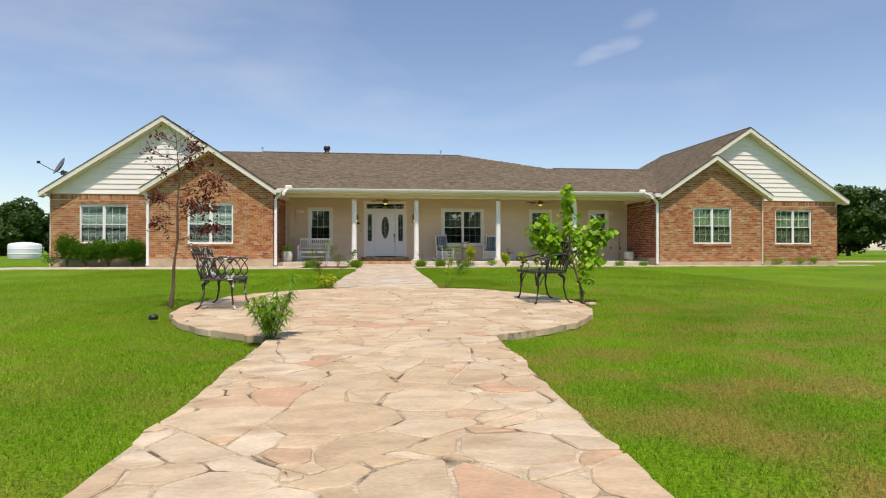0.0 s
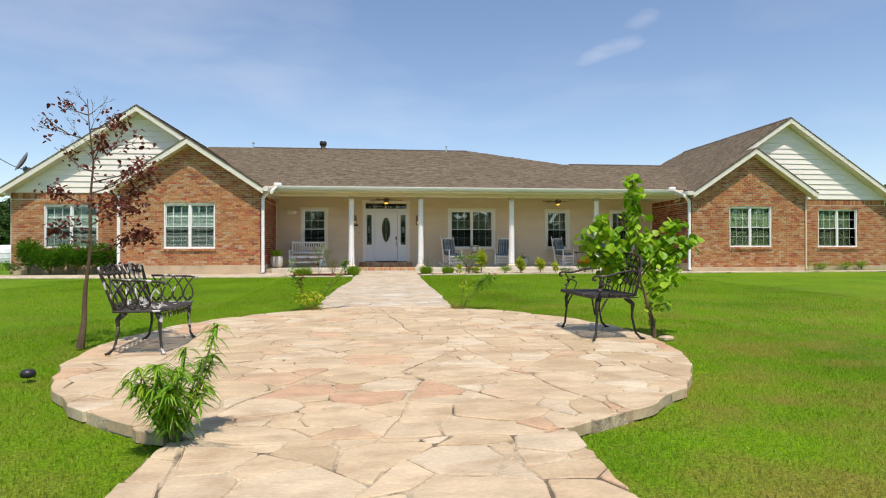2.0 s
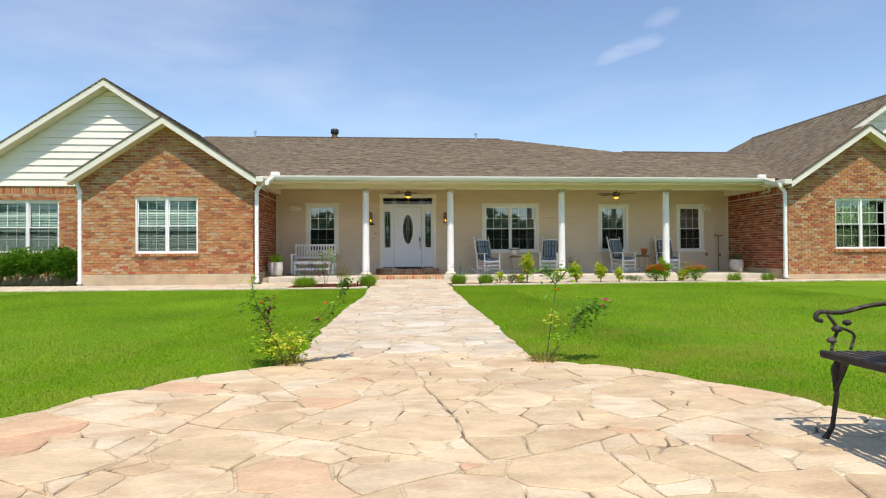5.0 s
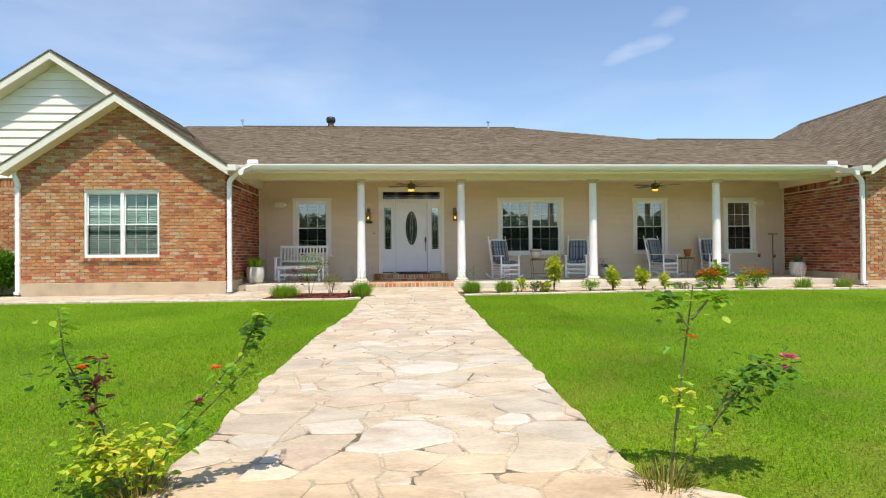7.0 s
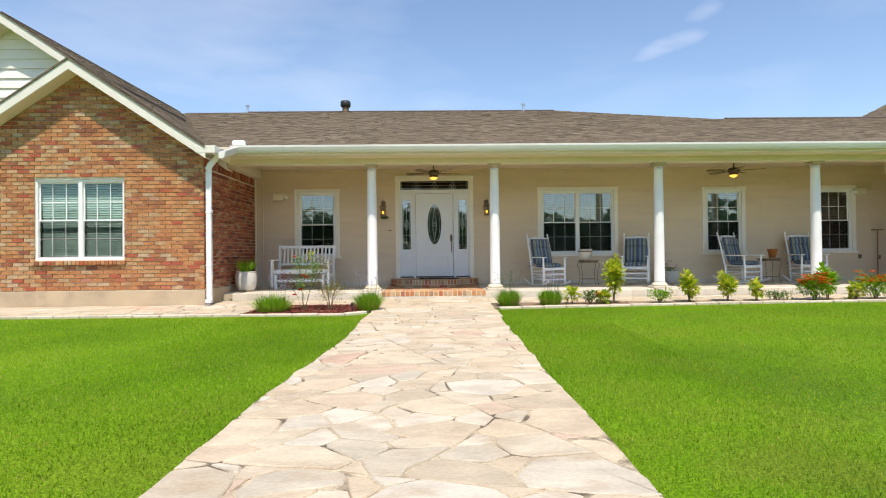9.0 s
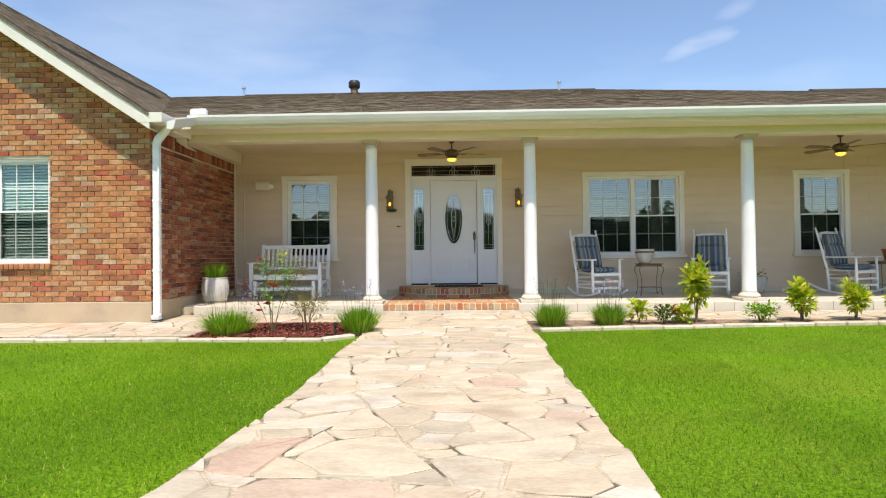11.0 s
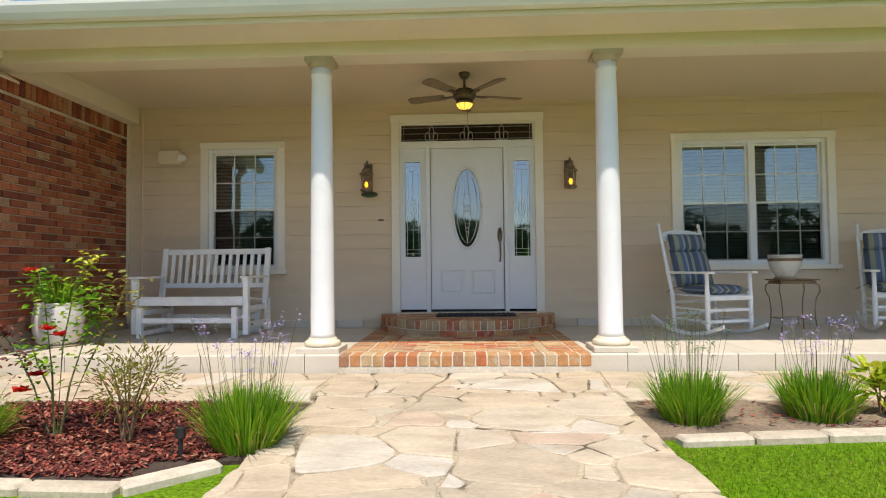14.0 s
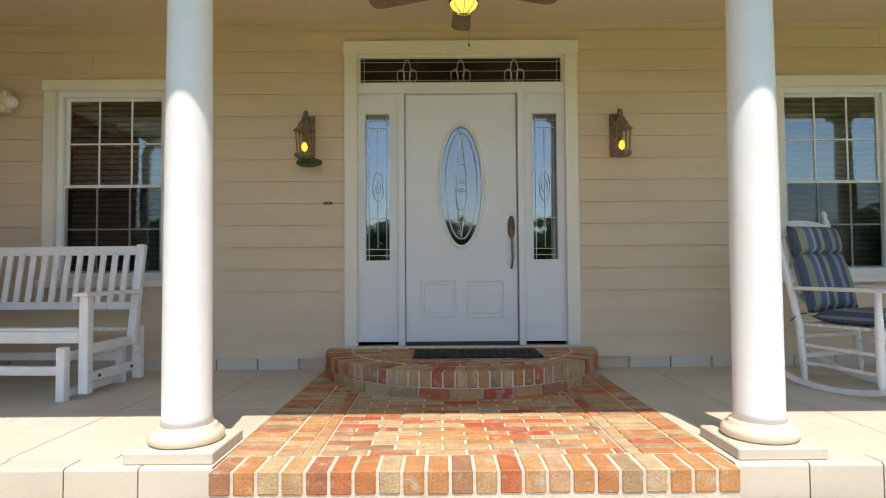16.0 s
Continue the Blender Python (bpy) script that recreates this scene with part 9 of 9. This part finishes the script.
def build_tiles():
    fl = tagged(new("porch_tiles"), kind="structure")
    T = 0.46
    me = mesh_of(boxed(0.003, T - 0.003, 0.003, T - 0.003, -0.016, 0, bevel=0.0015), "tile", M["tile"])
    thin = {}
    y0 = Y_EDGE + 0.12
    for r in range(5):
        y = y0 + r * T
        d = min(T, Y_WALL - 0.002 - y)
        if d < 0.05:
            continue
        for x0, x1 in ((WL[2] + 0.02, DOOR_X[0] - 0.152), (1.962, WR[0] - 0.02)):
            xs = []
            if x0 < 0:
                x = x1
                while x > x0 + 0.02:
                    a = max(x - T, x0)
                    xs.append((a, x))
                    x -= T
            else:
                x = x0
                while x < x1 - 0.02:
                    xs.append((x, min(x + T, x1)))
                    x += T
            for a, b in xs:
                if abs(b - a - T) < 1e-3 and d == T:
                    part("tile", me, None, fl, place=pose(a, y, Z_FLOOR))
                else:
                    part("tile", boxed(0.003, b - a - 0.003, 0.003, d - 0.003, -0.016, 0), M["tile"], fl, place=pose(a, y, Z_FLOOR))
    edge = tagged(new("porch_edge_tiles"), kind="structure")
    bm = bmesh.new()
    W = 0.30
    prism(bm, [(0.12, 0.0), (0.12, -0.016), (0.03, -0.016), (0.03, -0.19), (0.0, -0.19), (0.0, -0.012), (0.004, -0.004), (0.012, 0.0)], lambda a, b: (0.003, a, b), lambda a, b: (W - 0.003, a, b))
    me = mesh_of(bm, "edge_tile", M["tile"])
    for x0, x1, s in ((WL[2] + 0.02, DOOR_X[0] - 0.152, -1), (1.962, WR[0] - 0.02, 1)):
        x = x1 - W if s < 0 else x0
        while (x > x0 if s < 0 else x + W < x1 + 0.1):
            part("edge_tile", me, None, edge, place=pose(x, Y_EDGE, Z_FLOOR))
            x += s * W


def build_landing():
    """Brick landing before the door, with a half-round step."""
    L = tagged(new("brick_landing"), "brick paved landing of mixed red and tan bricks before the front door", kind="structure")
    x0, x1, y0 = -0.15, 1.96, 24.0
    zt = Z_FLOOR + 0.004
    g = 0.010
    a = mesh_of(boxed(0, 0.083, 0, 0.198, -0.092, 0, bevel=0.005), "paver", M["paver"])
    n = 22
    wv = (x1 - x0) / n
    for k in range(n):
        part("paver", a, None, L, place=pose(x0 + k * wv + 0.005, y0, zt - 0.002 + NPR.uniform(-0.002, 0.002)))
    b = mesh_of(boxed(0, 0.20, 0, 0.060, -0.05, 0, bevel=0.004), "paver", M["paver"])
    c = mesh_of(boxed(0, 0.060, 0, 0.20, -0.05, 0, bevel=0.004), "paver", M["paver"])
    y = y0 + 0.21
    r = 0
    while y < Y_WALL - 0.07:
        inner = (x0 + 0.40, x1 - 0.40)
        x = x0 + (0.0 if r % 2 else -0.0)
        xx = x0
        shift = 0.105 if r % 2 else 0.0
        for s0, s1 in ((x0, inner[0] - 0.075), (inner[0], inner[1]), (inner[1] + 0.075, x1)):
            x = s0 - (shift if s0 == inner[0] else 0)
            while x < s1 - 0.02:
                p, q = max(x, s0), min(x + 0.20, s1)
                x += 0.213
                if q - p < 0.03:
                    continue
                if ((p + q) / 2 - 0.93) ** 2 / 0.95 ** 2 + (y + 0.03 - Y_WALL) ** 2 / 1.05 ** 2 < 1:
                    continue
                if q - p > 0.195:
                    part("paver", b, None, L, place=pose(p, y, zt + NPR.uniform(-0.002, 0.002)))
                else:
                    part("paver", boxed(0, q - p, 0, 0.060, -0.05, 0, bevel=0.004), M["paver"], L, place=pose(p, y, zt))
        y += 0.0725
        r += 1
    y = y0 + 0.21
    while y < Y_WALL - 0.2:
        for xx in (x0 + 0.40 - 0.069, x1 - 0.40 + 0.009):
            if (xx - 0.93) ** 2 / 0.95 ** 2 + (y + 0.1 - Y_WALL) ** 2 / 1.05 ** 2 > 1:
                part("paver", c, None, L, place=pose(xx, y, zt + 0.001))
        y += 0.209
    # half-round step
    S = tagged(new("door_step"), "half-round brick step before the front door", kind="structure")
    cxs, rxs, rys, zs = 0.93, 1.06, 1.13, 0.60
    bm = bmesh.new()
    arc = [(cxs + (rxs - 0.012) * math.cos(t), Y_WALL - 0.005 - (rys - 0.012) * math.sin(t)) for t in np.linspace(0, math.pi, 33)]
    prism(bm, orient(arc), lambda x, y: (x, y, Z_FLOOR - 0.02), lambda x, y: (x, y, zs - 0.006))
    part("step_core", bm, M["mortar"], S)
    # bricks round the rim, standing on a course laid flat
    ts = [0.0]
    N = 46
    fine = np.linspace(0, math.pi, 400)
    pts = np.array([(rxs * math.cos(t), -rys * math.sin(t)) for t in fine])
    cum = np.concatenate([[0], np.cumsum(np.hypot(*np.diff(pts, axis=0).T))])
    total = cum[-1]

    def at(s):
        i = min(int(np.searchsorted(cum, s)), 399)
        i0 = max(i - 1, 0)
        p = pts[i]
        t = pts[min(i + 1, 399)] - pts[i0]
        ang = math.degrees(math.atan2(t[1], t[0]))
        return p, ang
    per = total / N
    top_me = mesh_of(boxed(-per / 2 + 0.007, per / 2 - 0.007, 0.0, 0.19, -0.10, 0, bevel=0.005), "rim_brick", M["paver"])
    for k in range(N):
        p, ang = at((k + 0.5) * per)
        if -p[1] < 0.02:
            continue
        part("rim_brick", top_me, None, S, place=pose(cxs + p[0], Y_WALL + p[1], zs, 0, 0, ang) @ pose(0, 0, 0, 0, 0, 180))
    M2 = 17
    per2 = total / M2
    low = mesh_of(boxed(-per2 / 2 + 0.007, per2 / 2 - 0.007, -0.004, 0.05, -0.175, -0.108, bevel=0.004), "low_brick", M["paver"])
    for k in range(M2):
        p, ang = at((k + 0.5) * per2)
        part("low_brick", low, None, S, place=pose(cxs + p[0], Y_WALL + p[1], zs, 0, 0, ang) @ pose(0, 0, 0, 0, 0, 180))
    # infill on top
    y = Y_WALL - 0.068
    while y > Y_WALL - rys + 0.2:
        w = math.sqrt(max(0.0, 1 - ((Y_WALL - y) / (rys - 0.2)) ** 2)) * (rxs - 0.2)
        x = cxs - w + 0.01
        while x < cxs + w - 0.03:
            q = min(x + 0.2, cxs + w)
            part("paver", boxed(0, q - x, 0, 0.058, -0.03, 0, bevel=0.003), M["paver"], S, place=pose(x, y, zs - 0.001))
            x += 0.209
        y -= 0.0685


build_paving()
build_shingles()
build_brickwork()
build_siding()
build_tiles()
build_landing()
